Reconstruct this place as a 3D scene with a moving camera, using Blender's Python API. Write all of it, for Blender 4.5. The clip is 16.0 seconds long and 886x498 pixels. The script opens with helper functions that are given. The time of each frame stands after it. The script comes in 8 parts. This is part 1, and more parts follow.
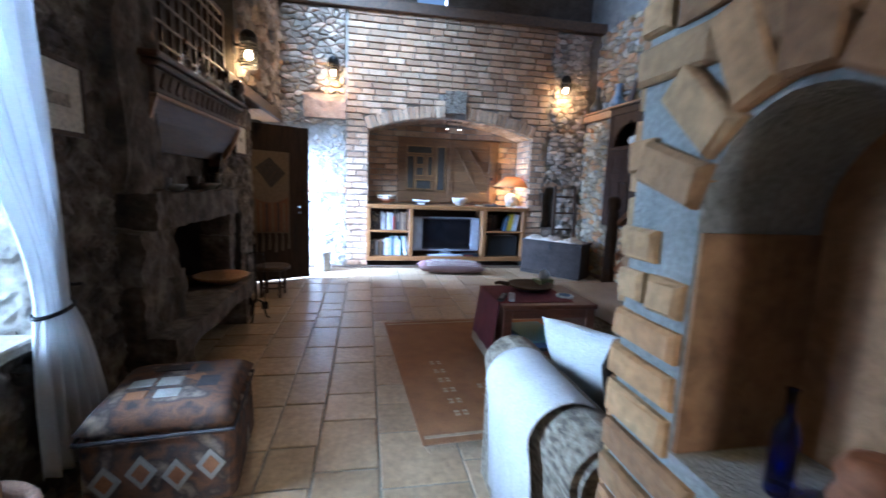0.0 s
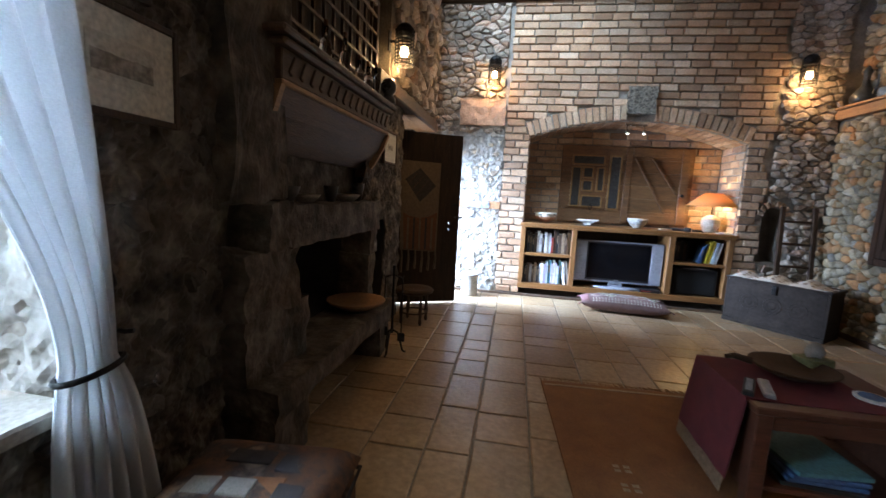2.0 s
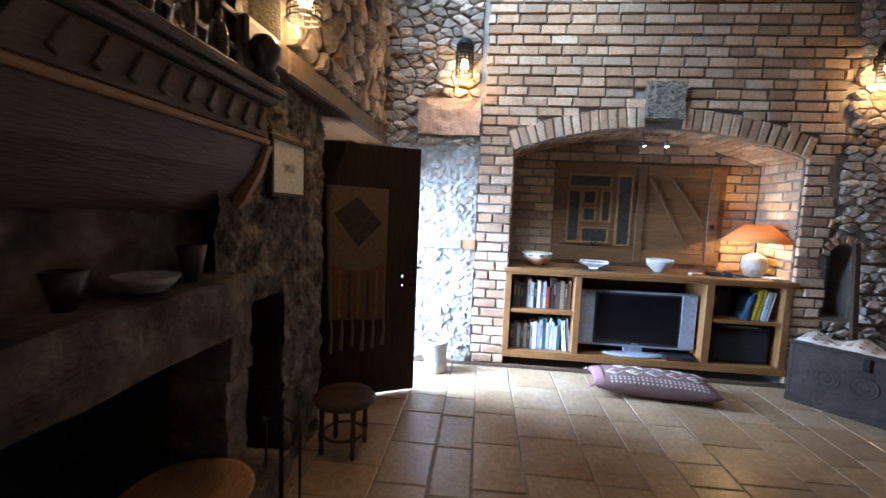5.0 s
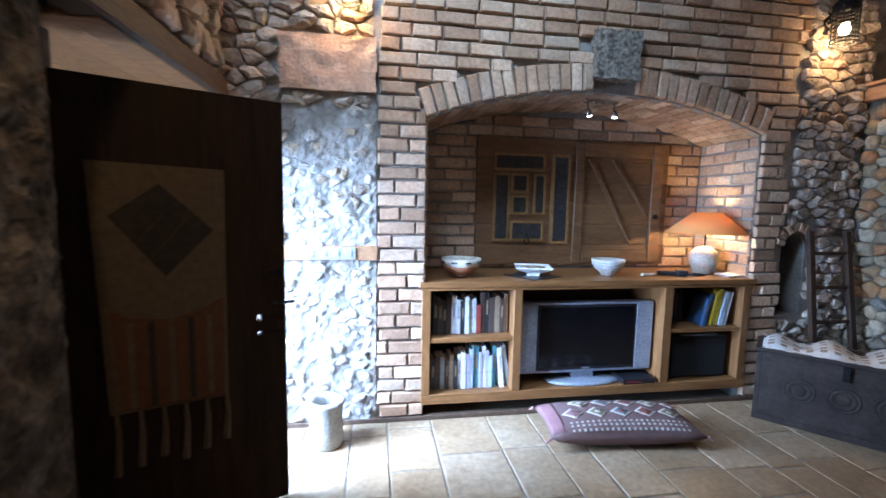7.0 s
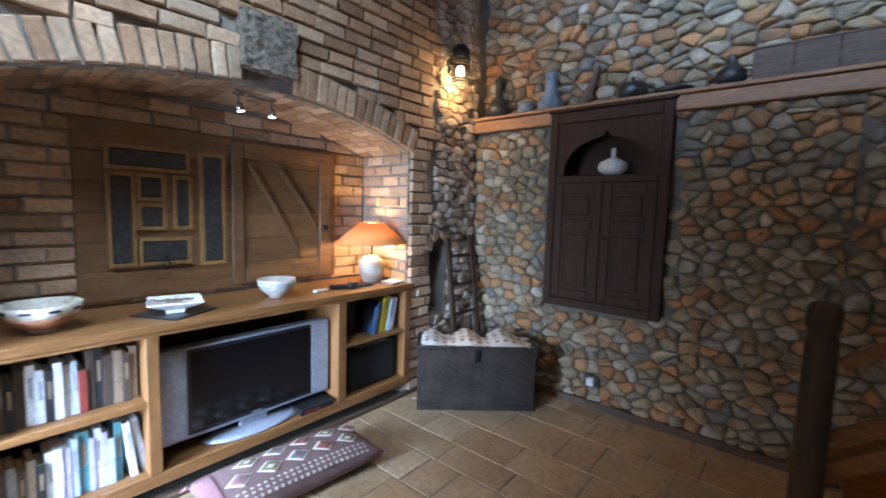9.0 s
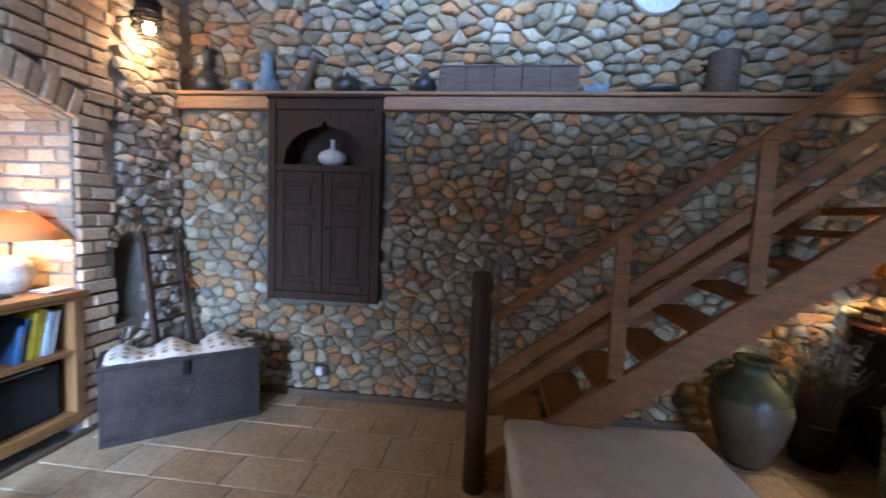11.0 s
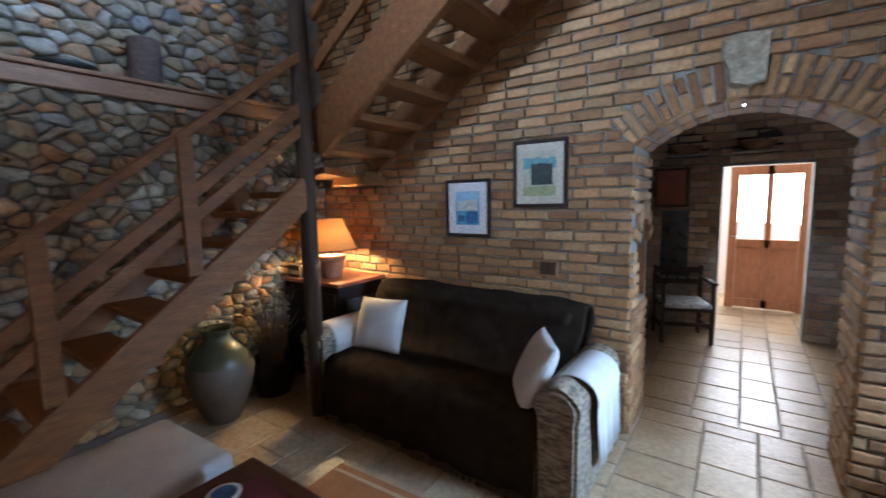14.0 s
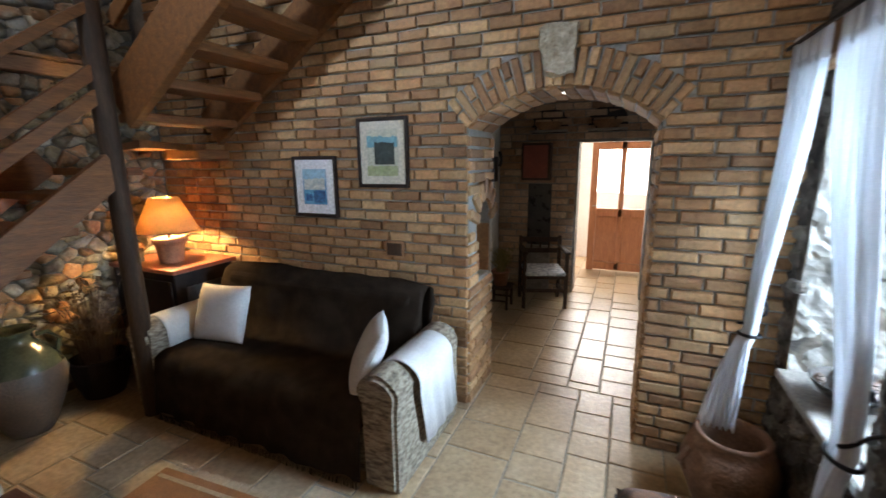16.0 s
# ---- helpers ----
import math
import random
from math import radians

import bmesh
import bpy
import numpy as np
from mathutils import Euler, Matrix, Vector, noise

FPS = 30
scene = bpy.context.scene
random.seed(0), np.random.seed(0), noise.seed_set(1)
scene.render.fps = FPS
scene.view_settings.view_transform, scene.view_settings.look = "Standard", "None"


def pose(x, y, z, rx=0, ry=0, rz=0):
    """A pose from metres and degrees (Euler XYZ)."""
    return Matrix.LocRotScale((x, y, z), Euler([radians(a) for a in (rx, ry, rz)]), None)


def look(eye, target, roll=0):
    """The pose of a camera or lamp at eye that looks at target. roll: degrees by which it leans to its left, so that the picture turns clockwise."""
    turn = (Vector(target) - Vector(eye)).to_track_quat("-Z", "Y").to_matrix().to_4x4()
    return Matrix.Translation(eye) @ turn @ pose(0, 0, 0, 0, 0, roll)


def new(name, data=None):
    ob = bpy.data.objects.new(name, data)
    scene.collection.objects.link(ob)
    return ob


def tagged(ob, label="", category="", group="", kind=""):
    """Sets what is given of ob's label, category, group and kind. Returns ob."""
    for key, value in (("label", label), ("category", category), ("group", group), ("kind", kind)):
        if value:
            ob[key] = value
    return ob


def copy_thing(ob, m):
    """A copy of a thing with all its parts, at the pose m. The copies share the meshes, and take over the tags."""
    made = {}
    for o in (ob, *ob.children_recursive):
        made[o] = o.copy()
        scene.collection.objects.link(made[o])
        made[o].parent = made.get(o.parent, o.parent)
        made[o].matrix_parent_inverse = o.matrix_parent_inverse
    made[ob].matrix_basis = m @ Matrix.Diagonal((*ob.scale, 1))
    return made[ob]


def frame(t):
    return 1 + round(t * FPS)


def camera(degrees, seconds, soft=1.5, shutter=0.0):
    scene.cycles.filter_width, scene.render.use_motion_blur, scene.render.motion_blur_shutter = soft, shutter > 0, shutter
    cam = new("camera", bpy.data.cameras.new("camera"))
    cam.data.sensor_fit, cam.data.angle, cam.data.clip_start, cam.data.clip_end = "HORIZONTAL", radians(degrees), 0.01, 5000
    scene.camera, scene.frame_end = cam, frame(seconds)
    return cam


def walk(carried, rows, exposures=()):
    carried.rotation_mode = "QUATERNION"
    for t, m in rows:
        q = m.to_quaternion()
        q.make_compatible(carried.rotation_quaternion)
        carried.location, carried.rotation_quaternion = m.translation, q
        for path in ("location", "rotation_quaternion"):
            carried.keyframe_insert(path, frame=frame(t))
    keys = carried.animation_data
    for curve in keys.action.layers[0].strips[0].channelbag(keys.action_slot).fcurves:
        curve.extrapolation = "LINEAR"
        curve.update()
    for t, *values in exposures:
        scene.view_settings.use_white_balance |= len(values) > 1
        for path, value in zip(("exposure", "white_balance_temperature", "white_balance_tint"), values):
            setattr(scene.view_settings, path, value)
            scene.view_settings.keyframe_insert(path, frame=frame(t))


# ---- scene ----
cam = camera(92.7, 16.0, shutter=0.4)
PATH = [
    (0, (-0.005, -6.55, 1.319), (0.355, -4.606, 1.017), 2.2),
    (0.5, (0.041, -6.374, 1.279), (0.02, -4.394, 1.002), 1.5),
    (1, (-0.045, -6.215, 1.37), (-0.143, -4.24, 1.066), 2.3),
    (1.5, (-0.093, -5.953, 1.319), (-0.283, -3.982, 1.038), 2.4),
    (2, (-0.099, -5.67, 1.298), (-0.421, -3.714, 1.039), 3.1),
    (2.5, (-0.176, -5.436, 1.373), (-0.552, -3.491, 1.101), 3.0),
    (3, (-0.213, -5.2, 1.422), (-0.596, -3.255, 1.155), 2.5),
    (3.2, (-0.2, -5.07, 1.388), (-0.602, -3.125, 1.152), 2.4),
    (5.5, (-0.261, -3.77, 1.513), (-0.341, -1.779, 1.333), 2.2),
    (6, (-0.317, -3.445, 1.49), (-0.277, -1.454, 1.303), 1.8),
    (6.5, (-0.416, -3.1, 1.479), (-0.212, -1.121, 1.273), 1.3),
    (7, (-0.317, -2.833, 1.506), (0.001, -0.87, 1.3), 1.1),
    (7.5, (-0.054, -2.653, 1.51), (0.431, -0.72, 1.348), 1.3),
    (8, (0.019, -2.482, 1.575), (0.893, -0.69, 1.411), 1.3),
    (8.5, (0.036, -2.476, 1.614), (1.271, -0.912, 1.438), 1.8),
    (8.7, (0.014, -2.487, 1.617), (1.381, -1.038, 1.436), 1.7),
    (10.8, (0.125, -2.61, 1.547), (2.086, -2.247, 1.392), 2.3),
    (11, (0.142, -2.68, 1.561), (2.121, -2.44, 1.402), 2.2),
    (11.5, (0.129, -2.738, 1.552), (2.12, -2.877, 1.419), 1.8),
    (12, (0.056, -2.768, 1.588), (1.983, -3.287, 1.458), 1.0),
    (12.5, (-0.009, -2.854, 1.584), (1.816, -3.662, 1.455), 0.2),
    (13, (-0.052, -2.87, 1.567), (1.615, -3.965, 1.42), -0.7),
    (13.5, (0.056, -2.755, 1.603), (1.436, -4.189, 1.406), -1.1),
    (14, (-0.081, -2.893, 1.629), (1.072, -4.51, 1.392), -1.2),
    (14.5, (-0.272, -3.026, 1.67), (0.61, -4.798, 1.383), -1.2),
    (15, (-0.551, -3.256, 1.728), (0.215, -5.07, 1.377), -0.6),
    (15.5, (-0.636, -3.22, 1.787), (0.061, -5.048, 1.369), -0.1),
    (16, (-0.465, -3.2, 1.744), (0.324, -4.99, 1.328), -0.6),
]
walk(cam, [(t, look(e, g, r)) for t, e, g, r in PATH], [(0, 0.3, 5200, 10), (0.5, 0.0, 5500, 10), (1.5, -0.25, 6100, 10), (3, -0.1, 6600, 10), (5.5, -0.25, 5700, 10), (6.5, -0.4, 5400, 10), (7.5, -0.45, 5800, 10), (8.5, -0.2, 6200, 10), (11, 0.4, 5350, 10), (11.5, 0.55, 5300, 10), (12.5, 0.25, 5350, 10), (13, 0.15, 5400, 10), (14, 0.2, 5500, 10), (14.5, 0.3, 5900, 10), (15.3, 0.32, 6300, 10), (16, 0.28, 6400, 10)])

# ---- light ----
world = bpy.data.worlds.new("world")
scene.world = world
world.use_nodes = True
wn = world.node_tree
sky = wn.nodes.new("ShaderNodeTexSky")
sky.sky_type = "NISHITA"
sky.sun_disc = False
sky.sun_elevation, sky.sun_rotation = radians(66), radians(250)
wn.links.new(sky.outputs[0], wn.nodes["Background"].inputs[0])
wn.nodes["Background"].inputs[1].default_value = 0.12

sun = new("sun", bpy.data.lights.new("sun", "SUN"))
sun.data.energy, sun.data.angle, sun.data.color = 4.0, radians(0.5), (1.0, 0.95, 0.86)
sun.matrix_world = look((0, 0, 0), (0.42, 0.15, -1.0))


def area(name, eye, target, w, h, power, color):
    ob = new(name, bpy.data.lights.new(name, "AREA"))
    ob.data.shape, ob.data.size, ob.data.size_y = "RECTANGLE", w, h
    ob.data.energy, ob.data.color = power, color
    ob.matrix_world = look(eye, target)
    return ob


def bulb(name, place, power, color, radius=0.03):
    ob = new(name, bpy.data.lights.new(name, "POINT"))
    ob.data.energy, ob.data.color, ob.data.shadow_soft_size = power, color, radius
    ob.location = place
    return ob


DAY = (0.56, 0.76, 1.0)
BLUE = (0.50, 0.68, 1.0)
WARM = (1.0, 0.66, 0.27)
door_light = area("door_daylight", (-1.80, -0.60, 1.05), (-0.2, -0.22, 0.1), 0.74, 1.9, 330, BLUE)
door_light.data.spread = radians(105)
window_light = area("window_daylight", (-2.05, -5.32, 1.45), (0, -5.0, 0.4), 0.66, 1.3, 88, DAY)
window_light.data.spread = radians(115)
high = area("high_window_daylight", (-1.15, -2.6, 4.3), (3.66, -2.6, 4.1), 3.0, 0.7, 95, (0.42, 0.62, 1.0))
high.data.spread = radians(50)
# Added fill lamp for the upper north wall; the ceiling has no opening here.
roof = area("north_wall_fill", (-0.75, -1.7, 4.55), (0.35, 0.0, 2.75), 1.2, 0.7, 50, DAY)
roof.data.spread = radians(70)
gable = area("gable_daylight", (0.98, 0.85, 4.15), (1.0, -5.8, 2.1), 0.5, 0.5, 36, (0.62, 0.79, 1.0))
gable.data.spread = radians(44)
area("porch_daylight", (-0.15, -10.9, 1.6), (-0.1, -7.0, 0.7), 1.4, 1.8, 170, (1.0, 0.96, 0.90))
# Weak fill lamp added beside the hall's west wall, which has no window.
area("hall_west_fill", (-1.85, -7.4, 1.6), (0.5, -7.4, 0.5), 1.0, 1.0, 2, DAY)

# ---- materials ----


def material(name, cols, rough=0.7, scale=6.0, bump=0.3, metal=0.0, vary=0.0, fine=60.0, stretch=(1, 1, 1), spec=0.5, hue=0.0, contrast=1.0, coat=0.0):
    """cols: two or three colours mixed by broad noise; vary: share of value that changes piece by piece; hue: pieces pick among cols."""
    m = bpy.data.materials.new(name)
    m.use_nodes = True
    n, l = m.node_tree.nodes, m.node_tree.links
    b = n["Principled BSDF"]
    b.inputs["Roughness"].default_value, b.inputs["Metallic"].default_value = rough, metal
    b.inputs["Specular IOR Level"].default_value = spec
    b.inputs["Coat Weight"].default_value = coat
    tc, mp = n.new("ShaderNodeTexCoord"), n.new("ShaderNodeMapping")
    mp.inputs["Scale"].default_value = stretch
    l.new(tc.outputs["Object"], mp.inputs["Vector"])
    info, geo = n.new("ShaderNodeObjectInfo"), n.new("ShaderNodeNewGeometry")
    add = n.new("ShaderNodeMath")
    add.operation = "ADD"
    l.new(info.outputs["Random"], add.inputs[0])
    l.new(geo.outputs["Random Per Island"], add.inputs[1])
    fr = n.new("ShaderNodeMath")
    fr.operation = "FRACT"
    l.new(add.outputs[0], fr.inputs[0])
    off = n.new("ShaderNodeVectorMath")
    off.operation = "ADD"
    if vary or hue:
        sc = n.new("ShaderNodeMath")
        sc.operation = "MULTIPLY"
        sc.inputs[1].default_value = 37.0
        l.new(fr.outputs[0], sc.inputs[0])
        l.new(sc.outputs[0], off.inputs[1])
    l.new(mp.outputs[0], off.inputs[0])
    broad, grain = n.new("ShaderNodeTexNoise"), n.new("ShaderNodeTexNoise")
    for k, s, d in ((broad, scale, 4), (grain, fine, 6)):
        k.inputs["Scale"].default_value, k.inputs["Detail"].default_value = s, d
        l.new(off.outputs[0], k.inputs["Vector"])
    ramp = n.new("ShaderNodeValToRGB")
    e = ramp.color_ramp.elements
    e[0].position, e[1].position = 0.5 - 0.22 / contrast, 0.5 + 0.22 / contrast
    e[0].color, e[1].color = (*cols[0], 1), (*cols[-1], 1)
    if len(cols) > 2:
        for i, c in enumerate(cols[1:-1]):
            k = e.new(e[0].position + (i + 1) / (len(cols) - 1) * 0.44 / contrast)
            k.color = (*c, 1)
    if hue:
        mixf = n.new("ShaderNodeMix")
        mixf.inputs[0].default_value = hue
        l.new(broad.outputs[0], mixf.inputs[2])
        spread = n.new("ShaderNodeMapRange")
        spread.inputs[3].default_value, spread.inputs[4].default_value = 0.26, 0.74
        l.new(fr.outputs[0], spread.inputs[0])
        l.new(spread.outputs[0], mixf.inputs[3])
        l.new(mixf.outputs[0], ramp.inputs[0])
    else:
        l.new(broad.outputs[0], ramp.inputs[0])
    hsv = n.new("ShaderNodeHueSaturation")
    l.new(ramp.outputs[0], hsv.inputs["Color"])
    val = n.new("ShaderNodeMapRange")
    val.inputs[1].default_value, val.inputs[2].default_value = 0.25, 0.75
    val.inputs[3].default_value, val.inputs[4].default_value = 0.72, 1.28
    l.new(grain.outputs[0], val.inputs[0])
    if vary:
        v2 = n.new("ShaderNodeMapRange")
        v2.inputs[3].default_value, v2.inputs[4].default_value = 1 - vary, 1 + vary
        mul = n.new("ShaderNodeMath")
        mul.operation = "MULTIPLY"
        fr2 = n.new("ShaderNodeMath")
        fr2.operation = "MULTIPLY"
        fr2.inputs[1].default_value = 7.31
        fr3 = n.new("ShaderNodeMath")
        fr3.operation = "FRACT"
        l.new(fr.outputs[0], fr2.inputs[0])
        l.new(fr2.outputs[0], fr3.inputs[0])
        l.new(fr3.outputs[0], v2.inputs[0])
        l.new(v2.outputs[0], mul.inputs[0])
        l.new(val.outputs[0], mul.inputs[1])
        l.new(mul.outputs[0], hsv.inputs["Value"])
    else:
        l.new(val.outputs[0], hsv.inputs["Value"])
    l.new(hsv.outputs[0], b.inputs["Base Color"])
    rr = n.new("ShaderNodeMapRange")
    rr.inputs[3].default_value, rr.inputs[4].default_value = max(0.03, rough - 0.12), min(1, rough + 0.12)
    l.new(broad.outputs[0], rr.inputs[0])
    l.new(rr.outputs[0], b.inputs["Roughness"])
    if bump:
        bp = n.new("ShaderNodeBump")
        bp.inputs["Strength"].default_value, bp.inputs["Distance"].default_value = bump, 0.01
        mixh = n.new("ShaderNodeMath")
        mixh.operation = "ADD"
        l.new(grain.outputs[0], mixh.inputs[0])
        l.new(broad.outputs[0], mixh.inputs[1])
        l.new(mixh.outputs[0], bp.inputs["Height"])
        l.new(bp.outputs[0], b.inputs["Normal"])
    return m


def glow(name, color, strength):
    m = bpy.data.materials.new(name)
    m.use_nodes = True
    b = m.node_tree.nodes["Principled BSDF"]
    b.inputs["Base Color"].default_value = (*color, 1)
    b.inputs["Emission Color"].default_value, b.inputs["Emission Strength"].default_value = (*color, 1), strength
    return m


def glass(name, color=(1, 1, 1), rough=0.02):
    m = bpy.data.materials.new(name)
    m.use_nodes = True
    b = m.node_tree.nodes["Principled BSDF"]
    b.inputs["Base Color"].default_value = (*color, 1)
    b.inputs["Roughness"].default_value, b.inputs["Transmission Weight"].default_value = rough, 1.0
    return m


def cloth_light(name, color, through_share=0.35):
    """Thin cloth that lets light through."""
    m = material(name, [tuple(c * 0.9 for c in color), color], 0.9, 5, 0.15, fine=300)
    n, l = m.node_tree.nodes, m.node_tree.links
    out, b = n["Material Output"], n["Principled BSDF"]
    tr, mix = n.new("ShaderNodeBsdfTranslucent"), n.new("ShaderNodeMixShader")
    tr.inputs[0].default_value = (*color, 1)
    mix.inputs[0].default_value = through_share
    l.new(b.outputs[0], mix.inputs[1])
    l.new(tr.outputs[0], mix.inputs[2])
    l.new(mix.outputs[0], out.inputs[0])
    return m


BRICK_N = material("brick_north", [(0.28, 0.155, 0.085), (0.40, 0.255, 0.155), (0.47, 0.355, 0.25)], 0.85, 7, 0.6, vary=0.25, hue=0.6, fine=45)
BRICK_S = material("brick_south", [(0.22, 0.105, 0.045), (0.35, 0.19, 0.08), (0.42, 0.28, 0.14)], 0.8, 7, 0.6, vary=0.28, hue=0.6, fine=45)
MORTAR = material("mortar", [(0.18, 0.155, 0.13), (0.32, 0.29, 0.25)], 0.95, 9, 0.8, fine=90)
MORTAR_S = material("mortar_grey", [(0.21, 0.21, 0.19), (0.32, 0.315, 0.29)], 0.95, 9, 0.8, fine=90)
STONE_E = material("fieldstone", [(0.27, 0.26, 0.24), (0.20, 0.155, 0.09), (0.36, 0.30, 0.21), (0.25, 0.18, 0.09), (0.38, 0.18, 0.07), (0.27, 0.22, 0.14), (0.40, 0.36, 0.30)], 0.85, 6, 0.7, vary=0.3, hue=0.75, fine=40)
STONE_N = material("rubble_north", [(0.20, 0.17, 0.14), (0.36, 0.28, 0.21), (0.46, 0.38, 0.30), (0.40, 0.22, 0.13)], 0.9, 6, 0.8, vary=0.3, hue=0.7, fine=40)
# West rubble and rough plaster carry that wall's shade in their dark colours.
STONE_W = material("rubble_west_shaded", [(0.05, 0.038, 0.028), (0.105, 0.085, 0.065), (0.18, 0.15, 0.12)], 0.92, 5, 0.9, vary=0.25, hue=0.5, fine=36)
MORTAR_E = material("earth_mortar", [(0.11, 0.092, 0.068), (0.20, 0.172, 0.132)], 0.95, 10, 0.9, fine=80)
PLASTER_W = material("rough_plaster_shaded", [(0.038, 0.028, 0.02), (0.095, 0.073, 0.053), (0.19, 0.157, 0.12)], 0.95, 9, 1.0, fine=34, contrast=1.5)
SLAB = material("terracotta_slab", [(0.38, 0.22, 0.14), (0.52, 0.34, 0.23)], 0.9, 8, 0.7, fine=50)
TUFA = material("tufa_block", [(0.07, 0.058, 0.044), (0.27, 0.23, 0.18)], 0.95, 38, 1.0, fine=90, contrast=1.5)
TILE = material("terracotta_floor_tile", [(0.26, 0.165, 0.088), (0.34, 0.238, 0.138), (0.40, 0.305, 0.20)], 0.34, 4, 0.25, vary=0.12, hue=0.35, fine=30)
GROUT = material("grout", [(0.20, 0.17, 0.13), (0.28, 0.25, 0.20)], 0.9, 12, 0.5)
PINE = material("oiled_pine", [(0.30, 0.13, 0.045), (0.42, 0.20, 0.07)], 0.45, 3, 0.2, vary=0.12, fine=14, stretch=(1.2, 9, 9))
OAK_X = material("oak_along_x", [(0.16, 0.07, 0.022), (0.27, 0.125, 0.042)], 0.42, 3, 0.15, vary=0.08, fine=14, stretch=(1.2, 14, 14))
OAK_Z = material("oak_along_z", [(0.16, 0.07, 0.022), (0.27, 0.125, 0.042)], 0.42, 3, 0.15, vary=0.08, fine=14, stretch=(14, 14, 1.2))
STAIR = material("stained_stair_wood", [(0.13, 0.052, 0.017), (0.24, 0.098, 0.031)], 0.55, 3, 0.3, spec=0.25, vary=0.12, fine=14, stretch=(9, 1.5, 9))
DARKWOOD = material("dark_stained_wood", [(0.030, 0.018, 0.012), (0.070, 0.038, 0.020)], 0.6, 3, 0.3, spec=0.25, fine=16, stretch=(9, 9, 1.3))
DARKWOOD_Y = material("dark_beam", [(0.055, 0.032, 0.020), (0.12, 0.070, 0.040)], 0.6, 3, 0.4, fine=16, stretch=(9, 1.3, 9))
BEAM = material("ledge_beam", [(0.24, 0.12, 0.055), (0.36, 0.19, 0.085)], 0.55, 3, 0.3, fine=16, stretch=(9, 1.2, 9))
PLANK = material("ceiling_plank", [(0.34, 0.18, 0.08), (0.46, 0.26, 0.12)], 0.6, 3, 0.2, vary=0.15, fine=14, stretch=(1.5, 9, 9))
IRON = material("black_iron", [(0.012, 0.012, 0.013), (0.035, 0.033, 0.032)], 0.5, 20, 0.3, metal=0.8)
# Soot of the fire opening; also the painted shade of the hall's arched plates.
SOOT_SHADE = material("soot_and_shade_stone", [(0.015, 0.013, 0.012), (0.05, 0.042, 0.036)], 0.95, 5, 0.8)
HEARTH = material("hearth_stone", [(0.038, 0.028, 0.019), (0.095, 0.071, 0.05), (0.17, 0.135, 0.10)], 0.9, 8, 1.0, fine=34, contrast=1.4)
WHITEWALL = material("white_plaster", [(0.66, 0.64, 0.60), (0.76, 0.74, 0.70)], 0.9, 4, 0.4)

# ---- building helpers ----


def part(name, bm, mat, parent=None, label="", smooth=False):
    me = bpy.data.meshes.new(name)
    bmesh.ops.recalc_face_normals(bm, faces=bm.faces)
    bm.to_mesh(me)
    bm.free()
    me.materials.append(mat)
    if smooth:
        for p in me.polygons:
            p.use_smooth = True
    ob = new(name, me)
    ob.parent = parent
    if label:
        ob["label"] = label
    return ob


def thing(name, label, category, m, group=""):
    ob = new(name)
    ob.empty_display_size = 0.05
    ob.matrix_world = m
    return tagged(ob, label, category, group)


def setting(name, bm, mat, label=""):
    return tagged(part(name, bm, mat, None, label), kind="structure")


def box(bm, x0, y0, z0, x1, y1, z1, bevel=0.0, seg=1, m=None):
    v = [bm.verts.new(p) for p in ((x0, y0, z0), (x1, y0, z0), (x1, y1, z0), (x0, y1, z0), (x0, y0, z1), (x1, y0, z1), (x1, y1, z1), (x0, y1, z1))]
    fs = [bm.faces.new([v[i] for i in q]) for q in ((3, 2, 1, 0), (4, 5, 6, 7), (0, 1, 5, 4), (1, 2, 6, 5), (2, 3, 7, 6), (3, 0, 4, 7))]
    got = v
    if bevel:
        es = list({e for f in fs for e in f.edges})
        r = bmesh.ops.bevel(bm, geom=es, offset=bevel, segments=seg, affect="EDGES", profile=0.5)
        got = list({w for f in r["faces"] for w in f.verts} | {w for w in v if w.is_valid})
    if m is not None:
        bmesh.ops.transform(bm, matrix=m, verts=got)
    return got


def boxed(*a, **k):
    bm = bmesh.new()
    box(bm, *a, **k)
    return bm


def lathe(bm, profile, n=24, m=None, closed=False):
    """profile: (radius, height) from bottom to top."""
    rings = []
    for r, z in profile:
        if r < 1e-5:
            rings.append([bm.verts.new((0, 0, z))])
        else:
            rings.append([bm.verts.new((r * math.cos(2 * math.pi * i / n), r * math.sin(2 * math.pi * i / n), z)) for i in range(n)])
    for a, b in zip(rings, rings[1:]):
        for i in range(n):
            j = (i + 1) % n
            q = [a[i % len(a)], a[j % len(a)], b[j % len(b)], b[i % len(b)]]
            u = []
            for w in q:
                if w not in u:
                    u.append(w)
            if len(u) > 2:
                bm.faces.new(u)
    if closed:
        for ring in (rings[0], rings[-1]):
            if len(ring) > 2:
                bm.faces.new(ring)
    vs = [w for r in rings for w in r]
    if m is not None:
        bmesh.ops.transform(bm, matrix=m, verts=vs)
    return vs


def lathed(profile, n=24, m=None, closed=False):
    bm = bmesh.new()
    lathe(bm, profile, n, m, closed)
    return bm


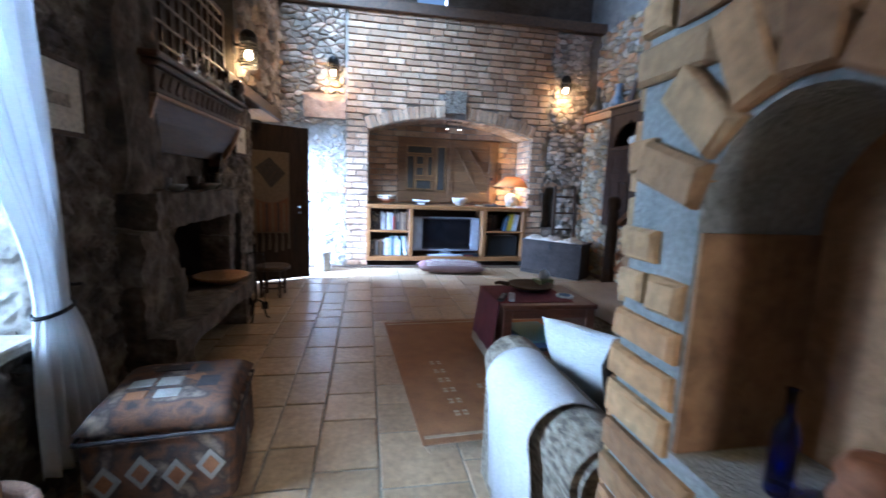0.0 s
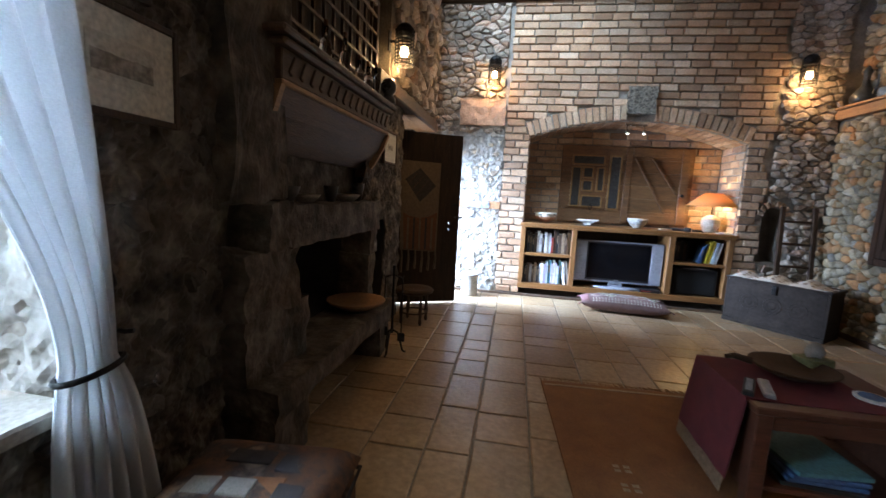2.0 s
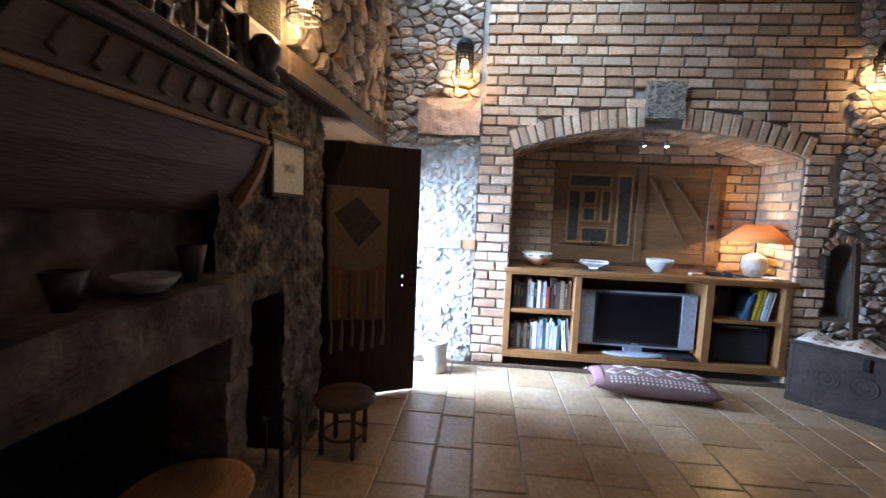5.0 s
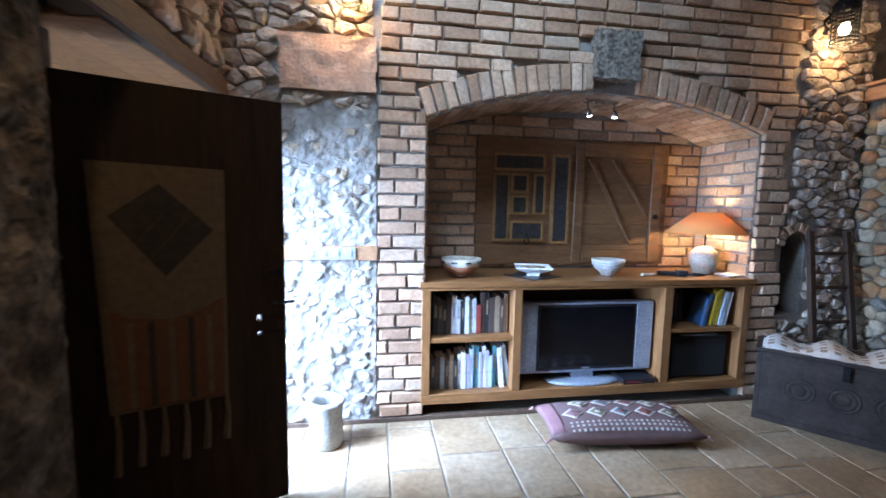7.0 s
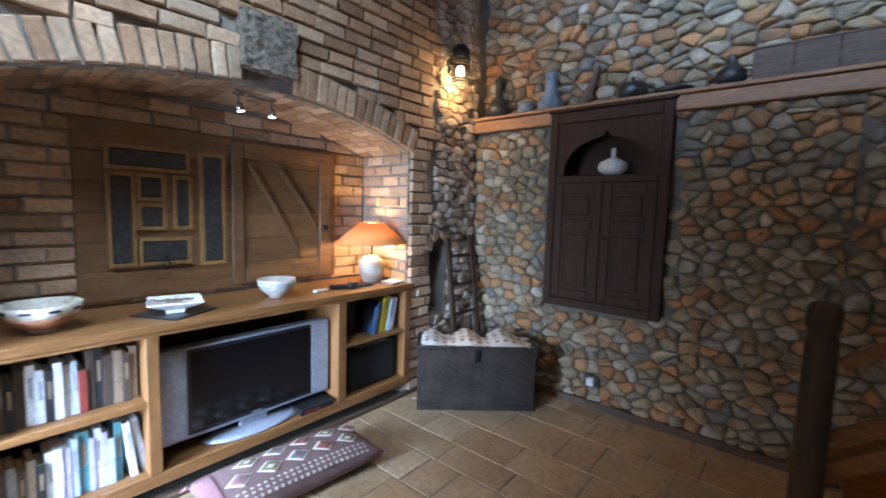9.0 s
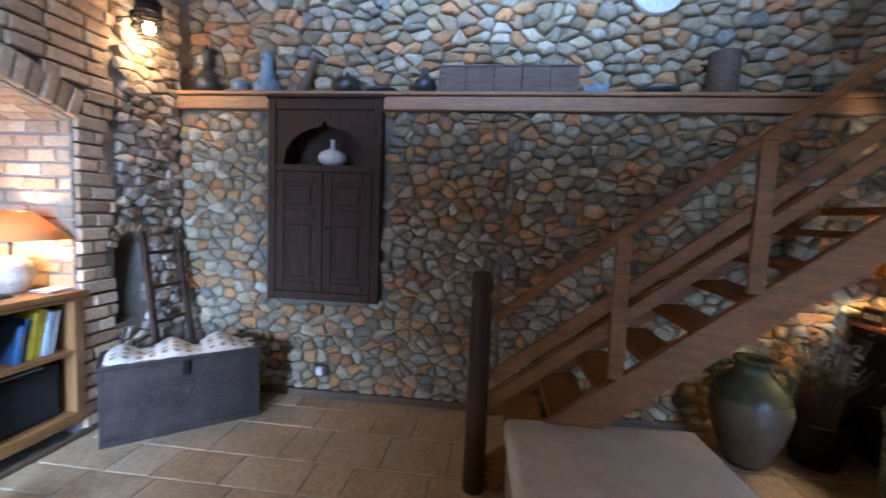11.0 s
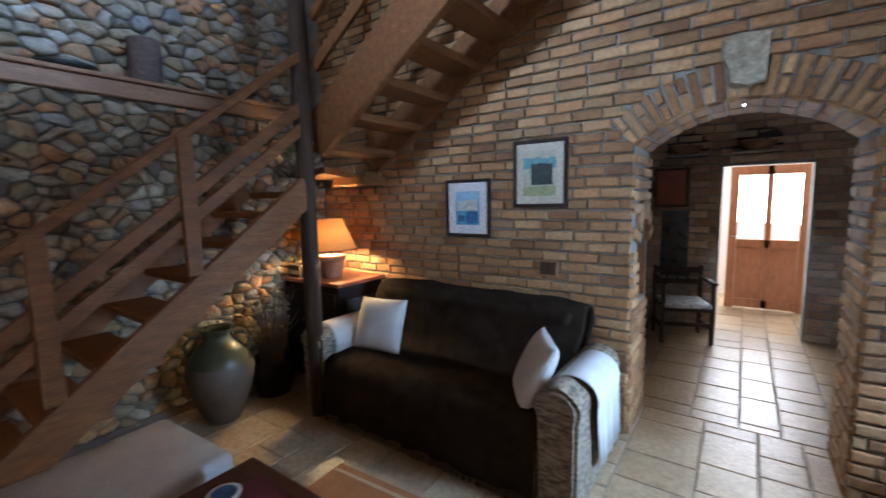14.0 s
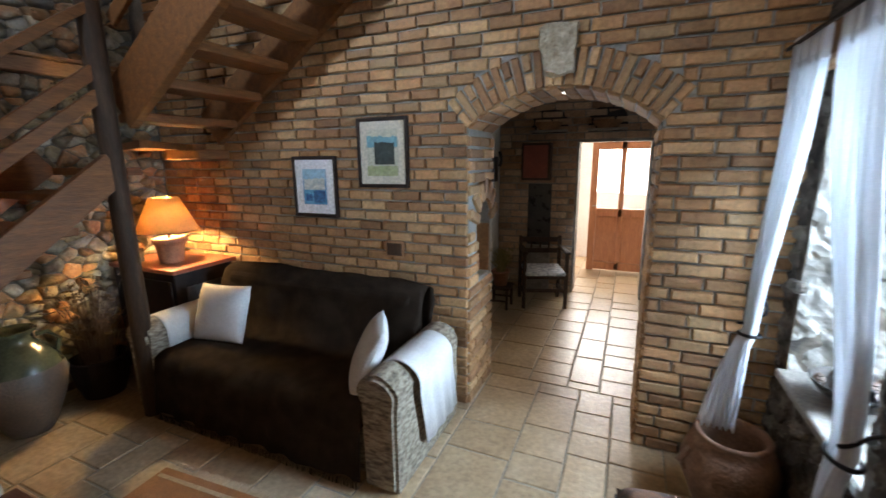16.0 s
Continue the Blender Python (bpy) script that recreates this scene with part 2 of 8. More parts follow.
def tube(bm, pts, r, n=8, r1=None):
    """A round bar along points, tapering from r to r1."""
    pts = [Vector(p) for p in pts]
    rings = []
    for i, p in enumerate(pts):
        d = (pts[min(i + 1, len(pts) - 1)] - pts[max(i - 1, 0)]).normalized()
        a = d.cross(Vector((0.02, 0.03, 1)) if abs(d.z) < 0.95 else Vector((1, 0.02, 0.03))).normalized()
        b = d.cross(a)
        q = r if r1 is None else r + (r1 - r) * i / (len(pts) - 1)
        rings.append([bm.verts.new(p + a * q * math.cos(2 * math.pi * k / n) + b * q * math.sin(2 * math.pi * k / n)) for k in range(n)])
    for s, t in zip(rings, rings[1:]):
        for k in range(n):
            bm.faces.new((s[k], s[(k + 1) % n], t[(k + 1) % n], t[k]))
    bm.faces.new(rings[0]), bm.faces.new(rings[-1])


def tubed(pts, r, n=8, r1=None):
    bm = bmesh.new()
    tube(bm, pts, r, n, r1)
    return bm


def prism(bm, outline, depth, m=None):
    """Extrudes a closed outline of (u, v) in the x-z plane by depth along +y."""
    a = [bm.verts.new((u, 0, v)) for u, v in outline]
    b = [bm.verts.new((u, depth, v)) for u, v in outline]
    bm.faces.new(a), bm.faces.new(b[::-1])
    for i in range(len(a)):
        j = (i + 1) % len(a)
        bm.faces.new((a[i], b[i], b[j], a[j]))
    if m is not None:
        bmesh.ops.transform(bm, matrix=m, verts=a + b)


def bar(bm, p, q, w, h, bevel=0.004):
    """A squared bar from p to q, w wide across and h deep in its upright plane."""
    p, q = Vector(p), Vector(q)
    d = q - p
    z = Vector((0, 0, 1)) if abs(d.normalized().z) < 0.98 else Vector((0, 1, 0))
    s = d.normalized().cross(z).normalized()
    u = s.cross(d.normalized())
    m = Matrix((d.normalized(), s, u)).transposed().to_4x4()
    m.translation = p
    return box(bm, 0, -w / 2, -h / 2, d.length, w / 2, h / 2, bevel, 1, m)


def barred(*a, **k):
    bm = bmesh.new()
    bar(bm, *a, **k)
    return bm


def rumple(bm, amount, scale=3.0, seed=0.0):
    for v in bm.verts:
        p = v.co * scale + Vector((seed, seed * 1.7, seed * 0.3))
        v.co += Vector((noise.noise(p), noise.noise(p + Vector((9, 3, 1))), noise.noise(p + Vector((4, 8, 5))))) * amount


def rough_sheet(p, du, dv, nu, nv, amount, scale, inward):
    """A wavy sheet from p along the vectors du and dv, pushed along inward by noise."""
    bm = bmesh.new()
    p, du, dv, w = Vector(p), Vector(du), Vector(dv), Vector(inward)
    g = [[bm.verts.new(p + du * (i / nu) + dv * (j / nv)) for i in range(nu + 1)] for j in range(nv + 1)]
    for j in range(nv):
        for i in range(nu):
            bm.faces.new((g[j][i], g[j][i + 1], g[j + 1][i + 1], g[j + 1][i]))
    for v in bm.verts:
        q = v.co * scale
        v.co += w * amount * (noise.noise(q) + 0.5 * noise.noise(q * 2.7) + 0.3 * noise.noise(q * 6.1))
    return bm


# ---- structure ----
XW, XE, YS, YK = -1.45, 3.46, -5.80, -6.32
AX0, AX1, ASPR, ARISE, ADEP = 0.018, 2.565, 2.075, 0.235, 0.60
SX0, SX1, SSPR, SRISE = -0.60, 0.50, 1.93, 0.21
TOP = 4.95


def arch_z(x, x0, x1, spring, rise):
    h = (x1 - x0) / 2
    r = (h * h + rise * rise) / (2 * rise)
    return spring + rise - r + math.sqrt(max(0, r * r - (x - (x0 + x1) / 2) ** 2))


def arched_wall(bm, x0, x1, z1, y0, y1, ax0, ax1, spring, rise, niche=None, n=20):
    box(bm, x0, y0, 0, ax0, y1, z1)
    if niche:
        nx0, nx1, nz0, nz1, nd = niche
        for q in ((ax1, y0, 0, nx0, y1, z1), (nx1, y0, 0, x1, y1, z1), (nx0, y0, 0, nx1, y1, nz0), (nx0, y0, nz1, nx1, y1, z1), (nx0, y0 + nd, nz0, nx1, y1, nz1)):
            box(bm, *q)
        xc, r = (nx0 + nx1) / 2, (nx1 - nx0) / 2
        for s in (-1, 1):
            arc = [(xc + s * r * math.cos(a), nz1 - 0.15 + 0.15 * math.sin(a)) for a in [math.pi / 2 * k / 8 for k in range(9)]]
            prism(bm, [(xc + s * r, nz1)] + arc, nd, Matrix.Translation((0, y0, 0)))
    else:
        box(bm, ax1, y0, 0, x1, y1, z1)
    for i in range(n):
        a, b = ax0 + (ax1 - ax0) * i / n, ax0 + (ax1 - ax0) * (i + 1) / n
        za, zb = arch_z(a, ax0, ax1, spring, rise), arch_z(b, ax0, ax1, spring, rise)
        bm2 = [(a, za), (b, zb), (b, z1), (a, z1)]
        prism(bm, bm2, y1 - y0, Matrix.Translation((0, y0, 0)))


bm = bmesh.new()
arched_wall(bm, XW - 0.5, XE + 0.5, 3.72, 0.016, 0.62, AX0, AX1, ASPR, ARISE, (2.84, 3.06, 0.68, 1.34, 0.25))
wall_north = setting("wall_north", bm, MORTAR)
setting("alcove_back", boxed(AX0 - 0.1, 0.62, 0, AX1 + 0.1, 0.78, 2.6), MORTAR)
bm = bmesh.new()
for a in ((XW - 0.5, 0.45, 3.72, 0.74, 0.78, TOP), (1.22, 0.45, 3.72, XE + 0.5, 0.78, TOP), (0.74, 0.45, 3.72, 1.22, 0.78, 3.86), (0.74, 0.45, 4.42, 1.22, 0.78, TOP)):
    box(bm, *a)
setting("wall_gable", bm, STONE_W)
setting("beam_north", boxed(XW - 0.3, -0.09, 3.72, XE + 0.3, 0.45, 3.87, 0.012), DARKWOOD_Y)

bm = bmesh.new()
box(bm, XW - 0.5, YK, 0, SX0, YS - 0.016, TOP)
for i in range(20):
    a, b = SX0 + (SX1 - SX0) * i / 20, SX0 + (SX1 - SX0) * (i + 1) / 20
    prism(bm, [(a, arch_z(a, SX0, SX1, SSPR, SRISE)), (b, arch_z(b, SX0, SX1, SSPR, SRISE)), (b, TOP), (a, TOP)], YS - 0.016 - YK, Matrix.Translation((0, YK, 0)))
JY0, JY1, JZ0, JZ1, JD = -6.28, -5.98, 0.89, 1.45, 0.24
for q in ((SX1 + JD, YK, 0, XE + 0.5, YS - 0.016, TOP), (SX1, YK, 0, SX1 + JD, YS - 0.016, JZ0), (SX1, YK, JZ1, SX1 + JD, YS - 0.016, TOP), (SX1, YK, JZ0, SX1 + JD, JY0, JZ1), (SX1, JY1, JZ0, SX1 + JD, YS - 0.016, JZ1)):
    box(bm, *q)
for s in (-1, 1):
    yc, r = (JY0 + JY1) / 2, (JY1 - JY0) / 2
    arc = [(yc + s * r * math.cos(a), JZ1 - 0.18 + 0.18 * math.sin(a)) for a in [math.pi / 2 * k / 8 for k in range(9)]]
    prism(bm, [(yc + s * r, JZ1)] + arc, JD, Matrix(((0, 1, 0, SX1), (1, 0, 0, 0), (0, 0, 1, 0), (0, 0, 0, 1))))
wall_south = setting("wall_south", bm, MORTAR_S)

# the stone wall: thicker below, with a beam along the step
bm = bmesh.new()
for q in ((XE + 0.03, YS, 0, XE + 0.6, -1.70, 2.36), (XE + 0.03, -0.89, 0, XE + 0.6, 0.016, 2.36), (XE + 0.03, -1.70, 0, XE + 0.6, -0.89, 1.92), (XE + 0.26, -1.70, 1.92, XE + 0.6, -0.89, 2.36)):
    box(bm, *q)
wall_east = setting("wall_east", bm, MORTAR_E)
wall_upper = setting("wall_east_upper", boxed(XE + 0.20, YS, 2.36, XE + 0.6, 0.45, TOP), MORTAR_E)
ledge = setting("ledge_beam", boxed(XE - 0.035, YS, 2.362, XE + 0.20, 0.014, 2.47, 0.008), BEAM)
setting("ledge_cap", boxed(XE - 0.06, YS, 2.472, XE + 0.215, 0.012, 2.50, 0.006), BEAM)

# west wall with the window, the chimney breast and the outer door


def wx(y):
    """The west wall runs a little askew: its face at y."""
    return XW + max(0.0, -1.0 - y) * 0.048


DY0, DY1, DZ = -1.05, -0.20, 2.02
WY0, WY1, WZ0, WZ1 = -5.66, -4.78, 0.68, 2.14
bm = bmesh.new()
WT = XW - 0.55
for a in ((WT, YS, 0, XW - 0.02, WY0, TOP), (WT, WY0, 0, XW - 0.02, WY1, WZ0), (WT, WY0, WZ1, XW - 0.02, WY1, TOP), (WT, WY1, 0, XW - 0.02, -3.60, TOP),
          (WT, -3.60, 0, XW - 0.02, -2.50, 0.42), (WT, -3.60, 1.0, XW - 0.02, -2.50, TOP), (WT, -3.60, 0.42, XW - 0.40, -2.50, 1.0), (WT, -2.50, 0, XW - 0.02, -2.30, TOP),
          (WT, -2.30, 1.05, XW - 0.02, -1.93, TOP), (WT, -2.30, 0, XW - 0.36, -1.93, 1.05), (WT, -1.93, 0, XW - 0.02, DY0, TOP),
          (WT, DY0, DZ + 0.2, XW - 0.02, DY1, TOP), (WT, DY1, 0, XW - 0.02, 0.016, TOP)):
    box(bm, *a)
for v in bm.verts:
    if v.co.x > XW - 0.1:
        v.co.x = wx(v.co.y) - 0.02
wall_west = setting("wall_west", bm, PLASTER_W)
setting("ceiling", boxed(XW - 0.6, YK - 0.1, TOP, XE + 0.6, 0.8, TOP + 0.12), PLANK)

# hall beyond the arch
KY = -8.77
bm = bmesh.new()
for a in ((-2.0, KY - 0.25, 0, -0.66, KY, 2.7), (0.14, KY - 0.25, 0, 1.7, KY, 2.7), (-0.66, KY - 0.25, 1.93, 0.14, KY, 2.7)):
    box(bm, *a)
setting("wall_hall_south", bm, MORTAR)
setting("wall_hall_east", boxed(1.15, KY, 0, 1.4, YK, 2.7), WHITEWALL)
setting("wall_hall_west", boxed(-2.1, KY, 0, -1.9, YK, 2.7), WHITEWALL)
setting("ceiling_hall", boxed(-2.1, -11.2, 2.7, 1.7, YK, 2.8), WHITEWALL)
bm = bmesh.new()
for a in ((-1.5, -11.0, 0, -1.4, KY - 0.25, 2.7), (1.0, -11.0, 0, 1.1, KY - 0.25, 2.7), (-1.5, -11.2, 0, 1.1, -11.0, 2.7)):
    box(bm, *a)
setting("wall_porch", bm, WHITEWALL)

# ground outside, one sheet
setting("ground", boxed(-400, -400, -0.30, 400, 400, -0.12), material("dry_earth", [(0.25, 0.2, 0.14), (0.36, 0.3, 0.22)], 0.95, 2, 0.5))
floor = setting("floor", boxed(XW - 0.6, KY - 2.2, -0.12, XE + 0.6, 0.7, -0.006), GROUT)

# ---- west wall: window, door, chimney ----
CURTAIN = cloth_light("curtain_linen", (0.84, 0.85, 0.86), 0.55)
PANE = glass("window_glass")
WINDOW_WOOD = material("window_wood", [(0.20, 0.10, 0.05), (0.30, 0.16, 0.08)], 0.5, 4, 0.2, fine=14, stretch=(9, 9, 1.3))
REVEAL = material("limewashed_reveal", [(0.15, 0.125, 0.095), (0.27, 0.245, 0.21), (0.36, 0.335, 0.30)], 0.95, 5, 1.0, fine=30)
SILLSTONE = material("sill_stone", [(0.20, 0.17, 0.14), (0.29, 0.255, 0.215)], 0.7, 5, 0.4)

win = tagged(thing("window_1", "deep-set wooden window with rough limewashed reveals", "window", pose(0, 0, 0)), kind="structure")
for y, w in ((WY0, 1), (WY1, -1)):
    part("reveal", rough_sheet((-1.95, y + w * 0.012, WZ0), (wx(y) + (2.01 if w < 0 else 1.93), 0, 0), (0, 0, WZ1 - WZ0), 28, 60, 0.03, 7.0, (0, w, 0)), REVEAL, win)
part("window_sill", boxed(-1.86, WY0 + 0.004, WZ0 - 0.02, wx(-5.3) + 0.045, WY1 - 0.004, WZ0 + 0.025, 0.008), SILLSTONE, win, "worn stone window sill")
bm = bmesh.new()
for i in range(6):
    box(bm, -1.98 + i * 0.13, WY0 - 0.1, WZ1 - 0.03, -1.855 + i * 0.13, WY1 + 0.1, WZ1 + 0.004, 0.004)
part("lintel_boards", bm, PLANK, win, "plank lintel over the window")
part("lintel_beam", boxed(wx(-5.3) - 0.1, YS + 0.004, WZ1 + 0.006, wx(-5.3) + 0.05, WY1 + 0.25, WZ1 + 0.15, 0.01), BEAM, win, "wooden lintel beam")
fx = -1.9
fr = part("window_frame", boxed(fx, WY0 + 0.02, WZ0 + 0.03, fx + 0.06, WY0 + 0.08, WZ1 - 0.04, 0.005), WINDOW_WOOD, win)
for a in ((fx, WY1 - 0.08, WZ0 + 0.03, fx + 0.06, WY1 - 0.02, WZ1 - 0.04), (fx, WY0 + 0.082, WZ0 + 0.03, fx + 0.06, WY1 - 0.082, WZ0 + 0.10),
          (fx, WY0 + 0.082, WZ1 - 0.11, fx + 0.06, WY1 - 0.082, WZ1 - 0.04), (fx, -5.34, WZ0 + 0.102, fx + 0.06, -5.29, WZ1 - 0.112)):
    part("frame_bar", boxed(*a, bevel=0.005), WINDOW_WOOD, win)
for y0, y1 in ((WY0 + 0.082, -5.342), (-5.288, WY1 - 0.082)):
    p = part("pane", boxed(fx + 0.025, y0, WZ0 + 0.102, fx + 0.031, y1, WZ1 - 0.112), PANE, win)
    p.visible_shadow = False


def curtain_mesh(top_a, top_b, tie, tie_w, low_a, low_b, pleats, puff):
    """Cloth gathered from the rod between top_a and top_b into a tie, falling to the hem between low_a and low_b."""
    bm = bmesh.new()
    A, B, T, C, D = (Vector(p) for p in (top_a, top_b, tie, low_a, low_b))
    nu, rows = 72, []
    for j in range(47):
        s = j / 46
        if s < 0.62:
            q = s / 0.62
            e = q * q * (3 - 2 * q)
            a, b = A.lerp(T + (A - B).normalized() * tie_w / 2, e), B.lerp(T + (B - A).normalized() * tie_w / 2, e)
            a.z, b.z = A.z + (T.z - A.z) * q, B.z + (T.z - B.z) * q
            sag = math.sin(math.pi * q) * 0.05
        else:
            q = (s - 0.62) / 0.38
            e = math.sqrt(q)
            a, b = (T + (A - B).normalized() * tie_w / 2).lerp(C, e), (T + (B - A).normalized() * tie_w / 2).lerp(D, e)
            a.z, b.z = T.z + (C.z - T.z) * q, T.z + (D.z - T.z) * q
            sag = 0
        side = (b - a)
        out = Vector((-side.y, side.x, 0))
        out = out.normalized() if out.length > 1e-6 else Vector((1, 0, 0))
        row = []
        for i in range(nu + 1):
            u = i / nu
            w = math.sin(u * math.pi * 2 * pleats + 0.6 * math.sin(3 * s + u * 5)) * puff * (0.5 + 0.7 * min(1, side.length / 0.3))
            w += 0.006 * math.sin(u * 61 + s * 9)
            row.append(bm.verts.new(a.lerp(b, u) + out * (w + 0.0) + Vector((0, 0, -sag * math.sin(math.pi * u)))))
        rows.append(row)
    for r0, r1 in zip(rows, rows[1:]):
        for i in range(nu):
            bm.faces.new((r0[i], r0[i + 1], r1[i + 1], r1[i]))
    return bm


def curtain(label, rod_z, top_a, top_b, tie, tie_w, low_a, low_b, hook):
    c = thing("curtain", label, "curtain", pose(*tie), group="window curtains")
    inv = Matrix.Translation(-Vector(tie))
    bm = curtain_mesh(top_a, top_b, tie, tie_w, low_a, low_b, 6, 0.022)
    bmesh.ops.transform(bm, matrix=inv, verts=bm.verts)
    ob = part("cloth", bm, CURTAIN, c, smooth=True)
    sol = ob.modifiers.new("thickness", "SOLIDIFY")
    sol.thickness = 0.002
    for k in range(4):
        p = Vector(top_a).lerp(Vector(top_b), (k + 0.5) / 4) - Vector(tie)
        part("tab", boxed(p.x - 0.018, p.y - 0.03, p.z - 0.03, p.x + 0.018, p.y + 0.03, p.z + 0.11, 0.008), CURTAIN, c)
    t = Vector((0, 0, 0))
    bm = bmesh.new()
    r = tie_w * 0.5 + 0.02
    d = (Vector(top_b) - Vector(top_a)).normalized()
    o = Vector((-d.y, d.x, 0))
    tube(bm, [d * r * math.cos(a) + o * 0.042 * math.sin(a) + Vector((0, 0, 0.01 * math.cos(a))) for a in [2 * math.pi * k / 24 for k in range(25)]], 0.008, 6)
    part("tie_band", bm, IRON, c, "black cord tie")
    bm = bmesh.new()
    h = Vector(hook) - Vector(tie)
    tube(bm, [h + Vector((0, 0, 0.16 - 0.02 * k)) + Vector((0.012, 0, 0)) * math.sin(k * 0.6) for k in range(10)] + [h + Vector((0.03 + 0.02 * k, 0.008 * k, -0.04 - 0.03 * math.sin(k * 0.5))) for k in range(5)], 0.007, 6)
    for s in (-1, 1):
        tube(bm, [h + Vector((0.02 + 0.0 * k, s * (0.05 - 0.035 * (k / 14) * math.cos(k * 0.55)), 0.06 + 0.035 * math.sin(k * 0.55) * (1 - k / 20))) for k in range(15)], 0.005, 5)
    part("holdback", bm, IRON, c, "scrolled wrought-iron holdback")
    return c


curtain("white linen curtain tied back beside the stone window", 2.2, (-1.135, -5.30, 2.14), (-1.105, -4.86, 2.14), (-1.15, -4.79, 0.80), 0.13, (-1.16, -4.91, 0.18), (-1.05, -4.66, 0.18), (-1.21, -4.74, 0.95))
curtain("white linen curtain drawn back over a clay pot", 2.2, (-1.10, -5.70, 2.14), (-1.13, -5.42, 2.14), (-1.06, -5.60, 0.88), 0.09, (-0.86, -5.46, 0.43), (-1.02, -5.44, 0.43), (-1.12, -5.66, 0.99))
rod = thing("curtain_rod", "thin black iron curtain rod above the window", "curtain rod", pose(0, 0, 0))
part("pole", tubed([(-1.09, YS + 0.01, 2.225), (-1.10, -4.56, 2.225)], 0.009, 8), IRON, rod)
part("finial", lathed([(0, -0.02), (0.018, -0.008), (0.018, 0.008), (0, 0.02)], 12, pose(-1.10, -4.55, 2.225)), IRON, rod)
part("bracket", tubed([(wx(-4.7) - 0.03, -4.7, 2.225), (-1.10, -4.7, 2.225)], 0.007, 6), IRON, rod)

# outer door standing open
DOORWOOD = material("old_door_wood", [(0.014, 0.008, 0.0055), (0.034, 0.019, 0.011)], 0.7, 3, 0.3, spec=0.2, vary=0.2, fine=16, stretch=(9, 9, 1.2))
hinge = Vector((-1.49, -1.068, 0.02))
tip = Vector((-0.757, -0.695, 0.02))
ang = math.degrees(math.atan2(tip.y - hinge.y, tip.x - hinge.x))
door = tagged(thing("door_1", "dark old plank door standing open into the room", "door", pose(*hinge, 0, 0, ang)), kind="structure")
W = (tip - hinge).length
for i in range(5):
    a = W * i / 5
    hole = i == 4
    if not hole:
        part("plank", boxed(a + 0.0001, -0.02, 0, a + W / 5 - 0.0001, 0.02, 1.945), DOORWOOD, door)
    else:
        for z0, z1, x0, x1 in ((0, 0.855, 0, 1), (0.875, 0.925, 0, 1), (0.955, 1.945, 0, 1)):
            part("plank", boxed(a + 0.0001, -0.02, z0, a + W / 5 - 0.0001, 0.02, z1), DOORWOOD, door)
        for z0, z1 in ((0.8552, 0.8748), (0.9252, 0.9548)):
            part("plank", boxed(a + 0.0001, -0.02, z0, a + 0.035, 0.02, z1), DOORWOOD, door)
            part("plank", boxed(a + 0.055, -0.02, z0, a + W / 5 - 0.0001, 0.02, z1), DOORWOOD, door)
for z in (0.16, 1.0, 1.74):
    part("ledge", boxed(0.02, 0.021, z, W - 0.03, 0.045, z + 0.11, 0.006), DOORWOOD, door)
bm = bmesh.new()
tube(bm, [(W - 0.05, -0.02, 1.01), (W - 0.05, -0.055, 1.01), (W + 0.03, -0.06, 1.01)], 0.008, 6)
part("door_handle", bm, IRON, door, "black iron lever handle")
part("latch_plate", boxed(W - 0.085, -0.0235, 1.14, W - 0.02, -0.0205, 1.17), IRON, door)

# woven hanging on the door
HANG = [material(n, c, 0.95, 30, 0.6, fine=200) for n, c in (
    ("wool_natural", [(0.09, 0.06, 0.035), (0.14, 0.10, 0.06)]), ("wool_rust", [(0.09, 0.035, 0.015), (0.13, 0.05, 0.02)]), ("wool_black", [(0.02, 0.016, 0.013), (0.045, 0.035, 0.03)]))]
hang = thing("woven_hanging", "fringed woven wool bag hanging on the dark door", "wall hanging", pose(*hinge, 0, 0, ang))


def flat_piece(outline, y, d=0.006):
    bm = bmesh.new()
    prism(bm, outline, d, Matrix.Translation((0, y, 0)))
    return bm


part("back_cloth", flat_piece([(0.13, 0.62), (0.56, 0.60), (0.57, 1.62), (0.10, 1.63)], -0.030), HANG[0], hang)
part("flap", flat_piece([(0.16, 1.42), (0.33, 1.55), (0.52, 1.36), (0.34, 1.17)], -0.0375), HANG[2], hang, "dark diamond-shaped flap")
for k in range(3):
    part("flap_stripe", flat_piece([(0.30 + 0.055 * k, 1.50 - 0.052 * k), (0.315 + 0.055 * k, 1.515 - 0.052 * k), (0.20 + 0.05 * k, 1.375 - 0.06 * k), (0.185 + 0.05 * k, 1.36 - 0.06 * k)], -0.041, 0.003), HANG[1], hang)
part("pocket", flat_piece([(0.17, 0.63), (0.54, 0.61), (0.55, 1.06), (0.45, 1.01), (0.34, 0.99), (0.22, 1.01), (0.15, 1.05)], -0.038), HANG[1], hang, "rust striped pocket")
for k in range(5):
    part("pocket_stripe", flat_piece([(0.20 + 0.07 * k, 0.63), (0.222 + 0.07 * k, 0.63), (0.222 + 0.07 * k, 0.99), (0.20 + 0.07 * k, 0.99)], -0.0405, 0.002), HANG[2 if k % 2 else 0], hang)
for k in range(6):
    x = 0.15 + 0.08 * k
    part("tassel", tubed([(x, -0.03, 0.62), (x + 0.005, -0.033, 0.52), (x - 0.004, -0.03, 0.36 + 0.02 * (k % 3))], 0.008, 6, 0.017), HANG[0], hang)

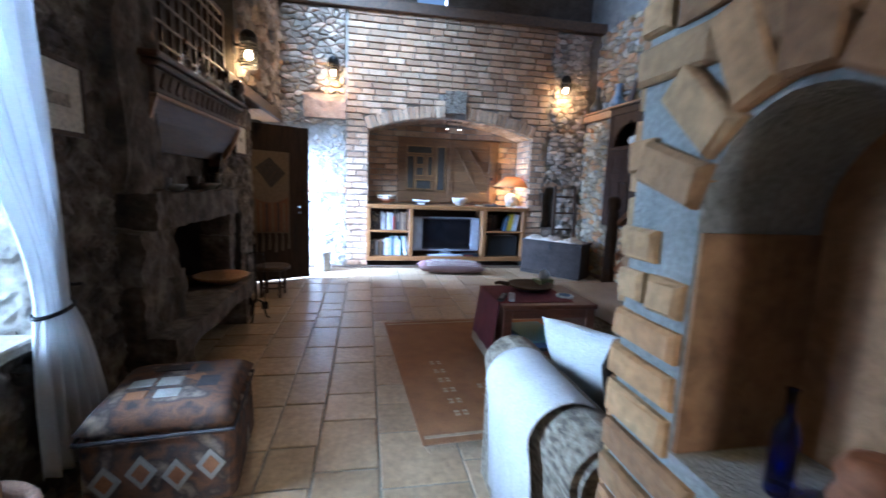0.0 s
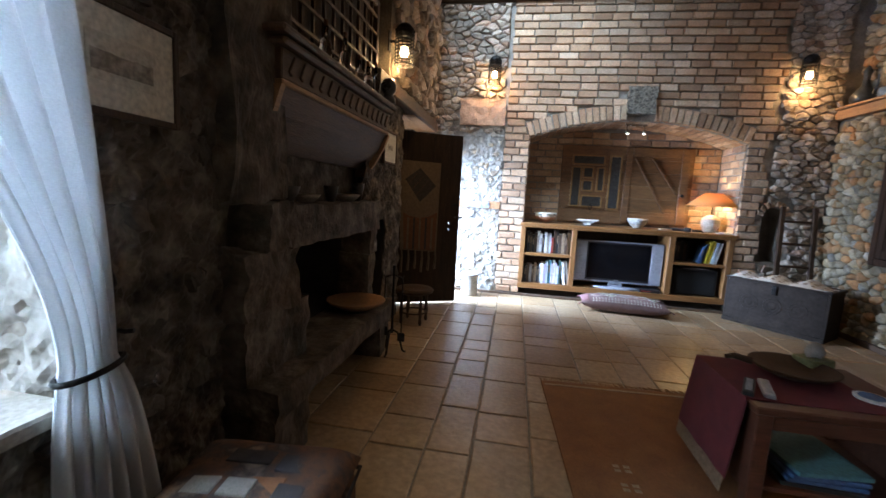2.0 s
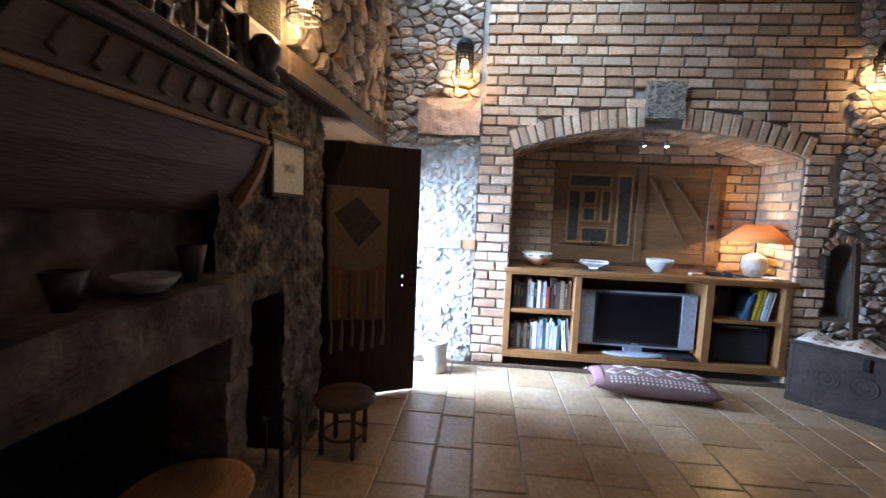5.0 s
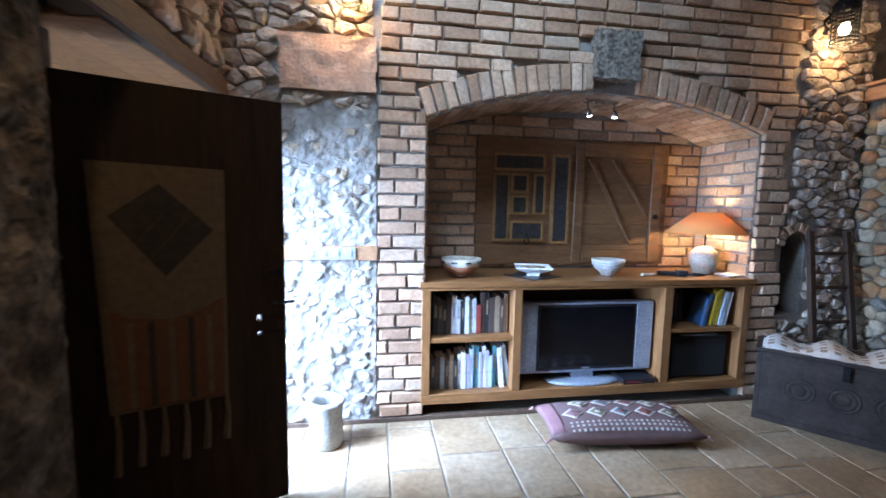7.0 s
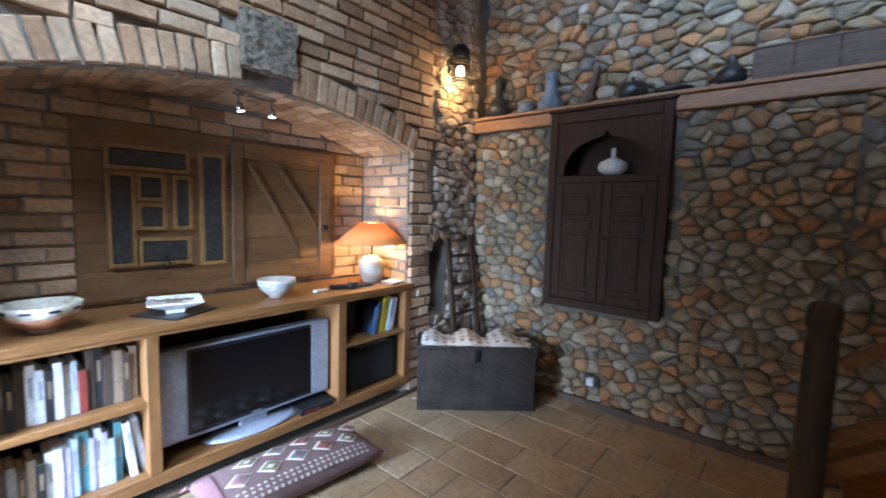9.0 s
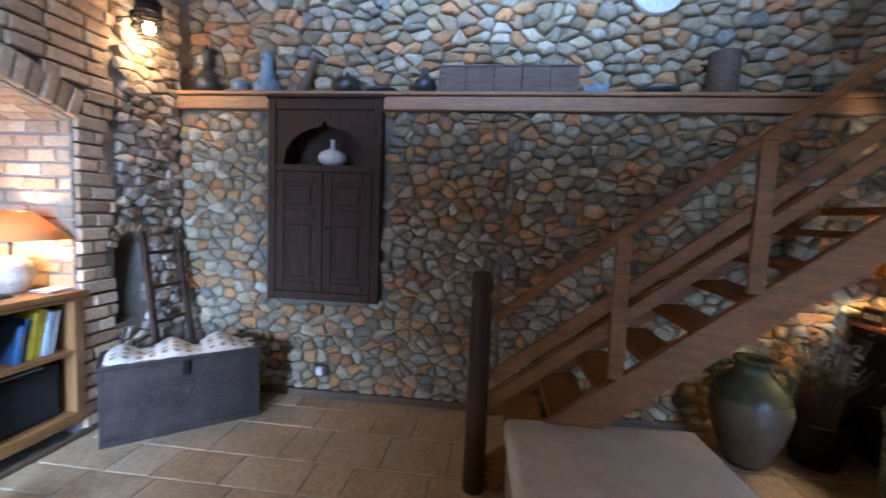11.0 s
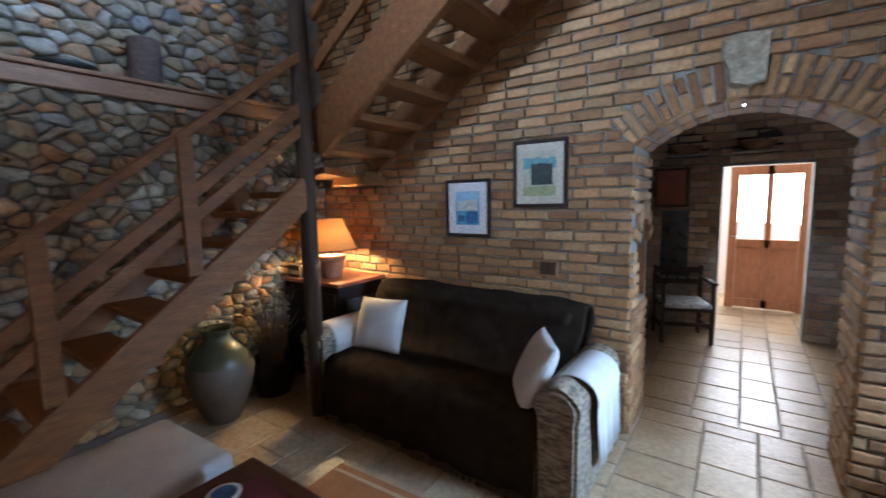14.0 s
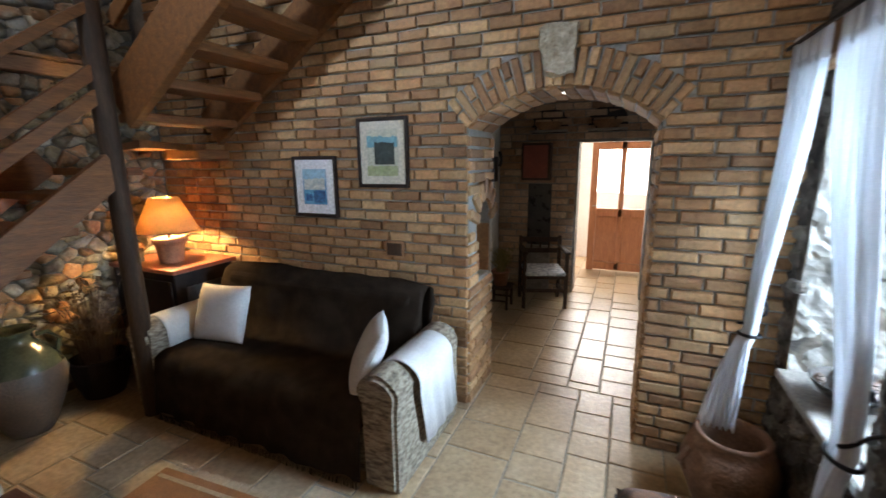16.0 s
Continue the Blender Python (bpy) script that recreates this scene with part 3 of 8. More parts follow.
# door recess and the ledge above it
recess = tagged(thing("door_recess", "plank soffit and heavy beam over the outer doorway", "lintel", pose(0, 0, 0)), kind="structure")
for i in range(6):
    part("soffit_plank", boxed(-2.0 + i * 0.13, -1.2, DZ + 0.08, -1.873 + i * 0.13, 0.014, DZ + 0.105, 0.003), PLANK, recess)
part("beam", boxed(-1.32, -2.06, DZ + 0.085, -1.19, 0.014, DZ + 0.215, 0.012), DARKWOOD_Y, recess, "dark timber beam")
part("beam", boxed(-1.44, -2.42, DZ + 0.085, -1.19, -2.062, DZ + 0.215, 0.012), DARKWOOD_Y, recess, "dark timber shelf beam")
bm = bmesh.new()
box(bm, -1.92, -2.06, DZ + 0.217, -1.235, 0.015, TOP)
wall_west_upper = setting("wall_west_upper", bm, MORTAR_E)
setting("threshold", boxed(-2.0, DY0 + 0.01, -0.11, -1.47, DY1 - 0.01, 0.004, 0.01), SILLSTONE)

# chimney breast and open hearth
fp = tagged(thing("fireplace", "old rubble-stone fireplace with raised hearth and carved wooden hood", "fireplace", pose(0, 0, 0)), kind="structure")
FX = -1.16


def rough_box(x0, y0, z0, x1, y1, z1, amount, cuts=14, scale=5.0):
    bm = boxed(x0, y0, z0, x1, y1, z1)
    bmesh.ops.subdivide_edges(bm, edges=bm.edges, cuts=cuts, use_grid_fill=True)
    rumple(bm, amount, scale, x0 + y0 + z0)
    rumple(bm, amount * 0.5, scale * 3.3, y0)
    return bm


part("hearth_bench", rough_box(-1.44, -4.12, 0.30, -1.02, -2.36, 0.42, 0.02), HEARTH, fp, "raised stone hearth shelf")
part("hearth_leg", rough_box(-1.42, -2.62, 0, -1.06, -2.40, 0.295, 0.015), HEARTH, fp)
part("hearth_leg", rough_box(-1.42, -4.10, 0, -1.06, -3.78, 0.295, 0.015), HEARTH, fp)
part("hearth_back", boxed(-1.43, -3.78, 0, -1.38, -2.62, 0.295), SOOT_SHADE, fp)
part("jamb_stone", rough_box(-1.43, -4.14, 0.425, FX, -3.60, 0.72, 0.03), HEARTH, fp)
part("jamb_stone", rough_box(-1.43, -4.16, 0.72, FX + 0.02, -3.72, 1.02, 0.035), HEARTH, fp)
part("jamb_stone", rough_box(-1.43, -4.02, 1.02, FX + 0.03, -3.80, 1.21, 0.03), HEARTH, fp)
part("jamb_stone", rough_box(-1.43, -2.56, 0.425, FX - 0.03, -2.42, 0.80, 0.02), HEARTH, fp)
part("jamb_stone", rough_box(-1.43, -2.54, 0.80, FX - 0.03, -2.40, 1.2, 0.02), HEARTH, fp)
part("mantel_lintel", rough_box(-1.43, -3.80, 1.0, FX + 0.02, -2.48, 1.205, 0.018), HEARTH, fp, "single long stone lintel")
bm = bmesh.new()
for q in ((-1.845, -3.598, 0.422, -1.83, -2.502, 0.998), (-1.83, -3.598, 0.422, -1.40, -3.585, 0.998), (-1.83, -2.515, 0.422, -1.40, -2.502, 0.998), (-1.83, -3.584, 0.985, -1.40, -2.516, 0.998), (-1.83, -3.584, 0.422, -1.40, -2.516, 0.432)):
    box(bm, *q)
part("firebox", bm, SOOT_SHADE, fp, "soot-black fire opening")
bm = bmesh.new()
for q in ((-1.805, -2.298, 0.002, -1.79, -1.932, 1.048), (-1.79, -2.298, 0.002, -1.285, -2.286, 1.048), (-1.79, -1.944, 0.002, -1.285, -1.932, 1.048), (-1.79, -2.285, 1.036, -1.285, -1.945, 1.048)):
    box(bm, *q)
part("log_recess", bm, SOOT_SHADE, fp, "dark-lined log recess beside the hearth")
part("hood_niche", boxed(-1.44, -3.70, 1.215, -1.40, -2.4, 1.60), HEARTH, fp)
part("chimney", rough_box(-1.45, -4.05, 2.306, -1.22, -3.88, 3.6, 0.02), HEARTH, fp)
part("chimney_pier", rough_box(-1.45, -4.20, 1.215, -1.17, -3.80, 2.9, 0.035, 16), HEARTH, fp)

# carved wooden overmantel shelf on scrolled brackets
hood = thing("overmantel", "dark carved wooden overmantel shelf above the stone fireplace", "shelf", pose(0, 0, 0))
HX = -1.11
part("shelf_board", boxed(-1.40, -3.98, 1.93, HX + 0.03, -2.30, 1.965, 0.01), DARKWOOD_Y, hood)
part("cornice", boxed(-1.40, -3.94, 1.895, HX + 0.01, -2.33, 1.928, 0.012), DARKWOOD_Y, hood)
part("frieze", boxed(-1.40, -3.90, 1.76, HX - 0.03, -2.36, 1.893, 0.006), DARKWOOD_Y, hood)
for k in range(15):
    y = -3.84 + k * 0.10
    part("dentil", barred((HX - 0.026, y, 1.79), (HX - 0.026, y + 0.05, 1.87), 0.016, 0.03), DARKWOOD_Y, hood)
part("lower_rail", boxed(-1.40, -3.91, 1.735, HX - 0.02, -2.35, 1.758, 0.006), BEAM, hood)
bm = bmesh.new()
prism(bm, [(-1.40, 1.46), (-1.34, 1.46), (-1.28, 1.52), (-1.20, 1.62), (-1.15, 1.733), (-1.40, 1.733)], 1.51, Matrix.Translation((0, -3.88, 0)))
part("hood_panel", bm, DARKWOOD_Y, hood, "sloping plank hood panel")
for y in (-3.92, -2.365):
    bm = bmesh.new()
    prism(bm, [(-1.40, 1.40), (-1.32, 1.40), (-1.24, 1.50), (-1.17, 1.62), (-1.13, 1.733), (-1.40, 1.733)], 0.035, Matrix.Translation((0, y, 0)))
    part("bracket", bm, BEAM, hood)

# lattice screen over the shelf
lat = thing("lattice_screen", "dark wooden lattice screen standing on the overmantel", "screen", pose(-1.24, -3.95, 1.966))
LZ, LY = 0.74, 1.55
for y in (0, LY - 0.05):
    part("stile", boxed(-0.02, y, 0, 0.02, y + 0.05, LZ, 0.004), DARKWOOD, lat)
for z in (0, LZ - 0.05):
    part("rail", boxed(-0.02, 0.051, z, 0.02, LY - 0.051, z + 0.05, 0.004), DARKWOOD_Y, lat)
for k in range(1, 12):
    y = LY * k / 12
    part("lattice_bar", boxed(-0.006, y - 0.009, 0.052, 0.012, y + 0.009, LZ - 0.052), DARKWOOD, lat)
for k in range(1, 6):
    z = LZ * k / 6
    part("lattice_bar", boxed(0.0125, 0.052, z - 0.009, 0.022, LY - 0.052, z + 0.009), DARKWOOD_Y, lat)
part("back_board", boxed(-0.05, 0.0, 0, -0.022, LY, LZ), DARKWOOD, lat)

# small things on the shelves
CLAY_DARK = material("dark_glazed_clay", [(0.02, 0.018, 0.016), (0.06, 0.05, 0.042)], 0.3, 8, 0.2)
CLAY_PALE = material("pale_stoneware", [(0.38, 0.34, 0.28), (0.50, 0.46, 0.40)], 0.4, 8, 0.2)
CLEAR = glass("clear_glass")
for y in (-3.5, -3.25, -3.02, -2.86, -2.7):
    g = thing("oil_lamp_glass", "clear glass bottle on the overmantel shelf", "bottle", pose(-1.13, y, 1.966), group="glass bottles on the overmantel")
    h = 0.17 + 0.03 * math.sin(y * 9)
    part("bottle_body", lathed([(0.0, 0), (0.032, 0), (0.036, 0.03), (0.03, h * 0.5), (0.012, h * 0.62), (0.012, h), (0.009, h), (0.009, h * 0.62), (0, h * 0.5)], 16), CLEAR, g, smooth=True)
    part("stopper", lathed([(0, h - 0.02), (0.008, h - 0.02), (0.011, h + 0.004), (0.011, h + 0.02), (0, h + 0.024)], 10), HANG[1], g)
bust = thing("wooden_figurine", "small dark carved head ornament on the overmantel", "figurine", pose(-1.13, -2.40, 1.966))
part("head", lathed([(0, 0), (0.06, 0), (0.055, 0.04), (0.035, 0.06), (0.06, 0.10), (0.065, 0.14), (0.04, 0.18), (0, 0.19)], 14), CLAY_DARK, bust, smooth=True)
for y, r, h, mt, nm, lb in ((-3.66, 0.075, 0.085, CLAY_DARK, "bowl", "black clay bowl on the stone mantel"), (-3.45, 0.085, 0.045, CLAY_PALE, "dish", "pale shallow dish on the stone mantel"),
                            (-3.12, 0.05, 0.10, CLAY_DARK, "cup", "dark clay cup on the stone mantel"), (-2.86, 0.095, 0.05, CLAY_PALE, "dish", "wide pale dish on the stone mantel"), (-2.66, 0.05, 0.13, CLAY_DARK, "jug", "small dark jug on the stone mantel")):
    t = thing(nm, lb, nm, pose(-1.26, y, 1.21))
    part("vessel", lathed([(0, 0), (r * 0.5, 0), (r * 0.8, h * 0.5), (r, h), (r - 0.006, h), (r * 0.72, h * 0.5), (0, 0.012)], 18), mt, t, smooth=True)
basin = thing("wooden_bowl", "wide shallow wooden bowl on the hearth", "bowl", pose(-1.2, -2.78, 0.425))
part("dish", lathed([(0, 0), (0.10, 0), (0.20, 0.05), (0.215, 0.07), (0.20, 0.07), (0.10, 0.02), (0, 0.018)], 26), BEAM, basin, smooth=True)

dog = thing("fire_tool_stand", "black wrought-iron fire tool stand beside the hearth", "fire tools", pose(-1.0, -2.50, 0))
for a in (20, 140, 260):
    c, s = math.cos(radians(a)), math.sin(radians(a))
    part("foot", tubed([(0, 0, 0.20), (0.05 * c, 0.05 * s, 0.17), (0.09 * c, 0.09 * s, 0.02), (0.115 * c, 0.115 * s, 0.012)], 0.009, 6), IRON, dog)
part("shaft", tubed([(0, 0, 0.17), (0, 0, 0.72)], 0.010, 8), IRON, dog)
part("crossbar", tubed([(-0.08, 0, 0.64), (-0.07, 0, 0.62), (0, 0, 0.65), (0.07, 0, 0.62), (0.08, 0, 0.64)], 0.006, 6), IRON, dog)
for x, l in ((-0.072, 0.42), (0.072, 0.46)):
    t = part("poker", tubed([(x, 0.012, 0.63), (x, 0.016, 0.63 - l)], 0.005, 6), IRON, dog)
    part("blade", boxed(x - 0.03, 0.012, 0.56 - l, x + 0.03, 0.018, 0.632 - l, 0.003), IRON, t)

stool = thing("round_stool", "low round dark wooden stool with turned legs", "stool", pose(-1.03, -1.62, 0))
part("seat", lathed([(0, 0.30), (0.15, 0.30), (0.185, 0.315), (0.19, 0.335), (0.175, 0.352), (0.12, 0.345), (0, 0.34)], 28), DARKWOOD, stool, smooth=True)
for a in (40, 130, 220, 310):
    c, s = math.cos(radians(a)), math.sin(radians(a))
    part("leg", lathed([(0.012, 0), (0.018, 0.03), (0.012, 0.06), (0.02, 0.12), (0.014, 0.2), (0.018, 0.302), (0, 0.302)], 10, pose(0.14 * c, 0.14 * s, 0)), DARKWOOD, stool, smooth=True)
bm = bmesh.new()
tube(bm, [(0.125 * math.cos(2 * math.pi * k / 24), 0.125 * math.sin(2 * math.pi * k / 24), 0.11) for k in range(25)], 0.009, 6)
part("stretcher_ring", bm, DARKWOOD, stool)


def framed(name, label, m, w, h, fw, frame_mat, mount_mat, image_mats, mount, bands):
    """A framed picture in the x-z plane, facing -y. bands: (u0, v0, u1, v1, which image material) within the image."""
    t = thing(name, label, "picture", m)
    for a in ((-w / 2, -0.012, -h / 2, -w / 2 + fw, 0.012, h / 2), (w / 2 - fw, -0.012, -h / 2, w / 2, 0.012, h / 2),
              (-w / 2 + fw, -0.012, h / 2 - fw, w / 2 - fw, 0.012, h / 2), (-w / 2 + fw, -0.012, -h / 2, w / 2 - fw, 0.012, -h / 2 + fw)):
        part("frame_side", boxed(*a, bevel=0.003), frame_mat, t)
    part("mount", boxed(-w / 2 + fw, -0.004, -h / 2 + fw, w / 2 - fw, 0.008, h / 2 - fw), mount_mat, t, "pale paper mount")
    iw, ih = w - 2 * fw - 2 * mount, h - 2 * fw - 2 * mount
    img = part("image", boxed(-iw / 2, -0.006, -ih / 2, iw / 2, -0.0042, ih / 2), image_mats[0], t)
    for u0, v0, u1, v1, k in bands:
        bm = bmesh.new()
        n = 14
        out = [(-iw / 2 + iw * (u0 + (u1 - u0) * i / n), -ih / 2 + ih * (v1 + 0.05 * noise.noise(Vector((i * 0.7, v1 * 9, u0 * 5))))) for i in range(n + 1)]
        out += [(-iw / 2 + iw * u1, -ih / 2 + ih * v0), (-iw / 2 + iw * u0, -ih / 2 + ih * v0)]
        prism(bm, out, 0.0006, Matrix.Translation((0, -0.0068 - 0.0008 * k, 0)))
        part("brushwork", bm, image_mats[k], img)
    return t


PAPER = material("aged_paper", [(0.50, 0.46, 0.36), (0.58, 0.54, 0.44)], 0.8, 3, 0.05)
WHITEPAPER = material("white_mount", [(0.74, 0.76, 0.78), (0.80, 0.82, 0.84)], 0.8, 3, 0.05)
SKETCH = [material("sketch_paper", [(0.42, 0.38, 0.30), (0.50, 0.46, 0.37)], 0.8, 6, 0.05), material("sketch_ink", [(0.16, 0.14, 0.11), (0.32, 0.28, 0.22)], 0.8, 30, 0.05, contrast=1.6)]
framed("framed_drawing", "framed pale landscape drawing hanging on the rough wall", pose(-1.195, -4.62, 1.605, 0, 0, 92), 0.40, 0.30, 0.02, DARKWOOD, PAPER, SKETCH, 0.07, ((0.05, 0.2, 0.95, 0.62, 1),))
framed("framed_drawing", "small framed engraving hanging near the door", pose(-1.235, -1.965, 1.675, 0, 0, 90), 0.38, 0.29, 0.02, DARKWOOD, PAPER, SKETCH, 0.10, ((0.1, 0.15, 0.9, 0.8, 1),))

# ---- staircase ----
st = tagged(thing("staircase", "open-riser dark stained timber staircase turning along the brick wall", "staircase", pose(0, 0, 0)), kind="structure")
SXO, SL = 2.50, 0.768


def up(y, z0):
    return z0 + SL * (-2.72 - y)


part("stringer", barred((SXO, -2.62, up(-2.62, 0.085)), (SXO, -4.85, up(-4.85, 0.085)), 0.05, 0.19), STAIR, st, "deep timber stringer")
part("stringer", barred((XE - 0.03, -2.62, up(-2.62, 0.085)), (XE - 0.03, -4.90, up(-4.90, 0.085)), 0.05, 0.19), STAIR, st)
for n in range(1, 9):
    y = -2.80 - 0.257 * (n - 1)
    part("tread", boxed(SXO + 0.026, y - 0.27, 0.195 * n - 0.045, XE - 0.056, y, 0.195 * n, 0.006), STAIR, st)
part("handrail", barred((SXO, -2.70, up(-2.70, 1.01)), (SXO, -4.85, up(-4.85, 1.01)), 0.06, 0.05), STAIR, st, "timber handrail")
part("rail_board", barred((SXO, -2.70, up(-2.70, 0.668)), (SXO, -4.85, up(-4.85, 0.668)), 0.03, 0.075), STAIR, st)
part("rail_board", barred((SXO, -2.70, up(-2.70, 0.528)), (SXO, -4.85, up(-4.85, 0.528)), 0.03, 0.075), STAIR, st)
for y in (-3.36, -4.02):
    part("baluster", boxed(SXO - 0.042, y - 0.042, up(y, 0.22), SXO - 0.016, y + 0.042, up(y, 1.0), 0.004), STAIR, st)
part("newel_post", lathed([(0.0, 0), (0.066, 0), (0.064, 0.5), (0.06, 1.12), (0.052, 1.14), (0.052, 1.16), (0.063, 1.18), (0.064, 1.26), (0.05, 1.29), (0, 1.30)], 18, pose(2.47, -2.625, 0) @ Matrix.Scale(0.975, 4)), DARKWOOD, st, "round dark newel post", smooth=True)
part("tall_post", lathed([(0.0, 0), (0.062, 0), (0.06, 1.5), (0.064, 2.4), (0.06, 3.7), (0, 3.7)], 16, pose(2.52, -4.85, 0)), DARKWOOD, st, "tall round timber post", smooth=True)
bm = bmesh.new()
prism(bm, [(2.53, -4.93), (3.44, -4.93), (3.44, -5.40), (2.53, -5.02)], 0.05, Matrix(((1, 0, 0, 0), (0, 0, 1, 0), (0, 1, 0, 1.66), (0, 0, 0, 1))))
part("winder_tread", bm, STAIR, st)
bm = bmesh.new()
prism(bm, [(2.53, -5.03), (3.44, -5.42), (3.44, -5.79), (3.05, -5.79)], 0.05, Matrix(((1, 0, 0, 0), (0, 0, 1, 0), (0, 1, 0, 1.84), (0, 0, 0, 1))))
part("winder_tread", bm, STAIR, st)
part("carriage_block", boxed(2.60, -5.79, 1.76, 3.0, -5.5, 1.838, 0.008), STAIR, st)


def up2(x, z0):
    return z0 + 0.66 * (2.45 - x)


part("stringer", barred((2.56, -4.98, up2(2.56, 2.16)), (0.2, -4.98, up2(0.2, 2.16)), 0.06, 0.32), STAIR, st, "deep timber stringer")
part("stringer", barred((2.75, -5.765, up2(2.75, 2.20)), (0.2, -5.765, up2(0.2, 2.20)), 0.06, 0.30), STAIR, st)
for n in range(0, 8):
    x = 2.68 - 0.285 * n
    part("tread", boxed(x - 0.26, -5.735, 2.0 + 0.187 * n, x, -5.012, 2.06 + 0.187 * n, 0.012, 2), STAIR, st)
part("handrail", barred((2.50, -4.96, up2(2.50, 2.95)), (0.2, -4.96, up2(0.2, 2.95)), 0.05, 0.05), STAIR, st)
part("rail_board", barred((2.50, -4.96, up2(2.50, 2.62)), (0.2, -4.96, up2(0.2, 2.62)), 0.03, 0.09), STAIR, st)
setting("gallery_floor", boxed(-1.3, -5.79, 4.0, 0.45, -4.9, 4.08), PLANK)

# ---- the alcove and its media bench ----
BLACKPLASTIC = material("black_plastic", [(0.010, 0.010, 0.011), (0.018, 0.018, 0.02)], 0.35, 10, 0.03)
SCREEN = material("dark_screen", [(0.004, 0.004, 0.005), (0.006, 0.006, 0.007)], 0.08, 3, 0.0)
SILVER = material("silver_plastic", [(0.30, 0.32, 0.36), (0.36, 0.38, 0.42)], 0.35, 10, 0.02, metal=0.3)
bench = thing("media_bench", "long oak media bench with open shelves in a brick alcove", "shelving unit", pose(0, 0, 0))
BF, BB = -0.03, 0.44
part("worktop", boxed(-0.02, BF - 0.012, 0.945, 2.60, 0.60, 0.985, 0.004), OAK_X, bench)
part("plinth_rail", boxed(0.0, BF, 0.115, 2.58, BF + 0.03, 0.185, 0.003), OAK_X, bench)
part("bottom_board", boxed(0.0, BF + 0.031, 0.15, 2.58, BB, 0.185), OAK_X, bench)
for x0, x1, y0 in ((0.0, 0.06, BF), (0.655, 0.715, BF), (1.83, 1.90, BF), (2.50, 2.565, BF)):
    part("upright", boxed(x0, y0, 0.187, x1, BB, 0.943, 0.003), OAK_Z, bench)
part("shelf", boxed(0.062, BF + 0.005, 0.555, 0.653, BB - 0.02, 0.59, 0.003), OAK_X, bench)
part("shelf", boxed(1.902, BF + 0.005, 0.575, 2.498, BB - 0.02, 0.605, 0.003), OAK_X, bench)
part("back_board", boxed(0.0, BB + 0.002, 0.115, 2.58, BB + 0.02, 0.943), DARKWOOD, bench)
part("top_rail", boxed(0.0, BF - 0.004, 0.925, 2.58, BF + 0.02, 0.943), OAK_X, bench)

tv = thing("television", "silver flat television with side speakers on an oval foot", "television", pose(1.265, 0.105, 0.187))
part("casing", boxed(-0.545, -0.04, 0.075, 0.545, 0.05, 0.615, 0.012, 2), SILVER, tv)
part("screen_bezel", boxed(-0.395, -0.046, 0.10, 0.395, -0.0405, 0.600, 0.003), BLACKPLASTIC, tv)
part("screen", boxed(-0.375, -0.049, 0.125, 0.375, -0.0465, 0.580), SCREEN, tv, "black glossy screen")
for s in (-1, 1):
    part("speaker_panel", boxed(s * 0.470 - 0.068, -0.046, 0.09, s * 0.470 + 0.068, -0.0405, 0.60, 0.003), SILVER, tv)
part("badge", boxed(-0.03, -0.049, 0.107, 0.03, -0.0462, 0.116), SILVER, tv)
part("neck", boxed(-0.09, -0.01, 0.02, 0.09, 0.03, 0.074, 0.006), SILVER, tv)
part("foot", lathed([(0, 0), (0.30, 0), (0.31, 0.008), (0.26, 0.02), (0, 0.026)], 36, Matrix.Diagonal((1, 0.42, 1, 1))), SILVER, tv, smooth=True)
box1 = thing("set_top_box", "slim black set-top box beside the television", "electronics", pose(1.66, 0.05, 0.187))
part("case", boxed(-0.13, -0.08, 0, 0.13, 0.09, 0.04, 0.004), BLACKPLASTIC, box1)
part("front_strip", boxed(-0.11, -0.083, 0.012, 0.02, -0.0805, 0.022), material("red_strip", [(0.16, 0.02, 0.02), (0.22, 0.03, 0.03)], 0.4), box1)
amp = thing("subwoofer", "black boxed loudspeaker on the lower shelf", "loudspeaker", pose(2.2, 0.20, 0.187))
part("cabinet", boxed(-0.26, -0.16, 0, 0.26, 0.2, 0.34, 0.01), BLACKPLASTIC, amp)
part("grille", boxed(-0.24, -0.166, 0.02, 0.24, -0.161, 0.32, 0.004), material("speaker_cloth", [(0.006, 0.006, 0.006), (0.014, 0.014, 0.014)], 0.95, 80, 0.3), amp)
part("lid_strip", boxed(-0.16, -0.17, 0.341, 0.16, 0.0, 0.352, 0.003), SILVER, amp)

BOOKS = {k: material("book_" + k, [tuple(x * 0.85 for x in c), c], 0.6, 12, 0.05) for k, c in (
    ("black", (0.02, 0.02, 0.022)), ("brown", (0.075, 0.05, 0.035)), ("white", (0.72, 0.74, 0.74)), ("red", (0.26, 0.045, 0.03)), ("tan", (0.26, 0.19, 0.12)),
    ("blue", (0.06, 0.13, 0.28)), ("teal", (0.10, 0.27, 0.30)), ("lilac", (0.46, 0.42, 0.58)), ("yellow", (0.62, 0.47, 0.04)), ("grey", (0.34, 0.36, 0.38)), ("pale", (0.50, 0.60, 0.68)))}
PAGES = material("book_pages", [(0.60, 0.56, 0.46), (0.68, 0.64, 0.55)], 0.9, 40, 0.1)


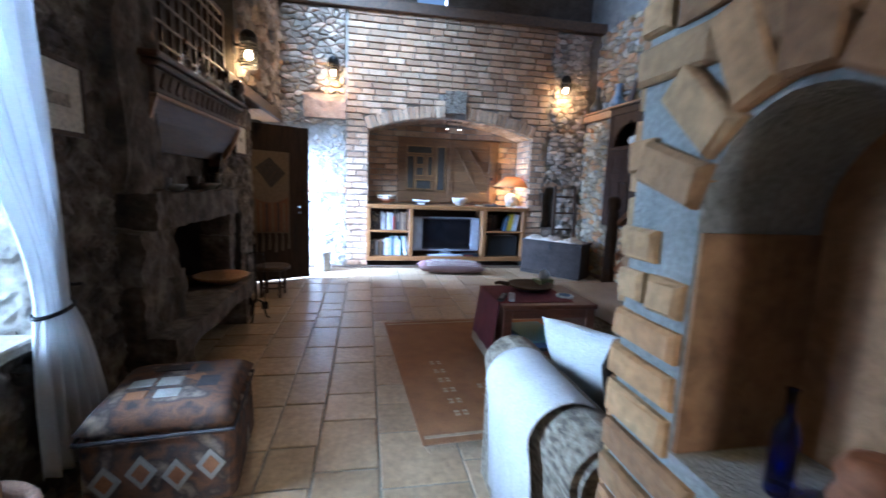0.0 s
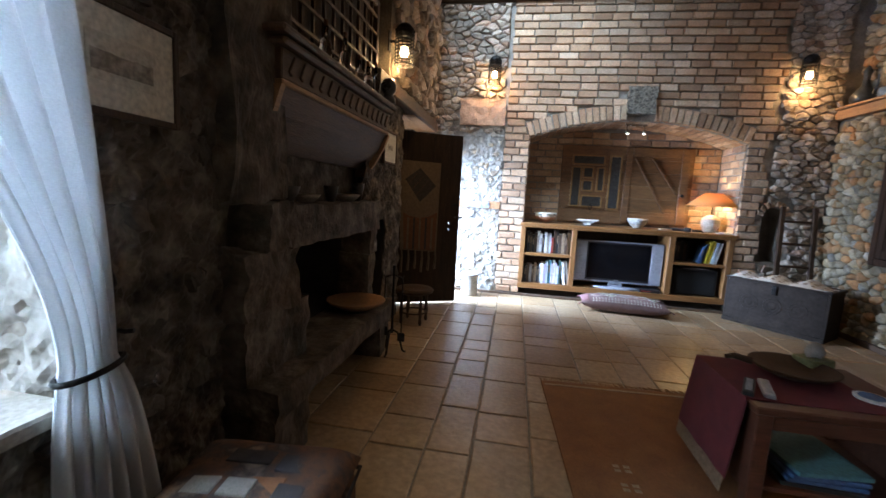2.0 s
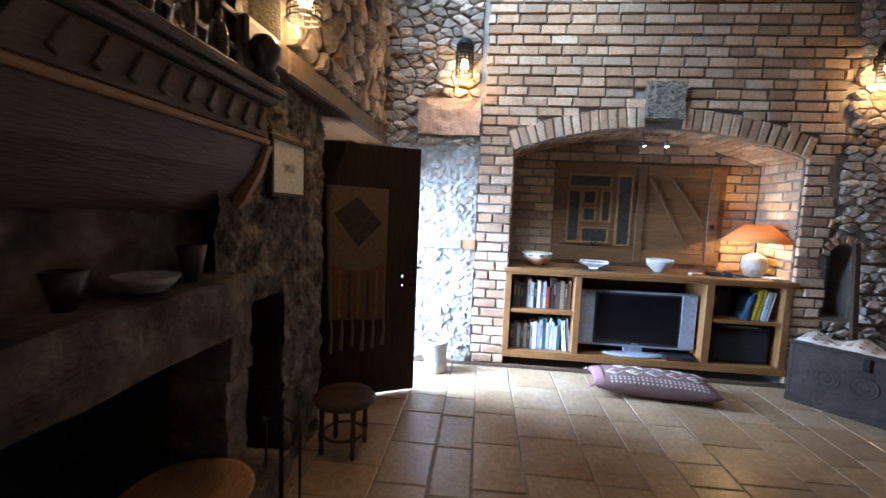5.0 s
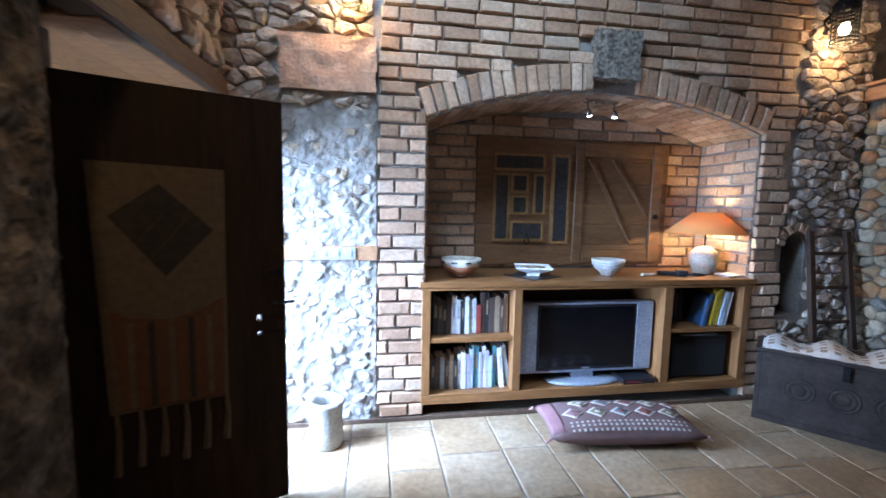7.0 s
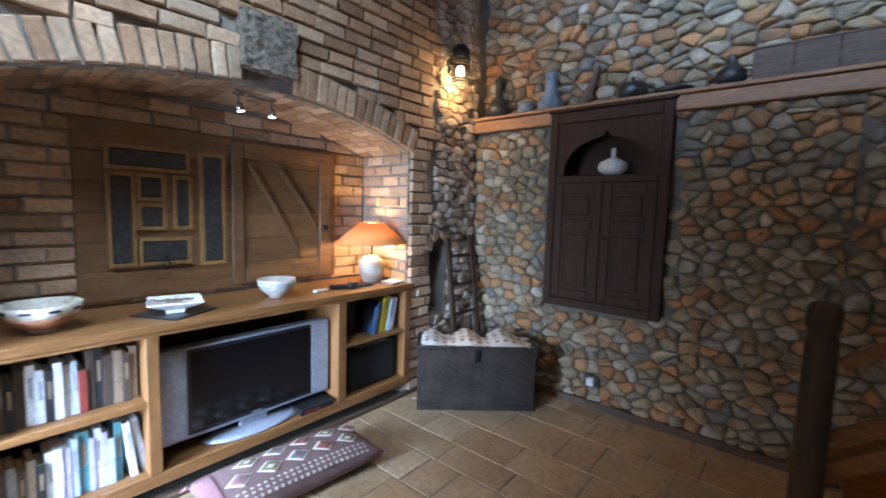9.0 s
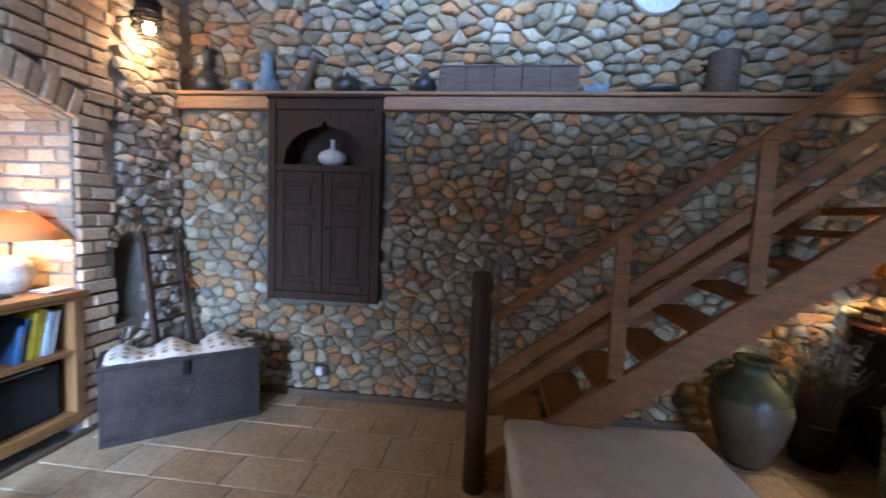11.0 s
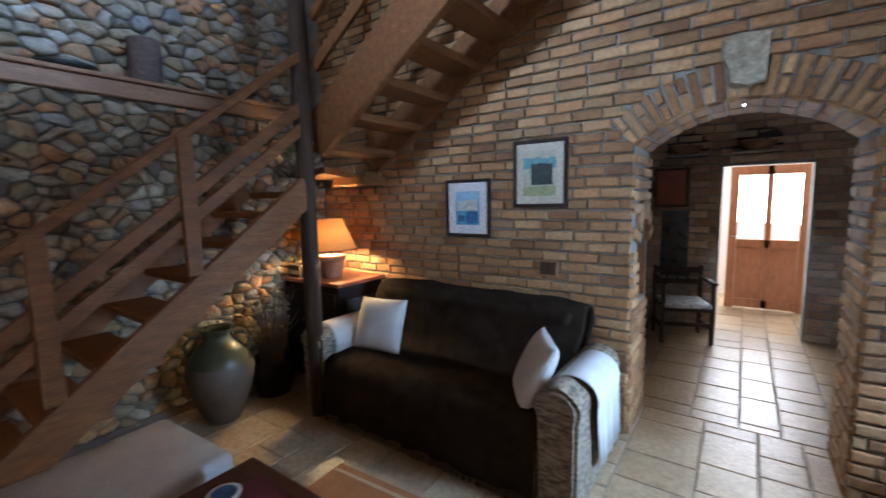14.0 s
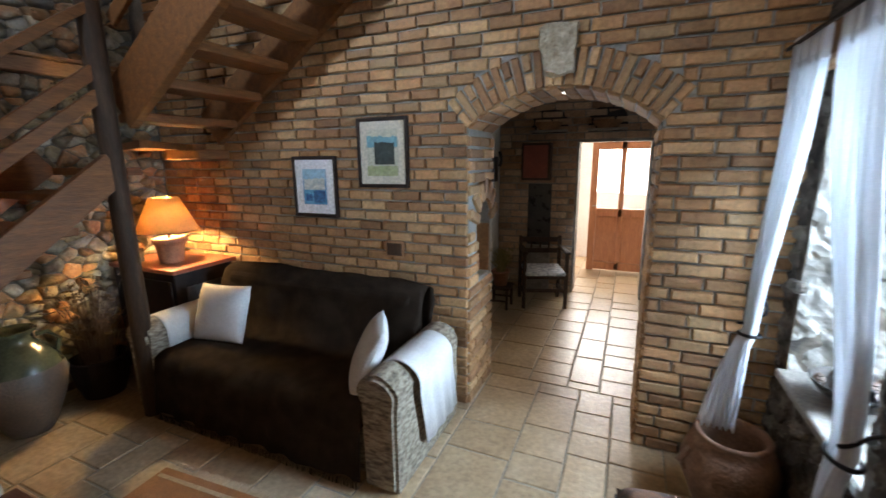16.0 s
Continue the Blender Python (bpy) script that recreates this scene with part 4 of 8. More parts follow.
def book(x, y, z, w, h, d, col, tilt, group):
    b = thing("book", f"{col} spined book standing in the oak shelf", "book", pose(x, y, z, 0, tilt, 0), group)
    m = BOOKS[col]
    part("cover", boxed(-w / 2, 0, 0, -w / 2 + 0.003, d, h), m, b)
    part("cover", boxed(w / 2 - 0.003, 0, 0, w / 2, d, h), m, b)
    part("spine", boxed(-w / 2 + 0.0002, -0.003, 0, w / 2 - 0.0002, -0.0002, h, 0.001), m, b)
    part("page_block", boxed(-w / 2 + 0.0032, 0.0, 0.004, w / 2 - 0.0032, d - 0.006, h - 0.004), PAGES, b)
    if random.random() < 0.5 and w > 0.02:
        part("title_bar", boxed(-w * 0.22, -0.0042, h * 0.45, w * 0.22, -0.0032, h * 0.8), BOOKS["tan" if col not in ("white", "pale", "lilac") else "grey"], b)


def shelf_row(spec, x, y, z, group, back=0.0):
    for col, w, h, tilt in spec:
        t = math.tan(radians(abs(tilt))) * h
        book(x + w / 2 + (t if tilt < 0 else 0), y + random.uniform(0, 0.02) + back, z, w, h, 0.15, col, tilt, group)
        x += w + 0.0015 + (t * 0.15 if tilt else 0)


random.seed(4)
shelf_row([("black", .035, .27, 0), ("brown", .03, .25, 0), ("black", .028, .23, 0), ("brown", .035, .26, 0), ("white", .034, .28, 0), ("white", .026, .25, 0), ("black", .03, .24, 0), ("white", .03, .27, 0), ("white", .03, .25, 0),
           ("pale", .022, .26, 0), ("red", .03, .21, 0), ("brown", .03, .30, 0), ("black", .03, .30, 0), ("brown", .04, .26, 0), ("tan", .035, .27, 0), ("brown", .03, .25, 0), ("tan", .03, .28, 0)], 0.09, 0.05, 0.592, "books on the upper shelf")
shelf_row([("black", .03, .22, 0), ("brown", .035, .24, 0), ("grey", .03, .24, 0), ("brown", .03, .22, 0), ("tan", .03, .25, 0), ("black", .03, .22, 0), ("white", .03, .26, 0), ("white", .026, .27, 0), ("lilac", .028, .26, 0), ("pale", .026, .29, 0),
           ("teal", .04, .31, 0), ("lilac", .02, .27, 0), ("white", .025, .31, 0), ("lilac", .022, .28, 0), ("pale", .025, .24, 0), ("teal", .03, .31, 0), ("white", .03, .30, -6), ("pale", .028, .31, -9)], 0.08, 0.04, 0.187, "books on the lower shelf")
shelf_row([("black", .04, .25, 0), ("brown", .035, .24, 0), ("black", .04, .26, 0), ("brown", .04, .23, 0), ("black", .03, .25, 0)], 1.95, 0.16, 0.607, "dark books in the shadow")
shelf_row([("blue", .03, .22, 12), ("blue", .026, .25, 12), ("yellow", .028, .28, 12), ("yellow", .03, .29, 11), ("pale", .04, .27, 12), ("white", .02, .27, 12)], 2.19, 0.02, 0.607, "bright folders leaning together")

PLATE = material("cream_ceramic", [(0.55, 0.50, 0.40), (0.66, 0.61, 0.50)], 0.3, 8, 0.1)
TERRA = material("terracotta", [(0.30, 0.12, 0.06), (0.40, 0.18, 0.09)], 0.6, 8, 0.3)
ZB = 0.987
b = thing("bowl", "cream ceramic bowl with terracotta foot on the bench", "bowl", pose(0.31, 0.20, ZB))
part("bowl_body", lathed([(0, 0), (0.05, 0), (0.055, 0.015), (0.10, 0.045), (0.135, 0.085), (0.15, 0.135), (0.143, 0.135), (0.12, 0.08), (0, 0.03)], 30), PLATE, b, smooth=True)
part("foot_band", lathed([(0.056, 0.014), (0.106, 0.044), (0.137, 0.08), (0.135, 0.082), (0.10, 0.05)], 30), TERRA, b, smooth=True)
for k in range(9):
    a = 2 * math.pi * k / 9
    part("painted_mark", boxed(-0.022, -0.002, -0.006, 0.022, 0.002, 0.006, m=pose(0.146 * math.cos(a), 0.146 * math.sin(a), 0.112, 0, 0, math.degrees(a) + 90)), BOOKS["black"], b)
mat1 = thing("place_mat", "square dark mat under a white dish", "mat", pose(0.86, 0.18, ZB, 0, 0, 28))
part("sheet", boxed(-0.15, -0.15, 0, 0.15, 0.15, 0.006, 0.002), BLACKPLASTIC, mat1)
d = thing("square_dish", "white square dish holding dried driftwood pieces", "dish", pose(0.86, 0.18, ZB + 0.006, 0, 0, 30))
bm = lathed([(0, 0.0), (0.06, 0.0), (0.065, 0.02), (0.14, 0.045), (0.19, 0.065), (0.187, 0.070), (0.13, 0.053), (0, 0.032)], 4)
part("dish_body", bm, material("white_ceramic", [(0.70, 0.68, 0.62), (0.78, 0.76, 0.71)], 0.25, 8, 0.05), d)
for k in range(9):
    a, r = random.uniform(0, 6.3), random.uniform(0.02, 0.08)
    c = thing("dried_pod", "dried brown seed pod lying in the white dish", "dried plant", pose(0.86 + r * math.cos(a), 0.18 + r * math.sin(a), ZB + 0.055), group="dried pods in the dish")
    part("pod", tubed([(-0.05 + 0.025 * j, 0.012 * math.sin(j + k), 0.006 + 0.012 * abs(math.sin(j * 1.3 + k))) for j in range(5)], 0.009, 6, 0.004), BOOKS["tan"], c, smooth=True)
    c.rotation_euler[2] = a
b = thing("bowl", "grey striped pottery bowl on the oak bench", "bowl", pose(1.485, 0.20, ZB))
part("bowl_body", lathed([(0, 0), (0.05, 0), (0.055, 0.015), (0.09, 0.045), (0.115, 0.08), (0.125, 0.125), (0.118, 0.125), (0.10, 0.07), (0, 0.03)], 28), CLAY_PALE, b, smooth=True)
for z, r in ((0.06, 0.104), (0.085, 0.118), (0.105, 0.1225)):
    part("stripe", lathed([(r - 0.004, z - 0.006), (r + 0.0025, z - 0.003), (r + 0.003, z + 0.003), (r - 0.003, z + 0.006)], 28), BOOKS["grey"], b)
ph = thing("telephone", "black cordless telephone lying on the bench", "telephone", pose(1.99, 0.16, ZB, 0, 0, -24))
part("handset", boxed(-0.09, -0.028, 0.0, 0.09, 0.028, 0.035, 0.014, 3), BLACKPLASTIC, ph)
part("cradle", boxed(0.05, -0.045, 0.0, 0.13, 0.045, 0.05, 0.012, 2), BLACKPLASTIC, ph)
wire = thing("cable", "coiled black cable on the oak bench", "cable", pose(2.17, 0.08, ZB))
part("cord", tubed([(0.07 * math.cos(k * 0.5) * (1 - k * 0.01), 0.04 * math.sin(k * 0.5), 0.006 + 0.0008 * k) for k in range(24)], 0.005, 6), BLACKPLASTIC, wire)
rc = thing("remote_control", "pale plastic remote control on the bench", "remote control", pose(1.80, 0.15, ZB, 0, 0, 10))
part("body", boxed(-0.06, -0.02, 0, 0.06, 0.02, 0.02, 0.007, 2), PLATE, rc)
for k in range(5):
    part("button", boxed(-0.045 + 0.018 * k, -0.006, 0.0205, -0.035 + 0.018 * k, 0.006, 0.023), BOOKS["grey"], rc)
pp = thing("papers", "small stack of papers on the bench", "papers", pose(2.49, 0.10, ZB, 0, 0, 8))
for k, c in enumerate(("white", "pale", "red", "white")):
    part("sheet", boxed(-0.09, -0.07, 0.004 * k, 0.09, 0.07, 0.004 * k + 0.0036, m=pose(0, 0, 0, 0, 0, 5 * k - 8)), BOOKS[c], pp)

# table lamps
SHADE = bpy.data.materials.new("orange_shade")
SHADE.use_nodes = True
_n, _l = SHADE.node_tree.nodes, SHADE.node_tree.links
_n["Principled BSDF"].inputs["Base Color"].default_value = (0.80, 0.36, 0.11, 1)
_n["Principled BSDF"].inputs["Roughness"].default_value = 0.9
_t, _m = _n.new("ShaderNodeBsdfTranslucent"), _n.new("ShaderNodeMixShader")
_t.inputs[0].default_value = (1.0, 0.55, 0.20, 1)
_m.inputs[0].default_value = 0.34
_l.new(_n["Principled BSDF"].outputs[0], _m.inputs[1])
_l.new(_t.outputs[0], _m.inputs[2])
_l.new(_m.outputs[0], _n["Material Output"].inputs[0])
SHADE2 = material("parchment_shade_base", [(0.78, 0.50, 0.22), (0.86, 0.58, 0.28)], 0.9, 8, 0.1)
_n, _l = SHADE2.node_tree.nodes, SHADE2.node_tree.links
_t, _m = _n.new("ShaderNodeBsdfTranslucent"), _n.new("ShaderNodeMixShader")
_t.inputs[0].default_value = (1.0, 0.72, 0.34, 1)
_m.inputs[0].default_value = 0.62
_l.new(_n["Principled BSDF"].outputs[0], _m.inputs[1])
_l.new(_t.outputs[0], _m.inputs[2])
_l.new(_m.outputs[0], _n["Material Output"].inputs[0])
BULB = glow("warm_bulb", (1.0, 0.72, 0.38), 25)


def table_lamp(label, m, base, r_low, r_top, z0, z1, shade_mat, base_mat):
    t = thing("table_lamp", label, "lamp", m)
    part("base", lathed(base, 28), base_mat, t, smooth=True)
    top = base[-1][1]
    part("stem", lathed([(0.008, top - 0.01), (0.008, z1 - 0.06)], 8, closed=True), IRON, t)
    sh = part("shade", lathed([(r_low, z0), (r_top, z1)], 40), shade_mat, t, "glowing conical fabric shade", smooth=True)
    sol = sh.modifiers.new("thickness", "SOLIDIFY")
    sol.thickness = 0.003
    part("shade_rim", lathed([(r_low - 0.003, z0 - 0.003), (r_low + 0.004, z0 - 0.003), (r_low + 0.004, z0 + 0.006), (r_low - 0.003, z0 + 0.006), (r_low - 0.003, z0 - 0.003)], 40), shade_mat, sh)
    part("bulb", lathed([(0, -0.03), (0.02, -0.02), (0.03, 0.005), (0.02, 0.03), (0, 0.035)], 12, pose(0, 0, z0 + 0.10)), BULB, t, smooth=True)
    return t


JAR = material("ribbed_stoneware", [(0.44, 0.38, 0.28), (0.56, 0.50, 0.40)], 0.6, 9, 0.4)
table_lamp("stoneware lamp with a wide orange cone shade on the bench", pose(2.385, 0.27, ZB), [(0, 0), (0.075, 0), (0.075, 0.012), (0.088, 0.03), (0.092, 0.06), (0.105, 0.065), (0.108, 0.12), (0.106, 0.16), (0.092, 0.185), (0.05, 0.215), (0.02, 0.225), (0, 0.226)], 0.30, 0.105, 0.335, 0.50, SHADE, JAR)
bulb("alcove_lamp_bulb", (2.385, 0.27, ZB + 0.425), 58, WARM, 0.035)

# old shutter hung on the alcove's back wall
SHUT = material("aged_shutter_pine", [(0.11, 0.054, 0.022), (0.19, 0.095, 0.038)], 0.5, 3, 0.25, vary=0.1, fine=14, stretch=(1.5, 9, 9))
SHUT_RIM = material("honey_pine_moulding", [(0.20, 0.105, 0.035), (0.30, 0.165, 0.06)], 0.45, 6, 0.2, fine=30)
INK = material("black_panel_and_shade", [(0.012, 0.011, 0.011), (0.04, 0.036, 0.033)], 0.5, 30, 0.5)
sp = thing("shutter_panel", "large pine shutter with carved dark inlays hung in the alcove", "wall panel", pose(0.50, 0.565, 1.02))
for i in range(6):
    part("board", boxed(0, 0, 0.175 * i + 0.001, 1.72, 0.03, 0.175 * i + 0.174, 0.003), SHUT, sp)
part("stile", boxed(0.85, -0.022, 0.02, 0.93, -0.001, 1.03, 0.004), SHUT, sp)
part("stile", boxed(1.56, -0.022, 0.02, 1.66, -0.001, 1.03, 0.004), SHUT, sp)
part("rail", boxed(0.935, -0.022, 0.92, 1.555, -0.001, 1.03, 0.004), SHUT, sp)
part("rail", boxed(0.935, -0.022, 0.02, 1.555, -0.001, 0.13, 0.004), SHUT, sp)
for k in range(2):
    part("batten", barred((0.97 + 0.22 * k, -0.012, 0.90), (1.40 + 0.13 * k, -0.012, 0.17 + 0.26 * k), 0.022, 0.028), SHUT, sp)
part("knob", lathed([(0, 0), (0.02, 0), (0.022, 0.02), (0, 0.03)], 12, pose(1.60, -0.022, 0.42, 90)), IRON, sp)
for a in ((0.16, 0.80, 0.56, 0.90), (0.16, 0.22, 0.26, 0.74), (0.31, 0.62, 0.42, 0.74), (0.31, 0.44, 0.42, 0.56), (0.50, 0.44, 0.57, 0.74), (0.31, 0.22, 0.56, 0.35), (0.66, 0.20, 0.78, 0.90)):
    part("carved_inlay", boxed(a[0], -0.024, a[1], a[2], -0.001, a[3], 0.008), INK, sp)
    fb = bmesh.new()
    for b4 in ((a[0] - 0.02, a[1] - 0.02, a[2] + 0.02, a[1]), (a[0] - 0.02, a[3], a[2] + 0.02, a[3] + 0.02), (a[0] - 0.02, a[1], a[0], a[3]), (a[2], a[1], a[2] + 0.02, a[3])):
        box(fb, b4[0], -0.026, b4[1], b4[2], -0.0012, b4[3])
    part("inlay_frame", fb, SHUT_RIM, sp)
part("drop_handle", tubed([(0.43, -0.03, 0.26), (0.41, -0.04, 0.20), (0.43, -0.045, 0.17), (0.45, -0.04, 0.20), (0.43, -0.03, 0.26)], 0.006, 6), IRON, sp)
part("hook", tubed([(0.43, 0.01, -0.001), (0.43, -0.02, -0.02), (0.43, -0.035, 0.0)], 0.006, 6), IRON, sp)

spot = thing("spotlight_bar", "chrome bar with two small spotlights under the arch", "spotlight", pose(1.33, 0.16, arch_z(1.33, AX0, AX1, ASPR, ARISE)))
CHROME = material("brushed_chrome", [(0.45, 0.45, 0.46), (0.55, 0.55, 0.56)], 0.25, 30, 0.05, metal=1.0)
part("rail", boxed(-0.13, -0.02, -0.035, 0.13, 0.02, -0.004, 0.004), CHROME, spot)
SPOTGLOW = glow("spot_lens", (1.0, 0.95, 0.86), 14)
for s in (-1, 1):
    a = part("arm", tubed([(s * 0.105, 0, -0.035), (s * 0.105, -0.01, -0.09)], 0.007, 8), CHROME, spot)
    part("head", lathed([(0, 0), (0.018, 0), (0.026, -0.05), (0.024, -0.05), (0, -0.03)], 16, pose(s * 0.105, -0.012, -0.09, -12, s * 6)), CHROME, a, smooth=True)
    part("lens", lathed([(0, -0.046), (0.022, -0.046), (0.022, -0.044), (0, -0.044)], 16, pose(s * 0.105, -0.012, -0.09, -12, s * 6)), SPOTGLOW, a)

# sconces


def sconce(m):
    t = thing("wall_sconce", "pierced black iron cylinder sconce with glowing bulb", "wall lamp", m, group="iron wall sconces")
    r, h = 0.075, 0.27
    for k in range(12):
        a = 2 * math.pi * k / 12
        part("upright", tubed([(r * math.cos(a), r * math.sin(a), 0), (r * math.cos(a), r * math.sin(a), h)], 0.0035, 5), IRON, t)
    for j in range(11):
        z = h * j / 10
        part("ring", tubed([((r + 0.004) * math.cos(2 * math.pi * q / 20), (r + 0.004) * math.sin(2 * math.pi * q / 20), z) for q in range(21)], 0.0045, 5), IRON, t)
    part("cap", lathed([(0, h - 0.05), (r - 0.006, h - 0.05), (r - 0.004, h + 0.02), (r * 0.6, h + 0.05), (0, h + 0.06)], 20), IRON, t, smooth=True)
    part("bulb", lathed([(0, 0.06), (0.028, 0.07), (0.036, 0.10), (0.026, 0.14), (0, 0.15)], 14), BULB, t, smooth=True)
    part("bracket", tubed([(0, 0.07, 0.19), (0, 0.13, 0.19)], 0.012, 8), IRON, t)
    part("wall_plate", boxed(-0.03, 0.125, 0.11, 0.03, 0.135, 0.27, 0.003), IRON, t)
    return t


s1 = sconce(pose(-0.475, -0.135, 2.70))
copy_thing(s1, pose(3.02, -0.135, 2.72))
copy_thing(s1, pose(-1.10, -2.10, 2.34, 0, 0, 90))
for k, p in enumerate(((-0.475, -0.135, 2.72), (3.02, -0.135, 2.74), (-1.10, -2.10, 2.36))):
    bulb("sconce_bulb_light", p, 17, (1.0, 0.62, 0.28), 0.03)

# on the north wall
key = thing("carved_block", "rough dark tufa block set above the arch", "stone block", pose(0, 0, 0))
bm = boxed(1.15, -0.085, 2.385, 1.475, 0.0, 2.70)
bmesh.ops.subdivide_edges(bm, edges=bm.edges, cuts=10, use_grid_fill=True)
rumple(bm, 0.016, 16, 2)
part("block", bm, TUFA, key)
strip = thing("switch_strip", "grey multi-gang switch plate on a wooden strip", "switch", pose(-0.90, -0.004, 1.135))
part("backing", boxed(0, -0.024, 0, 0.60, 0.0, 0.095, 0.004), BEAM, strip)
part("plate", boxed(0.115, -0.034, 0.006, 0.46, -0.0245, 0.089, 0.003), SILVER, strip)
for k in range(4):
    part("switch", boxed(0.135 + 0.08 * k, -0.039, 0.022, 0.195 + 0.08 * k, -0.0345, 0.073, 0.003), material("switch_grey", [(0.25, 0.26, 0.28), (0.30, 0.31, 0.33)], 0.4), strip)
mp = thing("stone_mortar", "weathered hollow stone mortar on the floor", "mortar", pose(-0.615, -0.235, 0))
part("vessel", lathed([(0, 0), (0.095, 0), (0.108, 0.03), (0.10, 0.15), (0.105, 0.25), (0.118, 0.275), (0.118, 0.29), (0.08, 0.292), (0.07, 0.25), (0.06, 0.1), (0, 0.09)], 22), material("worn_stone", [(0.26, 0.24, 0.21), (0.40, 0.38, 0.34)], 0.85, 8, 0.5), mp, smooth=True)

# kilim floor cushion
KIL = {k: material("kilim_" + k, [tuple(x * 0.75 for x in c), c], 0.95, 14, 0.5, fine=220) for k, c in (
    ("rose", (0.30, 0.15, 0.15)), ("wine", (0.20, 0.12, 0.11)), ("cream", (0.56, 0.50, 0.42)), ("red", (0.26, 0.075, 0.05)), ("olive", (0.20, 0.17, 0.09)), ("slate", (0.15, 0.17, 0.19)))}


def pillow(w, d, h, n=22, sharp=2.6):
    """A stuffed cushion, w by d and h thick, base at z 0."""
    bm = bmesh.new()
    grid = {}
    for s in (1, -1):
        for i in range(n + 1):
            for j in range(n + 1):
                u, v = 2 * i / n - 1, 2 * j / n - 1
                edge = i in (0, n) or j in (0, n)
                if edge and s < 0:
                    continue
                f = (max(0, 1 - abs(u) ** sharp) * max(0, 1 - abs(v) ** sharp)) ** 0.42
                pin = 1 - 0.06 * (1 - abs(u)) * abs(v) ** 3
                pin2 = 1 - 0.06 * (1 - abs(v)) * abs(u) ** 3
                grid[s, i, j] = bm.verts.new((u * w / 2 * pin2, v * d / 2 * pin, h / 2 + s * h / 2 * f))
    for s in (1, -1):
        for i in range(n):
            for j in range(n):
                q = [grid.get((s, a, b), grid.get((1, a, b))) for a, b in ((i, j), (i + 1, j), (i + 1, j + 1), (i, j + 1))]
                bm.faces.new(q if s > 0 else q[::-1])
    return bm


KW, KD, KH = 1.0, 0.42, 0.19
cu = thing("floor_cushion", "patterned kilim floor cushion lying on the tiles", "cushion", pose(1.27, -0.37, 0, 0, 0, -6))
part("stuffed_body", pillow(KW, KD, KH), KIL["wine"], cu, smooth=True)


def top_at(u, v):
    f = (max(0, 1 - abs(u) ** 2.6) * max(0, 1 - abs(v) ** 2.6)) ** 0.42
    return Vector((u * KW / 2, v * KD / 2, KH / 2 + KH / 2 * f + 0.002))


def patch(quad, n=6):
    """A woven patch laid on the cushion's top."""
    bm = bmesh.new()
    a, b, c, d = (Vector(q) for q in quad)
    g = [[bm.verts.new(top_at(*(a.lerp(b, i / n)).lerp(d.lerp(c, i / n), j / n)[:2])) for i in range(n + 1)] for j in range(n + 1)]
    for j in range(n):
        for i in range(n):
            bm.faces.new((g[j][i], g[j][i + 1], g[j + 1][i + 1], g[j + 1][i]))
    return bm


def lay(quad, mat, name):
    ob = part(name, patch([(u, v, 0) for u, v in quad]), mat, cu, smooth=True)
    so = ob.modifiers.new("thickness", "SOLIDIFY")
    so.thickness = 0.002
    return ob


lay([(-0.97, -0.9), (-0.80, -0.9), (-0.80, 0.9), (-0.97, 0.9)], KIL["rose"], "end_panel")
for k in range(5):
    for r in range(2):
        u, v = -0.62 + 0.32 * k + 0.16 * r, -0.22 + 0.62 * r
        if u > 0.85:
            continue
        for q, col in ((1.0, "cream"), (0.72, ("rose", "olive", "slate", "red", "olive")[(k + r) % 5]), (0.3, ("wine", "cream", "red")[(k + r) % 3])):
            h = 0.003 * (1 - q)
            ob = lay([(u - 0.15 * q, v), (u, v - 0.29 * q), (u + 0.15 * q, v), (u, v + 0.29 * q)], KIL[col], "woven_diamond")
            ob.location.z += 0.002 + h
for v in (-0.93, -0.80, -0.68):
    for k in range(22):
        u = -0.72 + 0.07 * k
        ob = lay([(u, v), (u + 0.03, v), (u + 0.03, v + 0.06), (u, v + 0.06)], KIL["cream"], "woven_dash")
for s in (-1, 1):
    for sy in (-1, 1):
        part("tassel", tubed([(s * KW / 2, sy * KD / 2 * 0.96, KH / 2), (s * (KW / 2 + 0.03), sy * KD / 2, KH / 2 - 0.02)], 0.012, 6, 0.005), KIL["rose"], cu)

# ---- the chest corner ----
CHESTWOOD = material("iron_bound_chest_wood", [(0.024, 0.018, 0.015), (0.055, 0.041, 0.033)], 0.7, 6, 0.5, spec=0.2, fine=30)
p0, p1 = Vector((2.43, -0.255, 0)), Vector((3.06, -0.97, 0))
L = (p1 - p0).length
ca = math.degrees(math.atan2(p1.y - p0.y, p1.x - p0.x))
chest = thing("wooden_chest", "old dark wooden chest with carved front in the corner", "chest", pose(*p0, 0, 0, ca))
D = 0.40
part("front_panel", boxed(0.03, 0, 0.03, L - 0.03, 0.025, 0.50, 0.003), CHESTWOOD, chest)
part("back_panel", boxed(0.03, D - 0.025, 0.03, L - 0.03, D, 0.50, 0.003), CHESTWOOD, chest)
for x in (0.0, L - 0.03):
    part("side_panel", boxed(x, 0.0, 0.0, x + 0.03, D, 0.50, 0.003), CHESTWOOD, chest)
part("bottom_panel", boxed(0.03, 0.026, 0.03, L - 0.03, D - 0.026, 0.05), CHESTWOOD, chest)
part("lid", boxed(-0.012, -0.014, 0.502, L + 0.012, D + 0.012, 0.53, 0.006), CHESTWOOD, chest)
part("base_moulding", boxed(0.0, -0.018, 0.0, L, -0.001, 0.05, 0.006), CHESTWOOD, chest)
part("hasp", boxed(L / 2 - 0.02, -0.022, 0.40, L / 2 + 0.02, -0.0145, 0.50, 0.003), IRON, chest, "black iron hasp")
